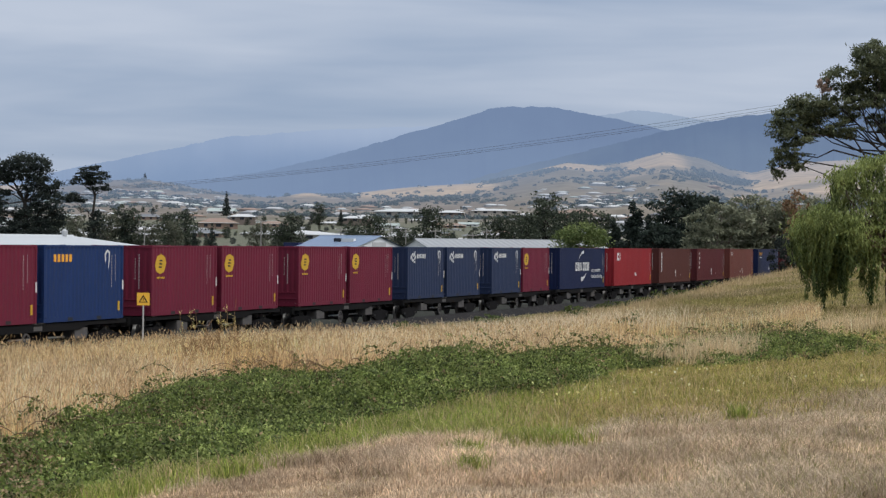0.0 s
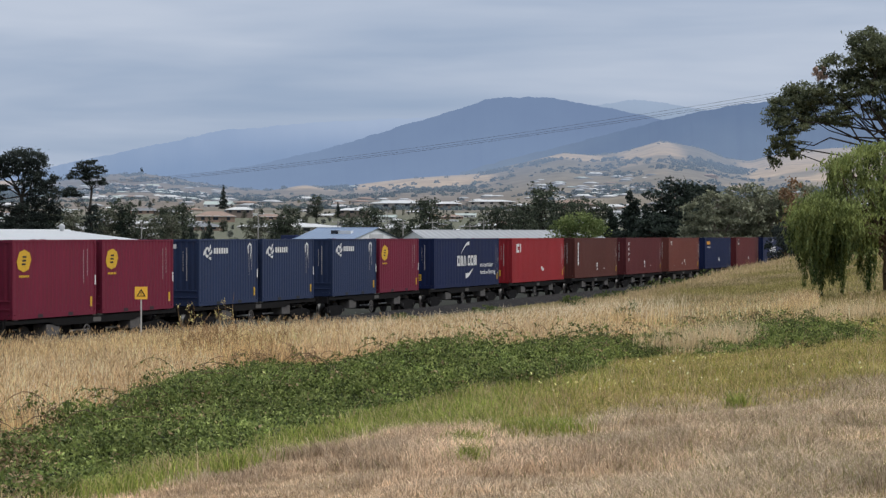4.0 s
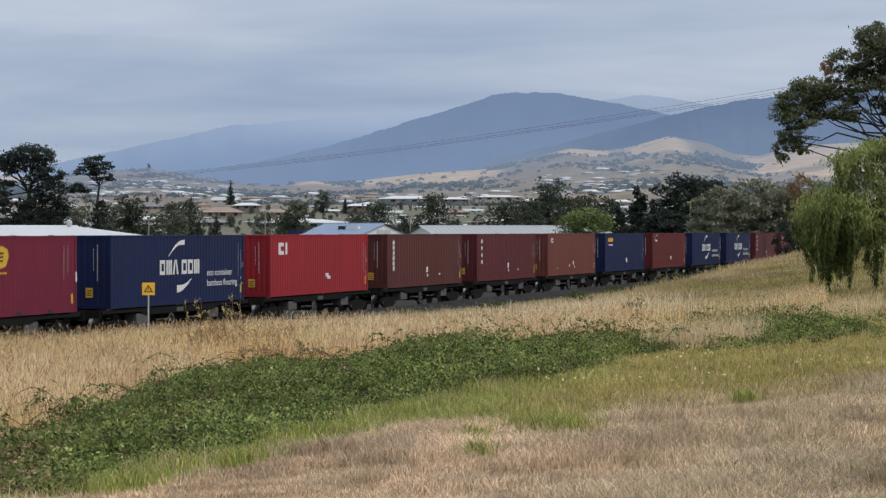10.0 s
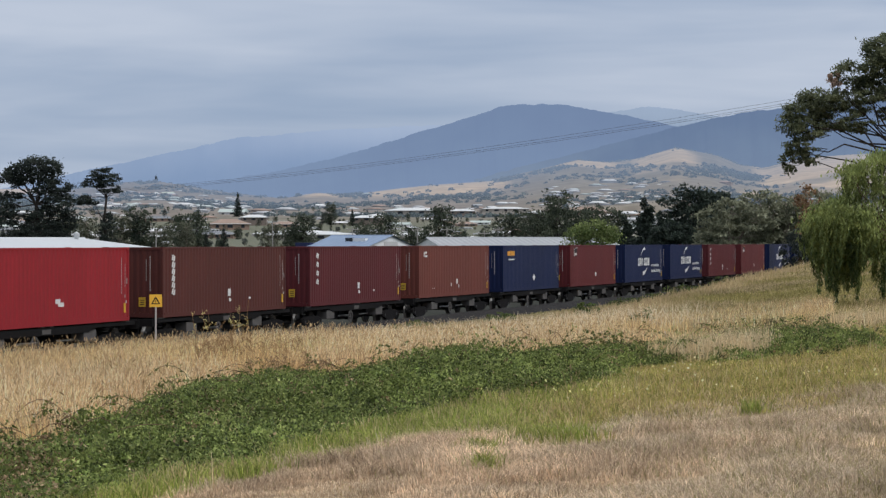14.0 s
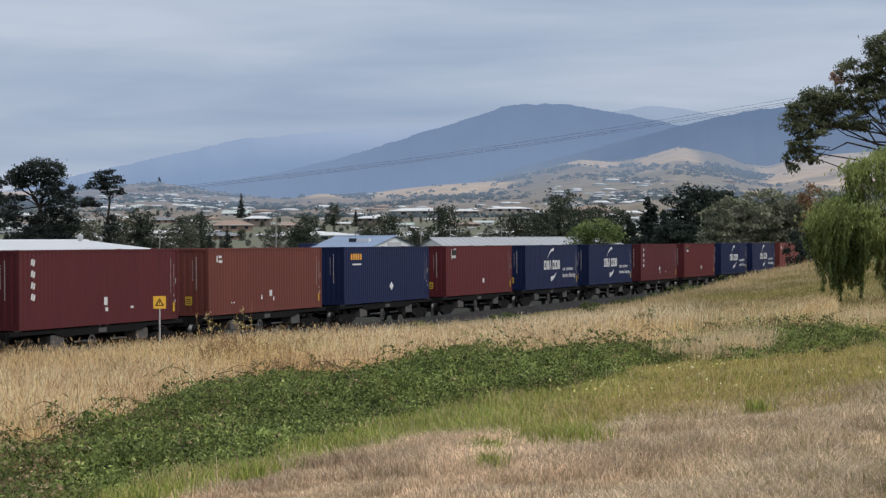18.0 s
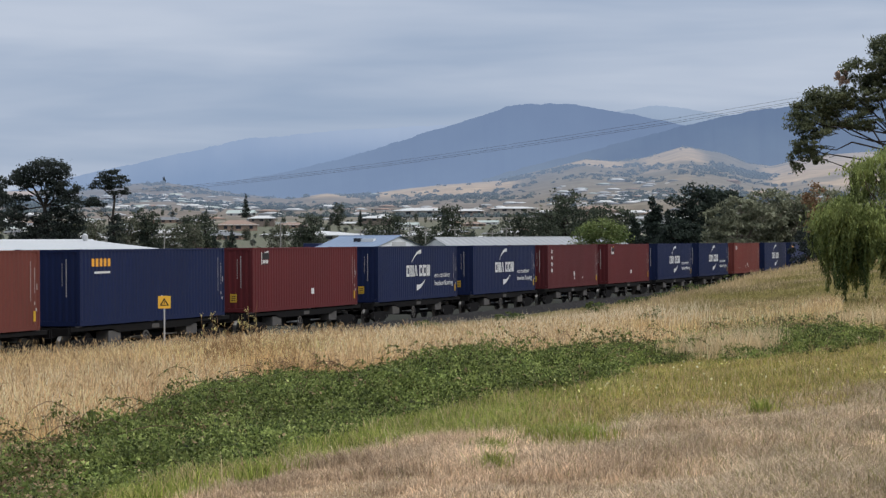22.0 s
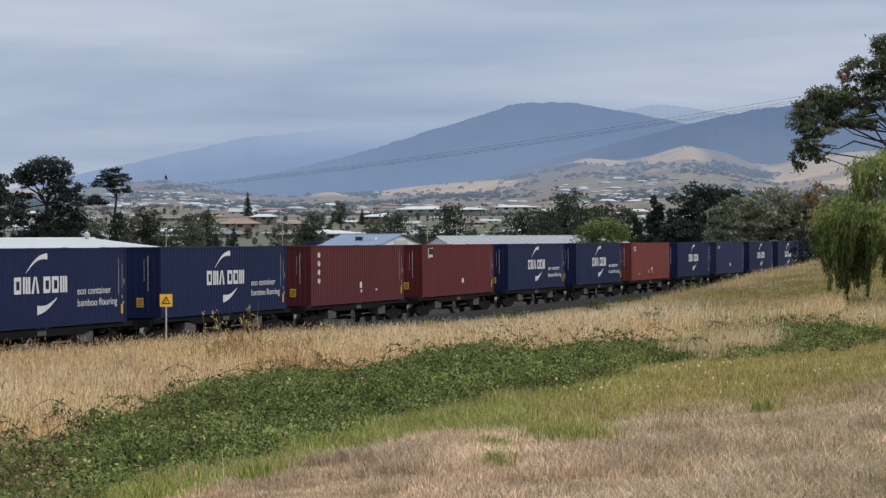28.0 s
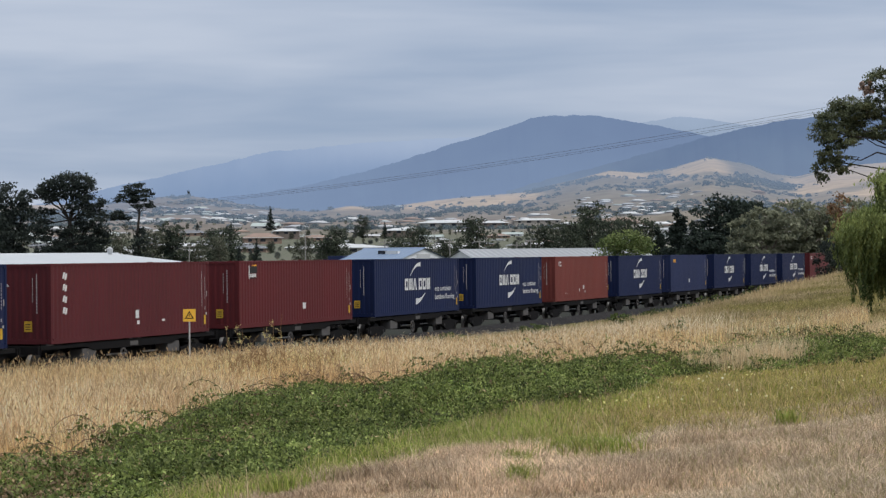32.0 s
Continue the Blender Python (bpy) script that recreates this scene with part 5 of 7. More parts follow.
ROOF_BLUE = surface("blue_grey_roof_steel", (0.155, 0.215, 0.32, 1), 0.5, 0.0, 0.08, 0.2, 3)
WALL_PALE = surface("pale_cladding", (0.60, 0.62, 0.64, 1), 0.6, 0.0, 0.08, 0.4, 4)
HOUSE_GREY = surface("grey_panel", (0.40, 0.41, 0.42, 1), 0.6, 0, 0.08, 0.5, 4)
GLASS = surface("dark_window_glass", (0.03, 0.035, 0.045, 1), 0.15, 0.0, 0.2, 1, 4)


def shed(name, bearing, dist, turn, length, width, eave, ridge, roof, wall, label, base=None):
    """A gabled steel shed: ridge along local x."""
    x, y = place(bearing, dist)
    z = lie(x, y) - 0.3 if base is None else base
    t = new(name)
    t.matrix_basis = pose(x, y, z, 0, 0, turn)
    tagged(t, label, "shed")
    a, b = length / 2, width / 2
    for sy in (-1, 1):
        part("wall", boxes((-a, a, sy * b - 0.1, sy * b + 0.1, 0, eave)), wall, t)
    for sx in (-1, 1):
        bm = prism([(-b, 0), (b, 0), (b, eave), (0, ridge - 0.05), (-b, eave)], -0.1, 0.1)
        bmesh.ops.transform(bm, matrix=Matrix.Translation((sx * a, 0, 0)) @ pose(0, 0, 0, 0, 0, 90), verts=bm.verts[:])
        part("gable_wall", bm, wall, t)
    n = int(length / 0.8)
    for sy in (-1, 1):
        bm = bmesh.new()
        # ribbed sheets from ridge to eave
        xs = np.linspace(-a - 0.4, a + 0.4, n * 2 + 1)
        top = [bm.verts.new((xx, 0, ridge + (0.06 if i % 2 else 0))) for i, xx in enumerate(xs)]
        bot = [bm.verts.new((xx, sy * (b + 0.4), eave - 0.05 + (0.06 if i % 2 else 0))) for i, xx in enumerate(xs)]
        for i in range(len(xs) - 1):
            bm.faces.new((top[i], top[i + 1], bot[i + 1], bot[i]))
        part("roof_slope", bm, roof, t)
        part("gutter", boxes((-a - 0.4, a + 0.4, sy * (b + 0.42) - 0.08, sy * (b + 0.42) + 0.08, eave - 0.22, eave - 0.05)), wall, t)
    part("ridge_cap", prism([(-0.3, ridge - 0.02), (0.3, ridge - 0.02), (0, ridge + 0.14)], -a - 0.4, a + 0.4), roof, t).matrix_local = pose(0, 0, 0, 0, 0, 90)
    return t


def vent(parent, x, y, z):
    bm = bmesh.new()
    cyl(bm, (x, y, z), (x, y, z + 0.35), 0.22, seg=10)
    cyl(bm, (x, y, z + 0.35), (x, y, z + 0.75), 0.30, 0.30, seg=12)
    cyl(bm, (x, y, z + 0.75), (x, y, z + 0.9), 0.30, 0.05, seg=12)
    part("roof_vent", bm, GALV, parent, "turbine roof vent")


s1 = shed("large_shed", -13.54, 217, 48, 40, 22, 5.37, 6.26, ROOF_WHITE, ROOF_WHITE, "large white steel shed with a low roof behind the train", base=-2.0)
vent(s1, 18.6, -1.0, 6.05)
s2 = shed("blue_shed", -2.367, 329.3, -25, 9.3, 16, 5.1, 6.75, ROOF_BLUE, WALL_PALE, "shed with blue-grey roof and white gable", base=-1.9)
part("roof_box", boxes((-0.45, 0.55, -4.2, -3.4, 5.7, 6.45)), GLASS, s2, "dark roof light")
part("roof_box", boxes((0.75, 2.75, -4.2, -3.4, 5.7, 6.4)), WALL_PALE, s2, "white roof unit")
part("side_annex", boxes((-7.2, -4.75, -7.0, -1.0, 0.0, 5.75), bevel=0.05), COLOURS["steel_blue"], s2, "dark blue lean-to")
part("gable_door", boxes((4.77, 4.81, -2.2, 2.2, 3.0, 5.9)), HOUSE_GREY, s2, "pale grey gable panel")
s3 = shed("long_shed", 1.6, 300, 20, 25, 14, 4.9, 6.35, ROOF_GREY, WALL_PALE, "long pale grey shed roof behind the train", base=-1.9)


# ---------------------------------------------------------------- warning sign by the line
def build_sign():
    x, y = place(-7.56, 74)
    z = lie(x, y)
    t = new("warning_sign")
    t.matrix_basis = pose(x, y, z, 0, 0, 7.6)
    tagged(t, "yellow square sign with black triangle on a grey post", "sign")
    top = 1.96 - z
    bm = bmesh.new()
    cyl(bm, (0, 0.03, -0.3), (0, 0.03, top + 0.2), 0.027, seg=8)
    part("post", bm, GALV, t, "galvanised steel post")
    part("plate", boxes((-0.205, 0.205, -0.004, 0.004, top - 0.205, top + 0.205), bevel=0.003), SIGN_YELLOW, t)
    e = 0.15
    outer = [(-e, top - 0.11), (e, top - 0.11), (0, top + 0.145)]
    inner = [(-e * 0.62, top - 0.082), (e * 0.62, top - 0.082), (0, top + 0.078)]
    bm = bmesh.new()
    o = [bm.verts.new((a, -0.008, b)) for a, b in outer]
    i_ = [bm.verts.new((a, -0.008, b)) for a, b in inner]
    for k in range(3):
        bm.faces.new((o[k], o[(k + 1) % 3], i_[(k + 1) % 3], i_[k]))
    bmesh.ops.solidify(bm, geom=bm.faces[:], thickness=0.003)
    part("triangle", bm, BLACK_PAINT, t, "black triangle outline")
    part("triangle_mark", boxes((-0.013, 0.013, -0.008, -0.0045, top - 0.05, top + 0.03)), BLACK_PAINT, t, "black stroke inside the triangle")


build_sign()


# ---------------------------------------------------------------- overhead wires
def wire(p, q, sag, r=0.02):
    bm = bmesh.new()
    p, q = Vector(p), Vector(q)
    n = 60
    pts = []
    for i in range(n + 1):
        f = i / n
        c = p.lerp(q, f)
        c.z -= sag * 4 * f * (1 - f)
        pts.append(c)
    ring = []
    side = (q - p).cross(Vector((0, 0, 1))).normalized()
    for i, c in enumerate(pts):
        rr = r * (1 + 0.9 * i / n)
        ring.append([bm.verts.new(c + side * rr), bm.verts.new(c + Vector((0, 0, rr))), bm.verts.new(c - side * rr), bm.verts.new(c - Vector((0, 0, rr)))])
    for a, b in zip(ring[:-1], ring[1:]):
        for k in range(4):
            bm.faces.new((a[k], a[(k + 1) % 4], b[(k + 1) % 4], b[k]))
    me = bpy.data.meshes.new("overhead_wire")
    bm.to_mesh(me)
    bm.free()
    me.materials.append(WIRE)
    tagged(new("overhead_wire", me), "thin black overhead power wire", "wire", "power wires")


for dz, dx in ((0.0, 0.0), (-0.42, 0.3), (-0.15, 0.9)):
    x, y = place(24, 150)
    x2, y2 = place(-9, 400)
    wire((x + dx, y, 19.79 + dz), (x2 + dx, y2, 13.03 + dz), 1.93, 0.010)


# ---------------------------------------------------------------- grass, straw and brambles
def scatter(n, rng, b0, b1, d0, d1, bias=0.0):
    """Places in a sector, even over the ground (bias 0) or thicker near the viewer."""
    b = np.radians(rng.uniform(b0, b1, n))
    k = 2 - bias
    d = (d0 ** k + (d1 ** k - d0 ** k) * rng.random(n)) ** (1 / k)
    return d * np.sin(b), d * np.cos(b), d, np.degrees(b)


def blades(name, x, y, tall, wide, tint, rng, label, lean=0.35, base_z=None, mat=None):
    """Upright tapered blades, each bent once; one sheet of growth."""
    n = len(x)
    z = height(x, y) - 0.02 if base_z is None else base_z
    a = rng.uniform(0, 2 * np.pi, n)
    wx, wy = np.cos(a) * wide / 2, np.sin(a) * wide / 2
    lx, ly = rng.normal(size=n) * lean * tall, rng.normal(size=n) * lean * tall
    V = np.empty((n, 5, 3))
    V[:, 0] = np.stack([x - wx, y - wy, z], 1)
    V[:, 1] = np.stack([x + wx, y + wy, z], 1)
    V[:, 2] = np.stack([x + wx * 0.7 + lx * 0.35, y + wy * 0.7 + ly * 0.35, z + tall * 0.6], 1)
    V[:, 3] = np.stack([x - wx * 0.7 + lx * 0.35, y - wy * 0.7 + ly * 0.35, z + tall * 0.6], 1)
    V[:, 4] = np.stack([x + lx, y + ly, z + tall * np.sqrt(np.clip(1 - lean * lean, 0.3, 1))], 1)
    i = np.arange(n) * 5
    F = np.concatenate([np.stack([i, i + 1, i + 2], 1), np.stack([i, i + 2, i + 3], 1), np.stack([i + 3, i + 2, i + 4], 1)])
    me = raw_mesh(name, V.reshape(-1, 3), F, np.repeat(tint, 5, axis=0), mat or BLADE)
    return tagged(new(name, me), label, "grass", kind="stuff")


def build_turf():
    rng = np.random.default_rng(101)
    x, y, d, b = scatter(470000, rng, -13.5, 14, 13.5, 30, 0.7)
    dry, green, br, st = growth(x, y)
    keep = rng.random(len(x)) < dry * (0.35 + 0.9 * rough3(x, y, 0.7, 5))
    x, y, d = x[keep], y[keep], d[keep]
    n = len(x)
    patch = rough3(x, y, 1.3, 8)
    tall = (0.035 + 0.08 * rng.random(n)) * (0.60 + 1.45 * step(0.30, 0.75, patch))
    t = mixed(rng, n, (0.62, 0.51, 0.345), (0.55, 0.445, 0.295), (0.69, 0.58, 0.405), (0.45, 0.35, 0.23), (0.34, 0.265, 0.175), (0.27, 0.21, 0.14), spread=0.14)
    # reddish and greyish drifts
    red = step(0.5, 0.68, rough3(x, y, 2.6, 15))[:, None]
    t = t * (1 - red) + t * np.array([0.96, 0.91, 0.88]) * red
    pale = (np.exp(-(((np.degrees(np.arctan2(x, y)) - 0.5) / 1.8) ** 2 + ((d - 20.5) / 1.8) ** 2)))[:, None]
    t = t * (1 + 0.36 * pale) * np.array([1.06, 1.06, 1.15])
    t = t * ((0.58 + 1.05 * rough3(x, y, 0.4, 44)) * (0.80 + 0.44 * rough3(x, y, 1.9, 49)))[:, None]
    right = step(1, 9, np.degrees(np.arctan2(x, y)))
    t = t * (1 - 0.09 * right)[:, None]
    sage = rng.random(n) < 0.16 * right + 0.03
    t[sage] = mixed(rng, int(sage.sum()), (0.34, 0.30, 0.14), (0.27, 0.26, 0.11))
    blades("dry_turf", x, y, tall, 0.006 + 0.004 * rng.random(n), t, rng, "short dry buff turf in the foreground", 0.5)


def build_green():
    rng = np.random.default_rng(102)
    x, y, d, b = scatter(520000, rng, -13.5, 14, 17, 66, 0.75)
    dry, green, br, st = growth(x, y)
    thin = rng.random(len(x))
    keep = thin < green * (0.45 + 0.8 * rough3(x, y, 0.8, 6)) * (1 - step(52, 66, d))
    x, y, d, b = x[keep], y[keep], d[keep], b[keep]
    n = len(x)
    patch = rough3(x, y, 1.2, 9)
    near = np.exp(-((np.interp(b, EDGE_B, EDGE_BRAMBLE) - d) / 3.2) ** 2)
    right = np.clip(step(0.0, 4.5, b) - 0.55 * near * (1 - step(4.2, 5.2, b)), 0, 1)
    tall = (0.10 + 0.16 * rng.random(n)) * (0.5 + 1.1 * patch) * (1 - 0.35 * right)
    lush = mixed(rng, n, (0.29, 0.335, 0.075), (0.37, 0.39, 0.105), (0.20, 0.25, 0.06), (0.46, 0.41, 0.19), (0.14, 0.18, 0.045))
    olive = mixed(rng, n, (0.40, 0.34, 0.125), (0.34, 0.315, 0.09), (0.50, 0.42, 0.20), (0.24, 0.25, 0.065), (0.36, 0.265, 0.125), (0.16, 0.17, 0.05))
    f = (rng.random(n) < right)[:, None]
    t = np.where(f, olive, lush)
    t = t * (0.55 + 0.9 * rough3(x, y, 0.5, 45))[:, None]
    old = rng.random(n) < 0.10 + 0.22 * step(0.45, 0.7, rough3(x, y, 2.0, 25))
    t[old] = mixed(rng, int(old.sum()), (0.48, 0.37, 0.21), (0.40, 0.30, 0.17))
    blades("green_grass", x, y, tall * 0.85, 0.007 + 0.006 * rng.random(n), t, rng, "green and olive paddock grass", 0.42)
    # scattered pale stalks standing over it
    x, y, d, b = scatter(6000, rng, -13.5, 14, 18, 60, 0.7)
    dry, green, br, st = growth(x, y)
    keep = rng.random(len(x)) < (green + br * 0.35) * step(0.4, 0.65, rough3(x, y, 2.4, 27))
    x, y = x[keep], y[keep]
    n = len(x)
    blades("pale_stalks", x, y, 0.18 + 0.30 * rng.random(n), np.full(n, 0.007), mixed(rng, n, (0.55, 0.45, 0.29), (0.50, 0.38, 0.22)), rng, "thin pale dead grass stalks", 0.25)
    # small pale yellow flower heads
    x, y, d, b = scatter(1500, rng, -4, 14, 26, 48, 0.5)
    dry, green, br, st = growth(x, y)
    keep = rng.random(len(x)) < green * step(0.45, 0.62, rough3(x, y, 3.0, 29)) * (0.2 + 0.8 * step(0, 5, b))
    x, y = x[keep], y[keep]
    n = len(x)
    P = np.stack([x, y, height(x, y) + 0.16 + 0.14 * rng.random(n)], 1)
    me = leaf_cloud("flower_heads", P, 0.022, mixed(rng, n, (0.75, 0.68, 0.30), (0.78, 0.74, 0.48)), 0.9, 0, rng, BLADE)
    tagged(new("flower_heads", me), "tiny pale yellow flower heads in the grass", "flowers", kind="stuff")


def build_straw():
    rng = np.random.default_rng(103)
    x, y, d, b = scatter(900000, rng, -13.8, 9.5, 24, 175, 0.95)
    q, s = along(x, y)
    dry, green, br, st = growth(x, y)
    keep = rng.random(len(x)) < st * (0.5 + 0.7 * rough3(x, y, 1.1, 7)) * (1 - step(110, 170, d))
    x, y, d, b, s, q = (v[keep] for v in (x, y, d, b, s, q))
    n = len(x)
    full = np.interp(s, [20, 45, 62, 74, 88, 105, 130], [0.85, 1.02, 0.98, 0.80, 0.58, 0.45, 0.36]) * np.interp(b, [-8, -5.5, -3, -1.5, 0, 1.2, 3.2, 5], [0.95, 0.86, 0.80, 0.72, 0.66, 0.64, 0.60, 0.58]) * (0.32 + 0.68 * step(3.5, 9, q))
    # lower towards the brambles, with waves in the top
    front = step(0, 9, d - np.interp(b, EDGE_B, EDGE_TOP))
    full = full * (0.62 + 0.38 * front) * (0.75 + 0.45 * rough3(x, y, 1.8, 12))
    tall = full * (0.62 + 0.5 * rng.random(n) ** 2)
    t_shade = ((0.72 + 0.56 * rough3(x, y, 0.6, 47)) * (0.72 + 0.56 * rough3(x, y, 2.6, 48)))[:, None]
    gold = step(0.40, 0.62, rough3(x, y, 6.0, 14))[:, None]
    t = mixed(rng, n, (0.66, 0.515, 0.32), (0.60, 0.455, 0.265), (0.72, 0.59, 0.40), (0.46, 0.335, 0.20), (0.34, 0.245, 0.155), spread=0.18)
    t = t * (1 - gold) + t * np.array([1.0, 0.955, 0.80]) * gold
    pink = (1 - front)[:, None]
    t = t * (1 - 0.5 * pink) + t * np.array([0.98, 0.85, 0.80]) * 0.5 * pink
    gr = rng.random(n) < 0.5 * step(0.60, 0.72, rough3(x, y, 4.0, 16))
    t[gr] = mixed(rng, int(gr.sum()), (0.30, 0.28, 0.10), (0.38, 0.34, 0.15))
    t = np.clip(t * t_shade * np.array([1.30, 1.31, 1.33]), 0, 0.88)
    far = 1 + step(50, 130, d)
    blades("tall_straw", x, y, tall, (0.011 + 0.008 * rng.random(n)) * far, t, rng, "tall dry golden grass along the railway", 0.16)
    # pale feathery stalks stand in drifts over the verge
    ox, oy, od, ob = scatter(16000, rng, -2.5, 6.5, 52, 92, 0.9)
    ok = rng.random(len(ox)) < growth(ox, oy)[3] * step(0.46, 0.62, rough3(ox, oy, 2.2, 17)) * (0.5 + 0.5 * step(56, 66, od))
    ox, oy = ox[ok], oy[ok]
    m = len(ox)
    oh = 0.45 + 0.5 * rng.random(m)
    blades("feathery_stalks", ox, oy, oh, 0.016 + 0.012 * rng.random(m), mixed(rng, m, (0.80, 0.71, 0.53), (0.74, 0.63, 0.45), spread=0.1), rng, "pale feathery grass stalks over the verge", 0.22)
    # feathery seed heads at the tips
    pick = rng.random(n) < 0.16
    P = np.stack([x[pick] + rng.normal(size=pick.sum()) * 0.05, y[pick], height(x[pick], y[pick]) + tall[pick] * 1.0], 1)
    m = len(P)
    me = leaf_cloud("seed_heads", P, 0.016, mixed(rng, m, (0.56, 0.42, 0.24), (0.50, 0.36, 0.20), (0.42, 0.29, 0.16)), 3.2, 0.9, rng, BLADE)
    tagged(new("seed_heads", me), "feathery seed heads over the tall dry grass", "grass", kind="stuff")


def build_bank_grass():
    rng = np.random.default_rng(104)
    x, y, d, b = scatter(520000, rng, -3, 14.5, 48, 250, 1.0)
    q, s = along(x, y)
    dry, green, br, st = growth(x, y)
    keep = (rng.random(len(x)) < (green + 0.25 * st) * step(48, 60, d) * (0.4 + 0.8 * rough3(x, y, 2.5, 33)) * (0.15 + 0.85 * step(2.2, 2.9, q))) & (q > 2.0)
    x, y, d, b, s, q = (v[keep] for v in (x, y, d, b, s, q))
    n = len(x)
    tall = (0.14 + 0.2 * rng.random(n)) * (0.5 + rough3(x, y, 3.5, 35)) * (0.55 + 0.45 * step(5, 12, q))
    t = mixed(rng, n, (0.52, 0.42, 0.27), (0.45, 0.365, 0.215), (0.36, 0.30, 0.155), (0.25, 0.225, 0.105), spread=0.2)
    t = t * (0.52 + 0.74 * rough3(x, y, 1.4, 46))[:, None]
    og = step(0.48, 0.62, rough3(x, y, 9.0, 37))[:, None]
    t = t * (1 - og) + t * np.array([0.80, 0.86, 0.62]) * og
    side = ((1 - step(5.5, 9.5, q + (rough3(x, y, 4.0, 38) - 0.5) * 3)) * step(70, 84, s))[:, None]
    t = t * (1 - 0.5 * side) + 0.5 * side * np.array([0.22, 0.22, 0.10]) * (0.6 + 0.8 * rng.random((n, 1)))
    ridge = (step(3.0, 4.6, q) * (1 - step(8.0, 12.0, q + (rough3(x, y, 5.0, 39) - 0.5) * 5)) * step(85, 110, s))[:, None]
    t = t * (1 - 0.75 * ridge) + 0.75 * ridge * mixed(rng, n, (0.56, 0.43, 0.285), (0.48, 0.355, 0.225), (0.40, 0.33, 0.18), spread=0.16) * (0.75 + 0.5 * rough3(x, y, 1.6, 46))[:, None]
    tall = tall * (1 + 0.9 * ridge[:, 0] * (rng.random(n) < 0.22) * (1 + rng.random(n)))
    blades("bank_grass", x, y, tall, 0.022 + 0.014 * rng.random(n) + 0.0001 * d, t, rng, "dry olive grass on the railway bank", 0.3)


def bramble_top(x, y):
    """Height of the bramble canopy over the ground, in mounds, lower at its edges."""
    d, b = np.hypot(x, y), np.degrees(np.arctan2(x, y))
    low, top = np.interp(b, EDGE_B, EDGE_BRAMBLE), np.interp(b, EDGE_B, EDGE_TOP)
    f = np.clip((d - low) / (top - low), 0, 1)
    mounds = 0.30 + 1.05 * step(0.25, 0.75, rough3(x, y, 1.7, 71)) + 0.75 * (rough3(x, y, 0.6, 72) - 0.42)
    return (0.07 + (0.27 + 0.13 * step(-4.5, -0.5, b)) * np.sin(np.pi * np.clip(f * 0.78 + 0.06, 0, 1))) * mounds * (1 - 0.4 * step(3.5, 5.5, b))


def build_brambles():
    rng = np.random.default_rng(105)
    x, y, d, b = scatter(150000, rng, -13.5, 12.5, 18, 52, 0.5)
    dry, green, br, st = growth(x, y)
    keep = rng.random(len(x)) < br * (0.25 + 1.3 * step(0.30, 0.60, rough3(x, y, 0.8, 73)))
    x, y, b, d = x[keep], y[keep], b[keep], d[keep]
    n = len(x)
    # sprigs of seven leaves, each sprig of one age and colour
    f = 1 - rng.random(n) ** 1.7 * 0.85
    tall = np.where(rng.random(n) < 0.025 + 0.035 * step(-3.0, 0.5, b), (0.12 + 0.24 * step(-3.0, 1.0, b)) * rng.random(n) ** 1.5, 0)
    C = np.stack([x, y, height(x, y) + bramble_top(x, y) * f + tall], 1)
    t = mixed(rng, n, (0.125, 0.172, 0.052), (0.175, 0.222, 0.072), (0.205, 0.250, 0.090), (0.090, 0.125, 0.040), (0.048, 0.068, 0.024), spread=0.22)
    brown = rng.random(n) < 0.02 + 0.28 * step(9.4, 10.8, -b + (rough3(x, y, 1.5, 79) - 0.5) * 2) + 0.25 * step(0.62, 0.74, rough3(x, y, 2.6, 75))
    t[brown] = mixed(rng, int(brown.sum()), (0.30, 0.235, 0.15), (0.22, 0.16, 0.10))
    t = t * (0.56 + 1.2 * rough3(x, y, 1.1, 76))[:, None] * np.array([1.06, 1.0, 0.94])
    m = 7
    off = rng.normal(size=(n, m, 3)) * np.array([0.042, 0.042, 0.026])
    P = (C[:, None, :] + off).reshape(-1, 3)
    T = np.repeat(t, m, axis=0) * (1 + rng.normal(size=(n * m, 1)) * 0.16)
    me = leaf_cloud("bramble_leaves", P, 0.021, np.clip(T, 0.008, 0.6), 1.1, 0.0, rng)
    thicket = tagged(new("bramble_thicket"), "sprawling green blackberry bramble thicket with arching canes", "bramble", kind="stuff")
    part("leaves", me, LEAF, thicket)
    # arching canes that rise out of the mass
    V, F = [], []
    T = []
    leafP, leafT = [], []
    k = 0
    for i in range(330):
        bb = rng.uniform(-12, 11)
        lo, hi = np.interp(bb, EDGE_B, EDGE_BRAMBLE), np.interp(bb, EDGE_B, EDGE_TOP)
        dd = lo + (hi - lo) * (0.30 + 0.72 * rng.random() ** 0.6)
        cx, cy = spot(bb, dd)
        if growth(np.array([cx]), np.array([cy]))[2][0] < 0.3:
            continue
        z0 = lie(cx, cy) + float(bramble_top(np.array([cx]), np.array([cy]))[0]) * 0.7
        a = rng.uniform(0, 2 * math.pi)
        run, rise = rng.uniform(0.3, 0.9), rng.uniform(0.08, 0.42)
        dead = rng.random() < 0.5
        for j in range(7):
            f0 = j / 6
            px, py, pz = cx + math.cos(a) * run * f0, cy + math.sin(a) * run * f0, z0 + rise * math.sin(math.pi * min(1, f0 * 0.8))
            V += [(px, py, pz - 0.005), (px, py, pz + 0.005), (px + 0.005, py - 0.005, pz)]
            T += [(0.16, 0.10, 0.07) if dead else (0.10, 0.10, 0.05)] * 3
            if j:
                F += [(k - 3, k, k + 1, k - 2), (k - 2, k + 1, k + 2, k - 1)]
            k += 3
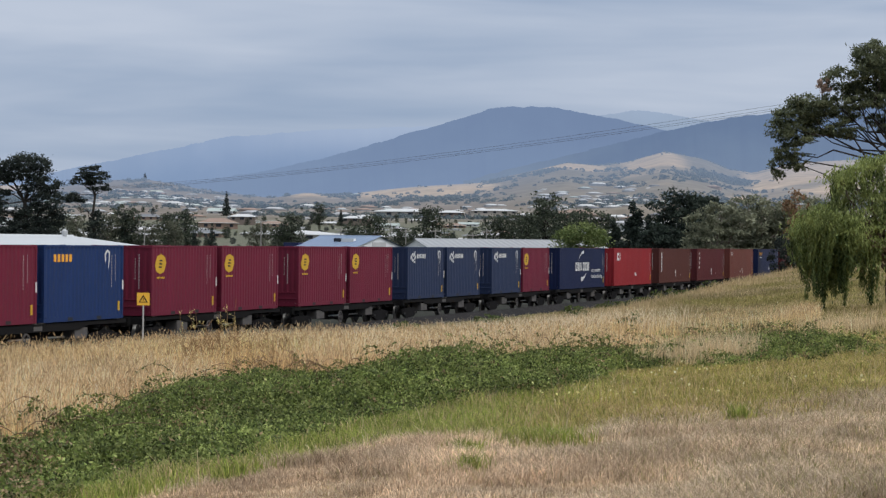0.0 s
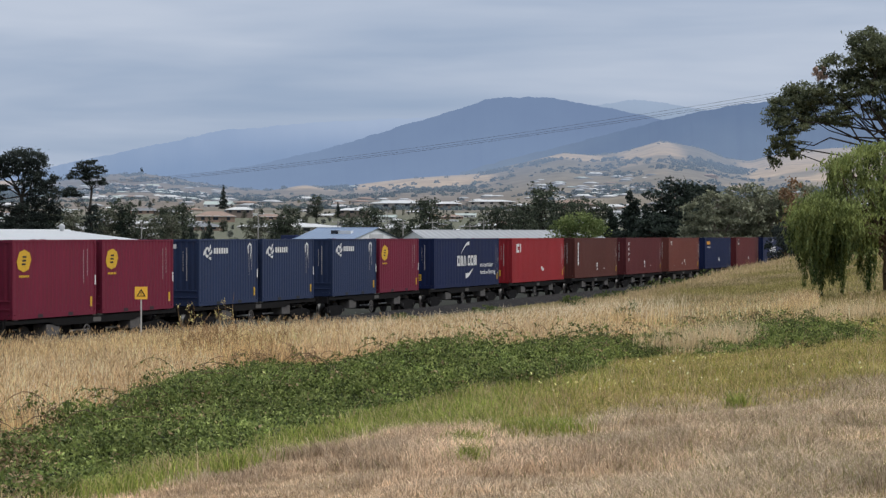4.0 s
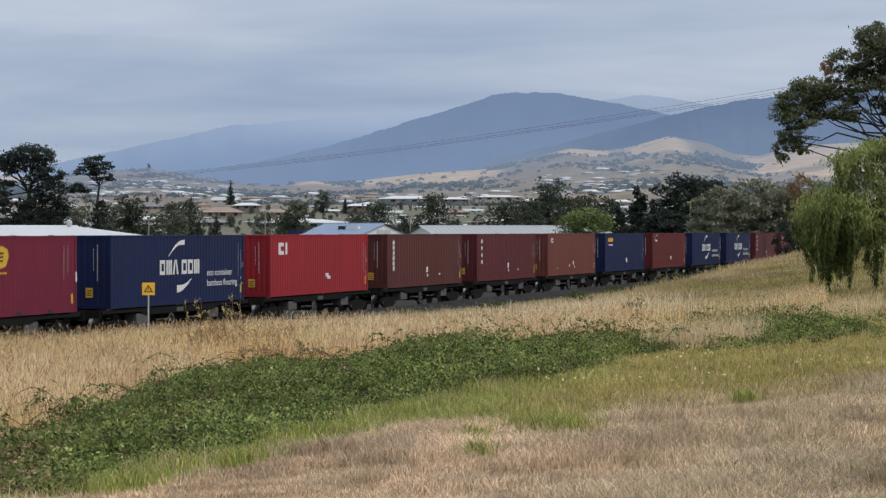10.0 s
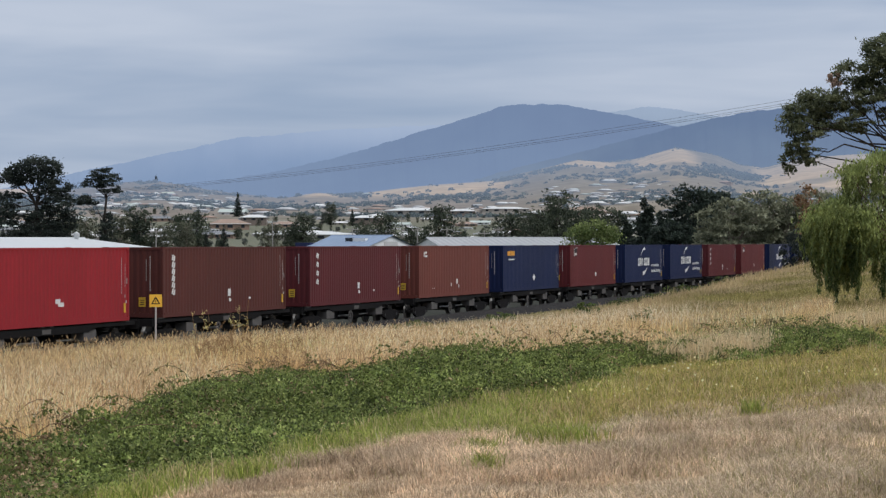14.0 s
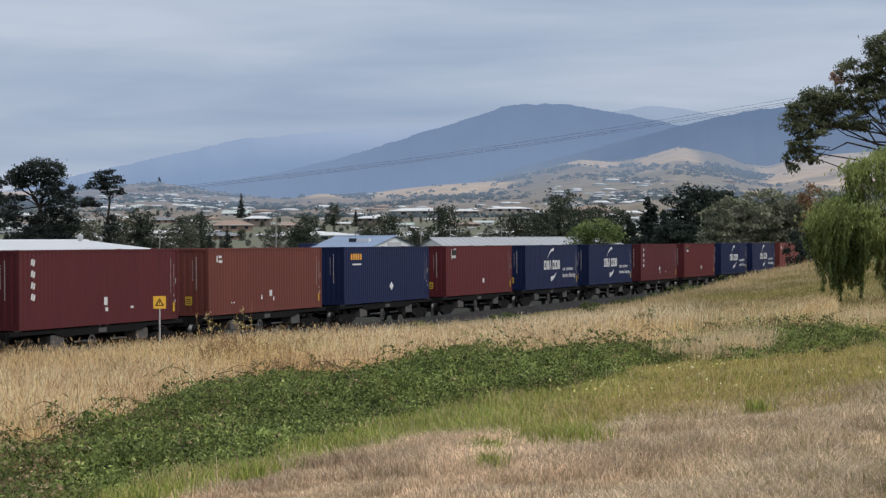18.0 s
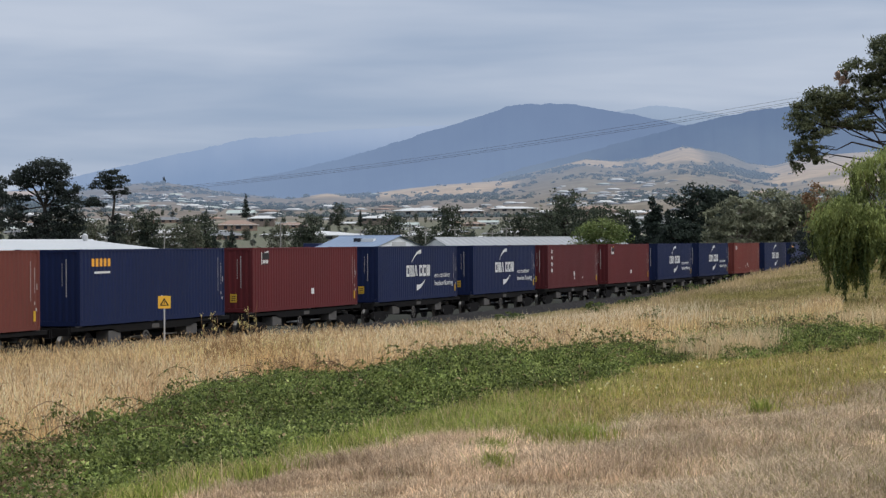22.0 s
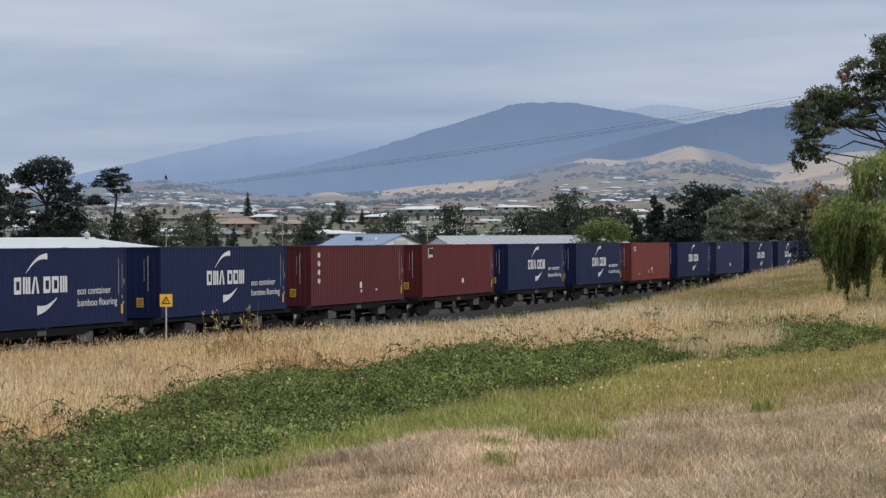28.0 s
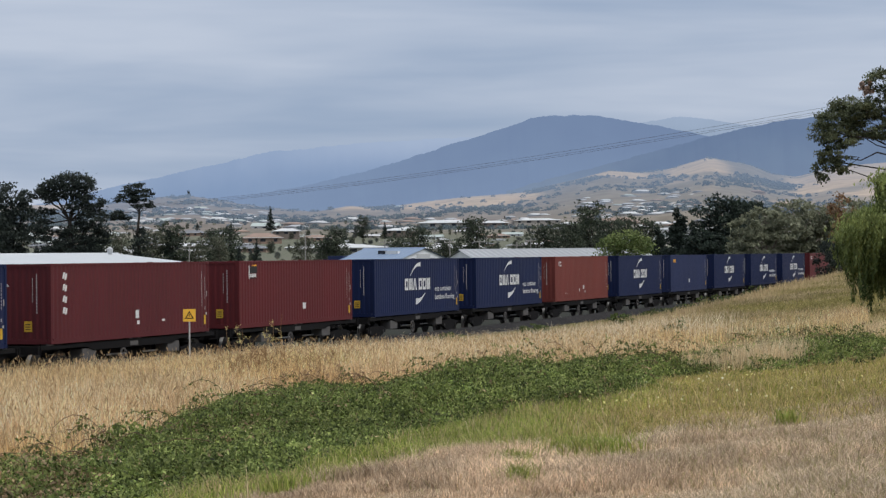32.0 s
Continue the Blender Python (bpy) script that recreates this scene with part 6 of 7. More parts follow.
            if not dead and j > 1:
                for _ in range(4):
                    leafP.append((px + rng.normal() * 0.04, py + rng.normal() * 0.04, pz + rng.normal() * 0.03))
                    leafT.append((0.075, 0.10, 0.025) if rng.random() < 0.6 else (0.13, 0.165, 0.04))
    part("canes", raw_mesh("canes", V, F, np.array(T), BLADE), BLADE, thicket)
    part("cane_leaves", leaf_cloud("cane_leaves", np.array(leafP), 0.025, np.array(leafT), 1.15, 0, rng), LEAF, thicket)


def weed_clump(name, bearing, dist, label, h, w, n, leaf, colours, seed, category="weed"):
    """A low leafy plant of a few stems."""
    rng = np.random.default_rng(seed)
    x, y = spot(bearing, dist)
    t = new(name)
    t.location = (x, y, lie(x, y) - 0.03)
    tagged(t, label, category)
    bm = bmesh.new()
    for i in range(7):
        a = rng.uniform(0, 6.28)
        limb(bm, (rng.normal() * 0.05, rng.normal() * 0.05, 0), (math.cos(a) * w * 0.6, math.sin(a) * w * 0.6, h * rng.uniform(0.6, 0.95)), 0.012, 0.005, rng, 0.15, 4, 3)
    part("stems", bm, BARK, t)
    P, up = in_blobs([(0, 0, h * 0.62, w * 0.7, w * 0.7, h * 0.38), (-w * 0.5, 0, h * 0.42, w * 0.5, w * 0.5, h * 0.34), (w * 0.5, 0, h * 0.4, w * 0.5, w * 0.5, h * 0.34)], n, rng, 0.4)
    # lit top and shaded underside painted into the leaf tint
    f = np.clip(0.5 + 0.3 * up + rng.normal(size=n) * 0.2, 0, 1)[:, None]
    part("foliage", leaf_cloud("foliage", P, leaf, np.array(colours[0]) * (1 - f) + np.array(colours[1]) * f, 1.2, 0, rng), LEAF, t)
    return t


STALK = surface("dry_stalk", (0.25, 0.165, 0.085, 1), 0.8, 0, 0.3, 6, 30)


def dock(name, bearing, dist, h, n, seed, label, tint, flower=None):
    """A tall dry weed: branching stalks with seed clusters or yellow heads."""
    rng = np.random.default_rng(seed)
    x, y = spot(bearing, dist)
    t = new(name)
    t.location = (x, y, lie(x, y) - 0.03)
    tagged(t, label, "weed")
    bm = bmesh.new()
    P = []
    for i in range(n):
        ox, oy = rng.normal(size=2) * 0.25
        hh = h * rng.uniform(0.7, 1.05)
        tip = limb(bm, (ox, oy, 0), (ox + rng.normal() * 0.12, oy + rng.normal() * 0.12, hh), 0.009, 0.004, rng, 0.08, 4, 4)
        for k in range(6):
            f = rng.uniform(0.55, 1.0)
            c = Vector((ox, oy, 0)).lerp(tip, f)
            e = c + Vector((rng.normal() * 0.10, rng.normal() * 0.10, 0.08 + 0.08 * rng.random()))
            cyl(bm, c, e, 0.004, 0.003, 4, False)
            P += [tuple(c.lerp(e, g) + Vector(rng.normal(size=3)) * 0.012) for g in np.linspace(0.3, 1.05, 7)]
    tagged(part("stalk_bunch", bm, STALK, t), kind="stuff")
    P = np.array(P)
    c = flower or tint
    heads = part("flower_heads" if flower else "seed_clusters", leaf_cloud("heads", P, 0.020 if flower else 0.018, mixed(rng, len(P), c), 1.0, 0, rng, BLADE), BLADE, t)
    tagged(heads, kind="stuff")


def tuft(bearing, dist, wide, seed):
    """One clump of greener, taller grass."""
    rng = np.random.default_rng(seed)
    x0, y0 = spot(bearing, dist)
    n = 240
    r = rng.random(n) ** 0.7 * np.where(rng.random(n) < 0.3, 1.6, 0.8)
    a = rng.uniform(0, 6.283, n)
    x, y = x0 + np.cos(a) * r * wide, y0 + np.sin(a) * r * wide * 1.6
    ob = blades("grass_tuft", x, y, 0.08 + 0.16 * rng.random(n), np.full(n, 0.011), mixed(rng, n, (0.24, 0.30, 0.065), (0.34, 0.37, 0.10), (0.40, 0.38, 0.14), (0.17, 0.22, 0.05)), rng, "clump of greener grass in the dry turf", 0.4)


for bb, dd, w, sd in ((0.55, 20.6, 0.16, 1), (0.85, 20.2, 0.12, 2), (0.75, 19.0, 0.14, 3), (2.3, 21.6, 0.22, 4), (2.9, 21.4, 0.32, 5), (3.2, 21.5, 0.24, 9), (2.0, 21.8, 0.2, 10), (-5.4, 20.0, 0.2, 6), (7.5, 24.0, 0.14, 7), (-8.4, 18.6, 0.3, 8)):
    tuft(bb, dd, w, 700 + sd)
for bb, dd, sd in ((6.75, 41, 1), (6.95, 42, 2), (7.15, 41.5, 3), (7.4, 43, 4), (5.9, 42, 5), (9.9, 52, 6), (10.4, 55, 7), (10.9, 54, 8), (9.4, 56, 9), (2.6, 47, 10), (3.2, 49, 11), (1.5, 48, 12), (4.0, 50, 13)):
    rng = np.random.default_rng(760 + sd)
    x0, y0 = spot(bb, dd)
    n = 420
    blades("straw_clump", x0 + rng.normal(size=n) * 0.35, y0 + rng.normal(size=n) * 0.35, 0.28 + 0.34 * rng.random(n), np.full(n, 0.010), mixed(rng, n, (0.72, 0.60, 0.40), (0.66, 0.52, 0.33), (0.55, 0.42, 0.25)), rng, "pale clump of tall dry grass", 0.2)
build_turf()
build_green()
build_straw()
build_bank_grass()
build_brambles()
GREENWEED = ((0.045, 0.070, 0.022), (0.115, 0.150, 0.050))
for bb, dd, h, w, sd in ((3.35, 116, 0.75, 0.75, 1), (5.65, 150, 1.0, 1.3, 2), (6.1, 158, 0.9, 1.2, 3), (6.75, 168, 1.4, 1.2, 4), (6.95, 172, 1.3, 1.0, 5), (5.2, 146, 0.6, 1.4, 6), (-1.35, 92, 0.55, 0.8, 7), (-1.0, 95, 0.6, 0.9, 8), (1.2, 108, 0.5, 1.0, 9), (4.4, 132, 0.5, 1.2, 10), (6.4, 164, 0.8, 1.3, 11)):
    weed_clump("green_weed", bb, dd, "clump of leafy green weeds beside the ballast", h, w, 700, 0.055, GREENWEED, 200 + sd)
weed_clump("bramble_sprig", 4.75, 60, "small dark bramble sprig in the grass", 0.7, 0.45, 500, 0.04, GREENWEED, 231, "bramble")
for bb, dd, h, n, sd in ((-6.3, 44, 1.0, 12, 1), (-5.9, 46, 1.05, 15, 2), (-5.6, 45, 0.95, 11, 3), (-4.2, 47, 0.8, 8, 4), (-10.2, 40, 0.7, 4, 5), (-3.5, 52, 0.8, 5, 6), (-8.6, 42, 0.7, 3, 7)):
    dock("dry_weed", bb, dd, h, n, 300 + sd, "tall brown seeded weed stalks in the dry grass", (0.33, 0.22, 0.12))
for bb, dd, h, w, sd in ((-7.1, 33.5, 0.5, 0.5, 21), (-6.8, 35, 0.55, 0.55, 22), (-7.5, 32.5, 0.4, 0.4, 23), (-5.7, 39, 0.45, 0.4, 24)):
    weed_clump("pale_green_weed", bb, dd, "clump of yellow-green weeds at the edge of the brambles", h, w, 380, 0.022, ((0.16, 0.18, 0.06), (0.34, 0.36, 0.14)), 200 + sd)
for bb, dd, h, n, sd in ((-4.75, 41.5, 0.5, 7, 11), (-4.3, 42, 0.55, 7, 12), (-3.8, 42, 0.45, 6, 13), (-9.9, 29.5, 0.42, 4, 15), (-10.5, 28.5, 0.4, 4, 16)):
    dock("dead_cane_tangle", bb, dd, h, n, 340 + sd, "tangle of dead brown canes at the thicket edge", (0.27, 0.19, 0.13))
for bb, dd, h, n, sd in ((-6.35, 66, 1.7, 2, 1), (-6.2, 67, 1.55, 2, 2), (-5.5, 66, 1.75, 2, 3), (-5.35, 67, 1.6, 2, 4)):
    dock("yellow_weed", bb, dd, h, n, 320 + sd, "tall weed with pale yellow flower heads", (0.3, 0.3, 0.12), (0.66, 0.60, 0.28))


# ---------------------------------------------------------------- the town
HOUSE_WALL = [surface("render_cream", (0.38, 0.355, 0.32, 1), 0.8, 0, 0.1, 0.5, 5), surface("brick_orange", (0.27, 0.195, 0.155, 1), 0.85, 0, 0.18, 0.8, 9), surface("board_white", (0.60, 0.61, 0.62, 1), 0.7, 0, 0.08, 0.5, 5), surface("brick_brown", (0.20, 0.165, 0.145, 1), 0.85, 0, 0.18, 0.8, 9)]
HOUSE_ROOF = [surface("roof_pale_grey", (0.50, 0.515, 0.53, 1), 0.5, 0, 0.08, 0.3, 5), surface("roof_grey", (0.30, 0.31, 0.33, 1), 0.6, 0, 0.12, 0.3, 5), surface("roof_tile_orange", (0.26, 0.195, 0.165, 1), 0.8, 0, 0.15, 0.6, 9), surface("roof_pale_green", (0.36, 0.415, 0.405, 1), 0.6, 0, 0.1, 0.3, 5), surface("roof_slate", (0.15, 0.16, 0.18, 1), 0.6, 0, 0.12, 0.3, 5)]


def house(w, d, eave, rise, wall, roof, gable, label):
    t = new("house")
    tagged(t, label, "house", "houses of the town")
    a, b = w / 2, d / 2
    part("wall", boxes((-a, a, -b, b, -2.5, eave)), wall, t)
    o = 0.55
    bm = bmesh.new()
    base = [bm.verts.new(p) for p in ((-a - o, -b - o, eave - 0.1), (a + o, -b - o, eave - 0.1), (a + o, b + o, eave - 0.1), (-a - o, b + o, eave - 0.1))]
    k = 0 if gable else min(b, a * 0.8)
    r = [bm.verts.new((-a - o + k, 0, eave + rise)), bm.verts.new((a + o - k, 0, eave + rise))]
    bm.faces.new((base[0], base[1], r[1], r[0]))
    bm.faces.new((base[2], base[3], r[0], r[1]))
    bm.faces.new((base[1], base[2], r[1]))
    bm.faces.new((base[3], base[0], r[0]))
    bm.faces.new(base[::-1])
    part("roof", bm, roof, t)
    part("fascia", boxes((-a - o, a + o, -b - o - 0.05, -b - o, eave - 0.3, eave - 0.08)), HOUSE_WALL[2], t)
    n = max(2, int(w / 4))
    for i in range(n):
        x = -a + (i + 0.5) * w / n
        pw = 0.9 if i % 2 else 0.6
        part("window", boxes((x - pw, x + pw, -b - 0.05, -b - 0.01, eave - 1.9, eave - 0.6)), GLASS, t, "dark glazed window")
    return t


HOUSES = [house(15, 9, 2.9, 1.7, HOUSE_WALL[0], HOUSE_ROOF[0], False, "single-storey cream house with pale grey roof"),
          house(13, 9, 2.8, 2.0, HOUSE_WALL[1], HOUSE_ROOF[2], False, "orange brick house with tiled roof"),
          house(17, 10, 3.0, 1.5, HOUSE_WALL[2], HOUSE_ROOF[1], False, "long white house with grey roof"),
          house(12, 8, 5.2, 1.5, HOUSE_WALL[3], HOUSE_ROOF[0], False, "two-storey brown brick house with pale roof"),
          house(14, 8, 2.8, 2.2, HOUSE_WALL[2], HOUSE_ROOF[3], True, "white house with pale green gabled roof"),
          house(16, 9, 2.8, 1.8, HOUSE_WALL[1], HOUSE_ROOF[4], False, "brick house with dark slate roof"),
          house(20, 12, 2.6, 1.3, HOUSE_WALL[0], HOUSE_ROOF[0], False, "large pale house with low light roof"),
          house(12, 8, 2.8, 1.8, HOUSE_WALL[0], HOUSE_ROOF[4], True, "cream house with dark gabled roof")]


# houses that stand out: kind, bearing, distance and width
PLAIN_HOUSES = ((0, -9.58, 1165, 13), (2, -9.21, 1330, 9), (2, -8.53, 1310, 16), (0, -8.29, 1355, 12), (2, -7.78, 1395, 15), (5, -7.47, 1255, 16), (0, -7.15, 1400, 12), (4, -5.61, 1390, 16), (5, -6.09, 875, 17), (1, -5.72, 1070, 18),
                (3, -5.08, 1145, 13), (1, -4.34, 1100, 10), (0, -4.87, 925, 10), (0, -4.13, 1365, 11), (2, -3.81, 1265, 9))
MIDDLE_HOUSES = ((2, -3.41, 1280, 18), (0, -2.93, 1160, 13), (2, -2.69, 1260, 10), (2, -3.51, 1025, 10), (3, -2.22, 1170, 14), (0, -2.0, 1270, 11), (6, -1.0, 1395, 34), (0, 0.11, 1400, 14), (3, 0.17, 1375, 15), (2, 0.28, 1075, 12),
                 (6, 1.28, 1400, 17), (2, 1.33, 1380, 15), (2, 1.28, 1220, 17), (0, -0.68, 1265, 10), (4, 0.65, 1190, 9), (1, 3.34, 1385, 18), (2, 3.37, 1215, 11))
HILL_HOUSES = ((2, 2.89, 1685, 12), (2, 3.21, 1580, 10), (0, 4.0, 1625, 11), (2, 3.68, 1645, 9), (0, 3.95, 1530, 10), (2, 4.48, 1530, 8), (0, 4.74, 1620, 8), (2, 4.53, 1880, 8), (0, 5.22, 1680, 8), (2, -8.16, 1865, 9), (2, -7.95, 1885, 9),
               (2, -7.68, 1905, 9), (2, -7.42, 1775, 8), (0, -7.15, 1600, 9), (2, -6.83, 1690, 8), (4, -7.26, 1825, 8))
HOUSE_WIDTH = (15, 13, 17, 12, 14, 16, 20, 12)


def settle():
    rng = np.random.default_rng(400)
    used = [False] * len(HOUSES)

    V, F, T = [], [], []
    walls = ((0.36, 0.33, 0.29), (0.46, 0.46, 0.46), (0.30, 0.23, 0.18))
    roofs = ((0.58, 0.59, 0.60), (0.42, 0.43, 0.45), (0.40, 0.45, 0.44), (0.30, 0.22, 0.18), (0.19, 0.20, 0.22))

    def far_build(b, d, s, turn):
        """A small walled and hip-roofed house, joined with the others on the slope."""
        x, y = spot(b, d)
        m = pose(x, y, lie(x, y) - 0.2, 0, 0, turn - b)
        a, e, h = 7.0 * s, 4.6 * s, 2.3 * s
        i = len(V)
        for z in (-2.0, h):
            V.extend(tuple(m @ Vector((px, py, z))) for px, py in ((-a, -e), (a, -e), (a, e), (-a, e)))
        o = 0.45
        V.extend(tuple(m @ Vector((px, py, h - 0.05))) for px, py in ((-a - o, -e - o), (a + o, -e - o), (a + o, e + o), (-a - o, e + o)))
        V.extend(tuple(m @ Vector((px, 0, h + 1.5 * s))) for px in (-a + e * 0.8, a - e * 0.8))
        for k in range(4):
            n = (k + 1) % 4
            F.extend(((i + k, i + n, i + 4 + n), (i + k, i + 4 + n, i + 4 + k)))
        p, q, r = i + 8, i + 12, i + 13
        F.extend(((p, p + 1, r), (p, r, q), (p + 2, p + 3, q), (p + 2, q, r), (p + 1, p + 2, r), (p + 3, p, q), (p, p + 2, p + 1), (p, p + 3, p + 2)))
        T.extend([walls[int(rng.choice(3, p=(0.4, 0.45, 0.15)))]] * 8 + [roofs[int(rng.choice(5, p=(0.36, 0.24, 0.12, 0.12, 0.16)))]] * 6)

    def build(k, b, d, s, turn):
        x, y = spot(b, d)
        m = pose(x, y, lie(x, y) - 0.2, 0, 0, turn - b) @ Matrix.Diagonal((s, s, s * 0.78, 1))
        if used[k]:
            copy_thing(HOUSES[k], m)
        else:
            HOUSES[k].matrix_basis = m
            used[k] = True

    marked = PLAIN_HOUSES + MIDDLE_HOUSES + HILL_HOUSES
    for k, b, d, w in marked:
        build(k, b, d, w / HOUSE_WIDTH[k], rng.normal() * 9)
    rows = [(760, 1.7), (820, 1.4), (880, 1.2), (935, 0.95), (990, 0.85), (1045, 0.75), (1100, 0.72), (1155, 0.70), (1210, 0.68), (1265, 0.68), (1320, 0.7), (1380, 0.8), (1460, 1.0), (1560, 1.1), (1680, 1.2), (1820, 1.4)]
    for d0, gap in rows:
        b = -14 + rng.random() * gap
        while b < 14:
            d = d0 * (1 + rng.uniform(-0.04, 0.04))
            skip = (d0 > 1400 and not (-9 < b < -5 or 2.6 < b < 6.2 or rng.random() < 0.1)) or (d0 > 1700 and b > 0) or (d0 < 900 and b > 5.0)
            skip = skip or any(abs(b - mb) < 0.012 * w + 0.2 and -150 < d - md < 45 for k, mb, md, w in marked)
            if not skip:
                k = int(rng.choice(len(HOUSES), p=(0.23, 0.05, 0.31, 0.0, 0.12, 0.12, 0.11, 0.06)))
                turn = rng.choice((-28, -12, 8, 24, 80)) + rng.normal() * 6
                if d0 < 1190:
                    build(k, b, d, rng.uniform(0.6, 0.92), turn)
                else:
                    far_build(b, d, rng.uniform(0.6, 1.0), turn)
            b += gap * rng.uniform(0.6, 1.5)
    # small roofs up the two built slopes
    for b0, b1, d0, d1, count in ((-9.2, -5.4, 1450, 1900, 90), (2.3, 5.4, 1430, 1720, 60), (-3.0, 2.2, 1420, 1520, 24)):
        for _ in range(count):
            far_build(rng.uniform(b0, b1), rng.uniform(d0, d1), rng.uniform(0.4, 0.75), rng.normal() * 25)
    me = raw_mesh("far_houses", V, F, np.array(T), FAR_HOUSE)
    # walls and roofs glow with the same painted haze
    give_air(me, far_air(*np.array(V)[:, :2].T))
    tagged(part("far_houses", me, FAR_HOUSE, hills), "pale and grey roofed houses on the far slopes", kind="stuff")


settle()


YARD = ((0.036, 0.046, 0.036), (0.082, 0.098, 0.066))


def town_tree(kind, seed):
    """One of a few grown shapes, about 8 m tall, at the origin."""
    if kind == "round":
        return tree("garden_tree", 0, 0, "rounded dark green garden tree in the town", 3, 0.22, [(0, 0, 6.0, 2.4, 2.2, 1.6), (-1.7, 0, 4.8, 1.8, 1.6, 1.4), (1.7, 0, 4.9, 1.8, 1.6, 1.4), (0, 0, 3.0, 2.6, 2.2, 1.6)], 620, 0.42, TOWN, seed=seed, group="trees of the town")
    if kind == "gum":
        return tree("garden_gum", 0, 0, "grey-green gum tree among the houses", 4, 0.22, [(0, 0, 7.2, 1.9, 1.7, 1.1), (-1.6, 0, 5.8, 1.5, 1.4, 1.0), (1.6, 0, 6.0, 1.5, 1.4, 1.0), (0.4, 0, 4.2, 1.8, 1.5, 1.1), (-0.6, 0, 2.4, 1.9, 1.6, 1.4)], 560, 0.38, OLIVE, GUM_BARK, seed=seed, group="trees of the town")
    if kind == "column":
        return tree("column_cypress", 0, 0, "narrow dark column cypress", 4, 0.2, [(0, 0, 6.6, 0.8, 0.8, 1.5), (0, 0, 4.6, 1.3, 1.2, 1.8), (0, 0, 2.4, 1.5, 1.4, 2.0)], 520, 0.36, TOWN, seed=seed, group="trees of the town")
    if kind == "pale":
        return tree("pale_shrub", 0, 0, "pale olive garden shrub", 2, 0.15, [(0, 0, 3.6, 2.0, 1.8, 1.3), (-1.5, 0, 2.6, 1.6, 1.4, 1.3), (1.5, 0, 2.4, 1.7, 1.4, 1.4)], 480, 0.36, GREYGUM, seed=seed, group="trees of the town", category="shrub")
    if kind == "dark":
        return tree("dark_yard_tree", 0, 0, "dense dark green tree behind the sheds", 3, 0.25, [(0.2, 0, 7.2, 1.5, 1.4, 0.8), (-1.0, 0, 6.2, 1.5, 1.4, 1.0), (1.3, 0, 5.8, 1.5, 1.4, 1.0), (-0.3, 0, 4.6, 2.2, 1.9, 1.1), (-1.5, 0, 3.2, 1.6, 1.6, 1.2), (1.4, 0, 3.0, 1.9, 1.7, 1.2), (0, 0, 1.5, 2.4, 2.0, 1.2)], 3200, 0.17, YARD, DARK_BARK, seed=seed, group="trees of the town", shell=0.4, spread=0.22)
    if kind == "spire":
        return tree("dark_yard_cypress", 0, 0, "narrow dark green cypress behind the sheds", 4, 0.2, [(0, 0, 7.3 - i * 0.8, 0.35 + 0.14 * i, 0.35 + 0.14 * i, 0.75) for i in range(9)], 2400, 0.16, CONIFER, DARK_BARK, seed=seed, group="trees of the town", shell=0.4, spread=0.22)
    if kind == "sage":
        return tree("sage_tree", 0, 0, "olive green bushy tree behind the sheds", 3, 0.2, [(0, 0, 6.8, 1.8, 1.6, 1.0), (-1.5, 0, 5.6, 1.4, 1.4, 1.0), (1.5, 0, 5.4, 1.5, 1.4, 1.1), (0.4, 0, 4.0, 2.2, 1.8, 1.1), (-1.2, 0, 2.4, 2.0, 1.7, 1.3), (1.4, 0, 2.2, 2.0, 1.7, 1.3)], 3000, 0.17, OLIVE, GUM_BARK, seed=seed, group="trees of the town", shell=0.4, spread=0.22)
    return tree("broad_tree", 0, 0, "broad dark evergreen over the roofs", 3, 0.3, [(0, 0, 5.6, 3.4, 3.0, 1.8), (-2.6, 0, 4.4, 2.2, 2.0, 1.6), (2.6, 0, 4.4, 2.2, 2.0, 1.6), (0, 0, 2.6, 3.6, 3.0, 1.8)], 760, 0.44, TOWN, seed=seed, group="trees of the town")


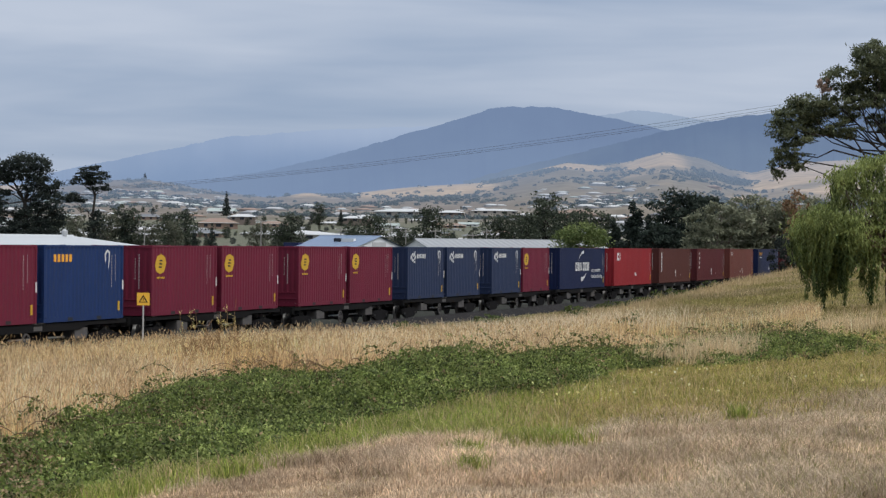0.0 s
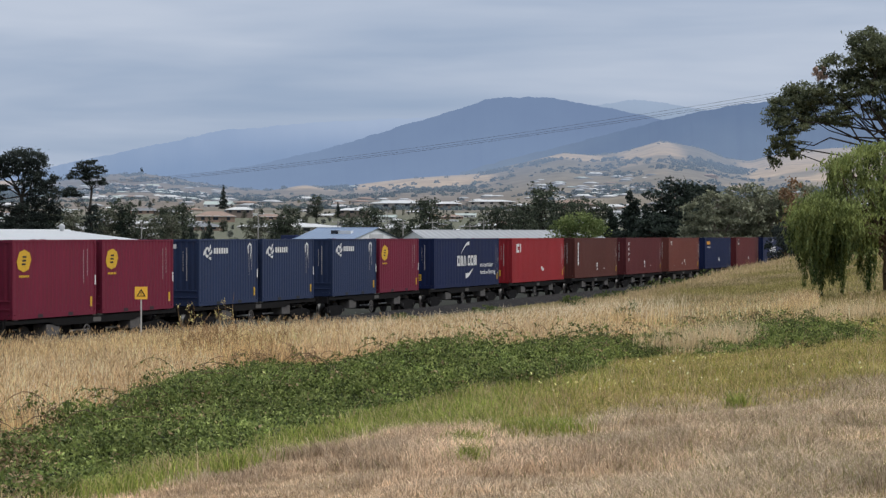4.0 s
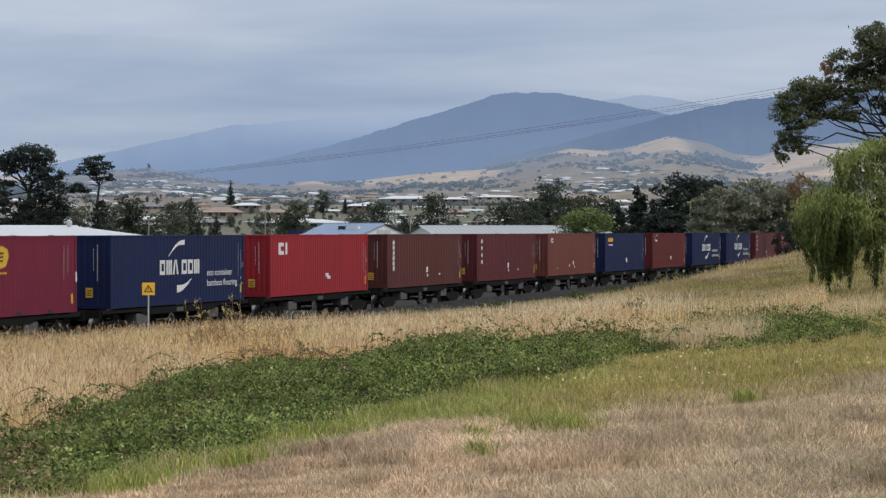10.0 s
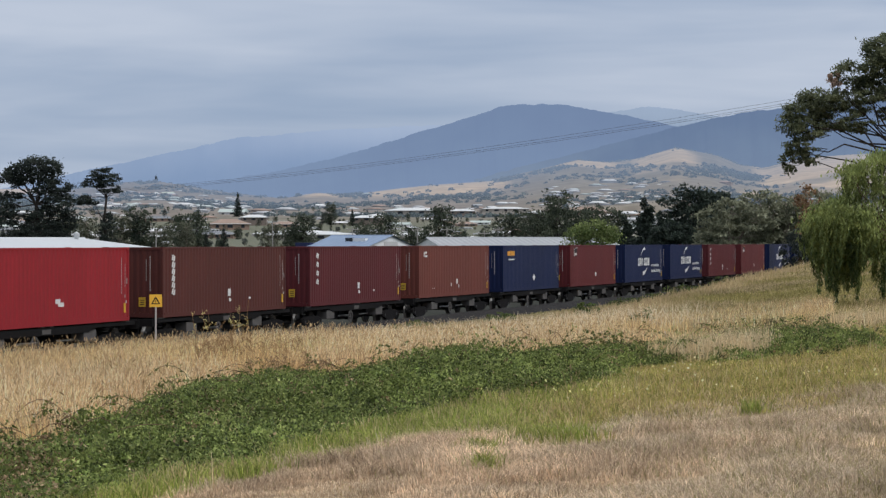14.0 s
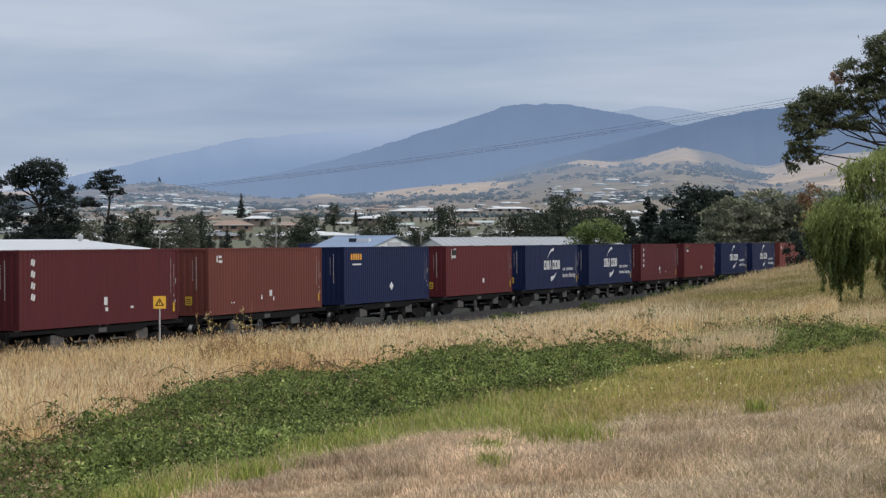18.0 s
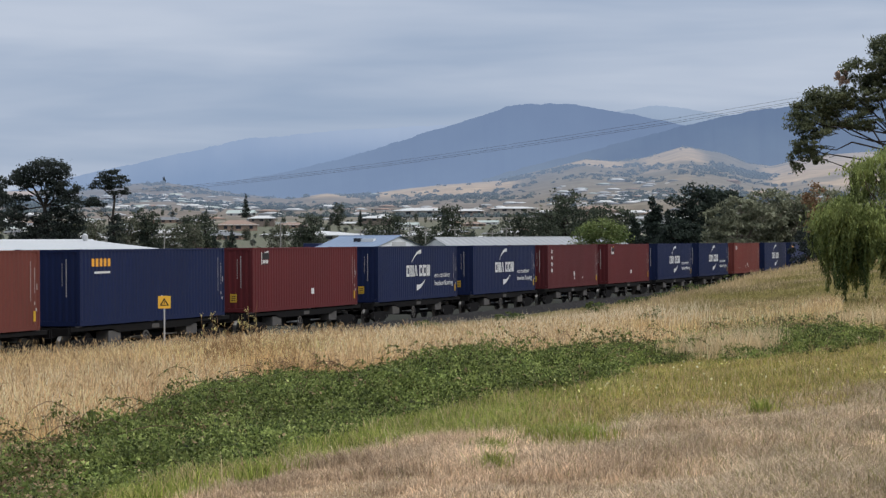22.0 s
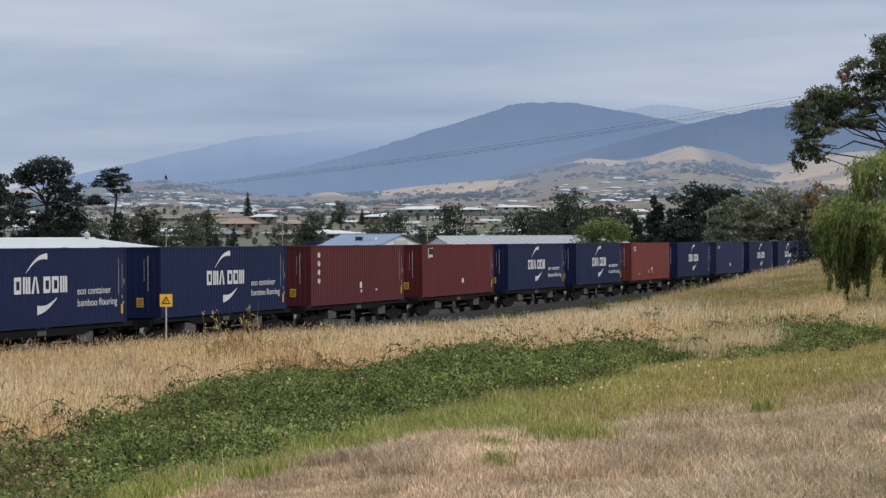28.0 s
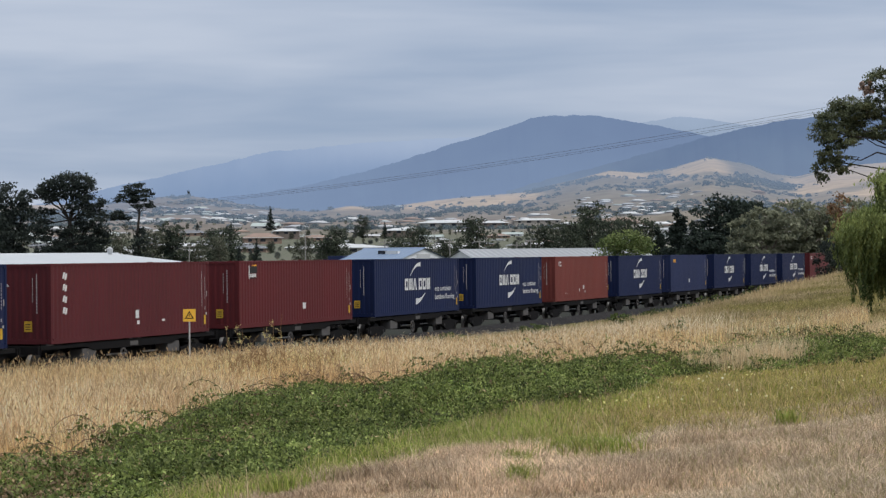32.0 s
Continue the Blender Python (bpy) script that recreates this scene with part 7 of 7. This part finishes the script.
def plant_town():
    rng = np.random.default_rng(500)
    protos = {k: [town_tree(k, sd), town_tree(k, sd + 7)] for k, sd in (("round", 501), ("gum", 511), ("column", 521), ("pale", 531), ("broad", 541), ("dark", 551), ("spire", 561), ("sage", 571))}
    fresh = {(k, i): True for k in protos for i in (0, 1)}

    def put(kind, b, d, s):
        i = int(rng.integers(0, 2))
        x, y = spot(b, d)
        m = pose(x, y, lie(x, y) - 0.1, 0, 0, rng.uniform(0, 360)) @ Matrix.Scale(s, 4)
        if fresh[kind, i]:
            protos[kind][i].matrix_basis = m
            fresh[kind, i] = False
        else:
            copy_thing(protos[kind][i], m)

    # trees that stand out over the roofs
    for kind, b, d, s in (("dark", -3.15, 1150, 1.5), ("spire", -2.6, 1140, 1.1), ("dark", -1.79, 470, 1.5), ("dark", -0.36, 470, 1.34), ("dark", -1.1, 480, 0.85), ("dark", 1.34, 470, 1.15), ("dark", 1.87, 470, 1.18), ("sage", 2.34, 480, 1.5), ("spire", 2.85, 480, 1.55), ("dark", 2.62, 470, 1.45),
                          ("dark", -2.2, 470, 0.66), ("sage", -2.69, 480, 0.6), ("dark", -4.12, 480, 0.85), ("dark", 0.81, 480, 0.75), ("sage", 0.3, 470, 0.6), ("sage", 1.6, 520, 1.1), ("dark", 3.5, 480, 1.2), ("dark", 4.0, 470, 1.25), ("dark", 0.0, 450, 0.7), ("dark", 2.1, 450, 1.2), ("dark", 3.1, 450, 1.25), ("spire", 4.35, 460, 1.2)):
        put(kind, b, d, s * (0.88 if d < 600 else 1.0))
    for kind, b, d, s in (("spire", -8.05, 470, 1.22), ("dark", -8.0, 472, 1.0), ("sage", -8.5, 470, 0.97), ("sage", -7.36, 470, 0.8), ("sage", -6.8, 480, 0.85), ("gum", -7.75, 470, 0.7), ("spire", -6.3, 470, 0.76), ("spire", -5.85, 470, 0.74), ("dark", -6.95, 500, 1.0), ("dark", -3.85, 480, 1.0), ("sage", -9.3, 470, 0.95),
                          ("sage", -9.75, 460, 0.9), ("spire", -5.5, 1330, 1.4), ("column", -7.55, 2250, 1.3), ("dark", -6.5, 520, 1.05), ("sage", -5.2, 500, 0.85), ("sage", -4.6, 500, 0.8), ("dark", -10.2, 450, 1.0), ("sage", -11.2, 450, 1.1), ("dark", -12.2, 450, 1.1)):
        put(kind, b, d, s)
    names = ("round", "gum", "column", "pale", "broad")
    for d0, count in ((500, 7), (570, 9), (640, 14), (710, 24), (780, 44), (850, 56), (920, 60), (990, 64), (1060, 64), (1130, 56), (1200, 56), (1270, 54), (1340, 48), (1430, 40)):
        for _ in range(count):
            b = rng.uniform(-14, 14)
            if b > 6.5 and rng.random() < 0.6:
                continue
            kind = names[int(rng.choice(5, p=(0.28, 0.26, 0.08, 0.2, 0.18)))] if d0 > 660 else ("dark", "sage", "gum", "round")[int(rng.choice(4, p=(0.4, 0.3, 0.2, 0.1)))]
            put(kind, b, d0 * rng.uniform(0.95, 1.05), rng.uniform(0.35, 0.72))
    # hedges and scrub on the flat behind the sheds
    for _ in range(90):
        put(("pale", "sage", "dark", "gum")[int(rng.integers(0, 4))], rng.uniform(-13, 4.5), rng.uniform(440, 760), rng.uniform(0.16, 0.42))
    # garden planting in front of the larger houses
    for k, b, d, w in PLAIN_HOUSES + MIDDLE_HOUSES:
        for _ in range(3):
            put(("round", "gum", "pale", "dark")[int(rng.integers(0, 4))], b + rng.uniform(-0.6, 0.6), d - rng.uniform(8, 30), rng.uniform(0.25, 0.5))


plant_town()


def far_woods():
    """Scrub and tree belts on the hills, too far to tell apart."""
    rng = np.random.default_rng(600)
    n = 34000
    x, y, d, b = scatter(n, rng, -14, 14, 1330, 2330, 0.4)
    belt = (1 - golden(x, y)) * step(0.44, 0.56, rough3(x, y, 75, 67)) * (1 - 0.5 * step(1950, 2150, d)) * (0.35 + 0.65 * step(0.42, 0.55, rough3(x, y, 300, 68))) * (0.45 + 0.55 * step(-5.0, -3.0, b)) + 0.004
    keep = rng.random(n) < belt
    x, y = x[keep], y[keep]
    n = len(x)
    z = height(x, y)
    size = rng.uniform(0.9, 2.7, n) * (1 - 0.3 * step(1900, 2250, np.hypot(x, y)))
    m = 44
    c = rng.normal(size=(n, m, 3))
    c /= np.linalg.norm(c, axis=2)[:, :, None]
    c *= rng.uniform(0.6, 1.0, (n, m, 1))
    P = np.stack([x, y, z + size * 0.6], 1)[:, None, :] + c * (size[:, None, None] * np.array([1.1, 1.1, 0.75]))
    base = mixed(rng, n, (0.075, 0.088, 0.060), (0.100, 0.110, 0.075), (0.052, 0.066, 0.048), spread=0.12)
    T = np.repeat(base, m, axis=0) * (1 + rng.normal(size=(n * m, 1)) * 0.12)
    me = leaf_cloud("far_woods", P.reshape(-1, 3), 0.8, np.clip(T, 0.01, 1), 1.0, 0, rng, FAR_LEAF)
    # painted haze glow in the leaves, a little stronger than on the slope
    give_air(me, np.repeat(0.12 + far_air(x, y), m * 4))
    tagged(part("far_woods", me, FAR_LEAF, hills), "grey-green scrub and tree belts on the dry hills", kind="stuff")


far_woods()


POLE = surface("weathered_pole", (0.27, 0.26, 0.25, 1), 0.85, 0, 0.2, 1.0, 12, 0.004, 0, None, (1, 1, 0.2))


def utility_pole(b, d, h, label="grey timber power pole with crossarm"):
    x, y = spot(b, d)
    t = new("utility_pole")
    t.matrix_basis = pose(x, y, lie(x, y) - 0.3, 0, 0, 20)
    tagged(t, label, "pole", "power poles")
    bm = bmesh.new()
    cyl(bm, (0, 0, 0), (0, 0, h), 0.13, 0.09, 8)
    part("shaft", bm, POLE, t)
    part("crossarm", boxes((-1.1, 1.1, -0.06, 0.06, h - 0.6, h - 0.45)), POLE, t)
    for x in (-1.0, 0.0, 1.0):
        bm = bmesh.new()
        cyl(bm, (x, 0, h - 0.45), (x, 0, h - 0.25), 0.05, 0.05, 6)
        part("insulator", bm, WALL_PALE, t)


for b, d, h in ((-4.62, 420, 9.5), (-2.6, 400, 8.2), (-0.95, 420, 8.0), (-0.2, 430, 8.0), (0.75, 400, 7.5), (1.1, 450, 8.0), (-7.55, 400, 7.8), (-1.35, 520, 10.0)):
    utility_pole(b, d, h)


# ---------------------------------------------------------------- movement
# seconds and metres that the train has come along the line
TRAVEL = ((0, 0.0), (3, 19.1), (6, 38.3), (9, 57.6), (13, 83.85), (17, 110.1), (19, 123.2), (23, 149.3), (28, 181.6), (32, 206.65))


def motions():
    for ob, s, u, z in WAGONS:
        walk(ob, [(t, Matrix.Translation(on_track(s - m, u, z)) @ pose(0, 0, 0, 0, 0, TRACK_TURN)) for t, m in TRAVEL])
    # wheels roll by the way that the train has come
    times = [i / 15 for i in range(481)]
    gone = np.interp(times, [t for t, m in TRAVEL], [m for t, m in TRAVEL])
    for ob, s, u, z in WAGONS:
        for bogie in ob.children:
            for w in bogie.children:
                if w.name.startswith("wheelset"):
                    walk(w, [(t, pose(*w.location, 0, -math.degrees(m / 0.415), 0)) for t, m in zip(times, gone)])


motions()
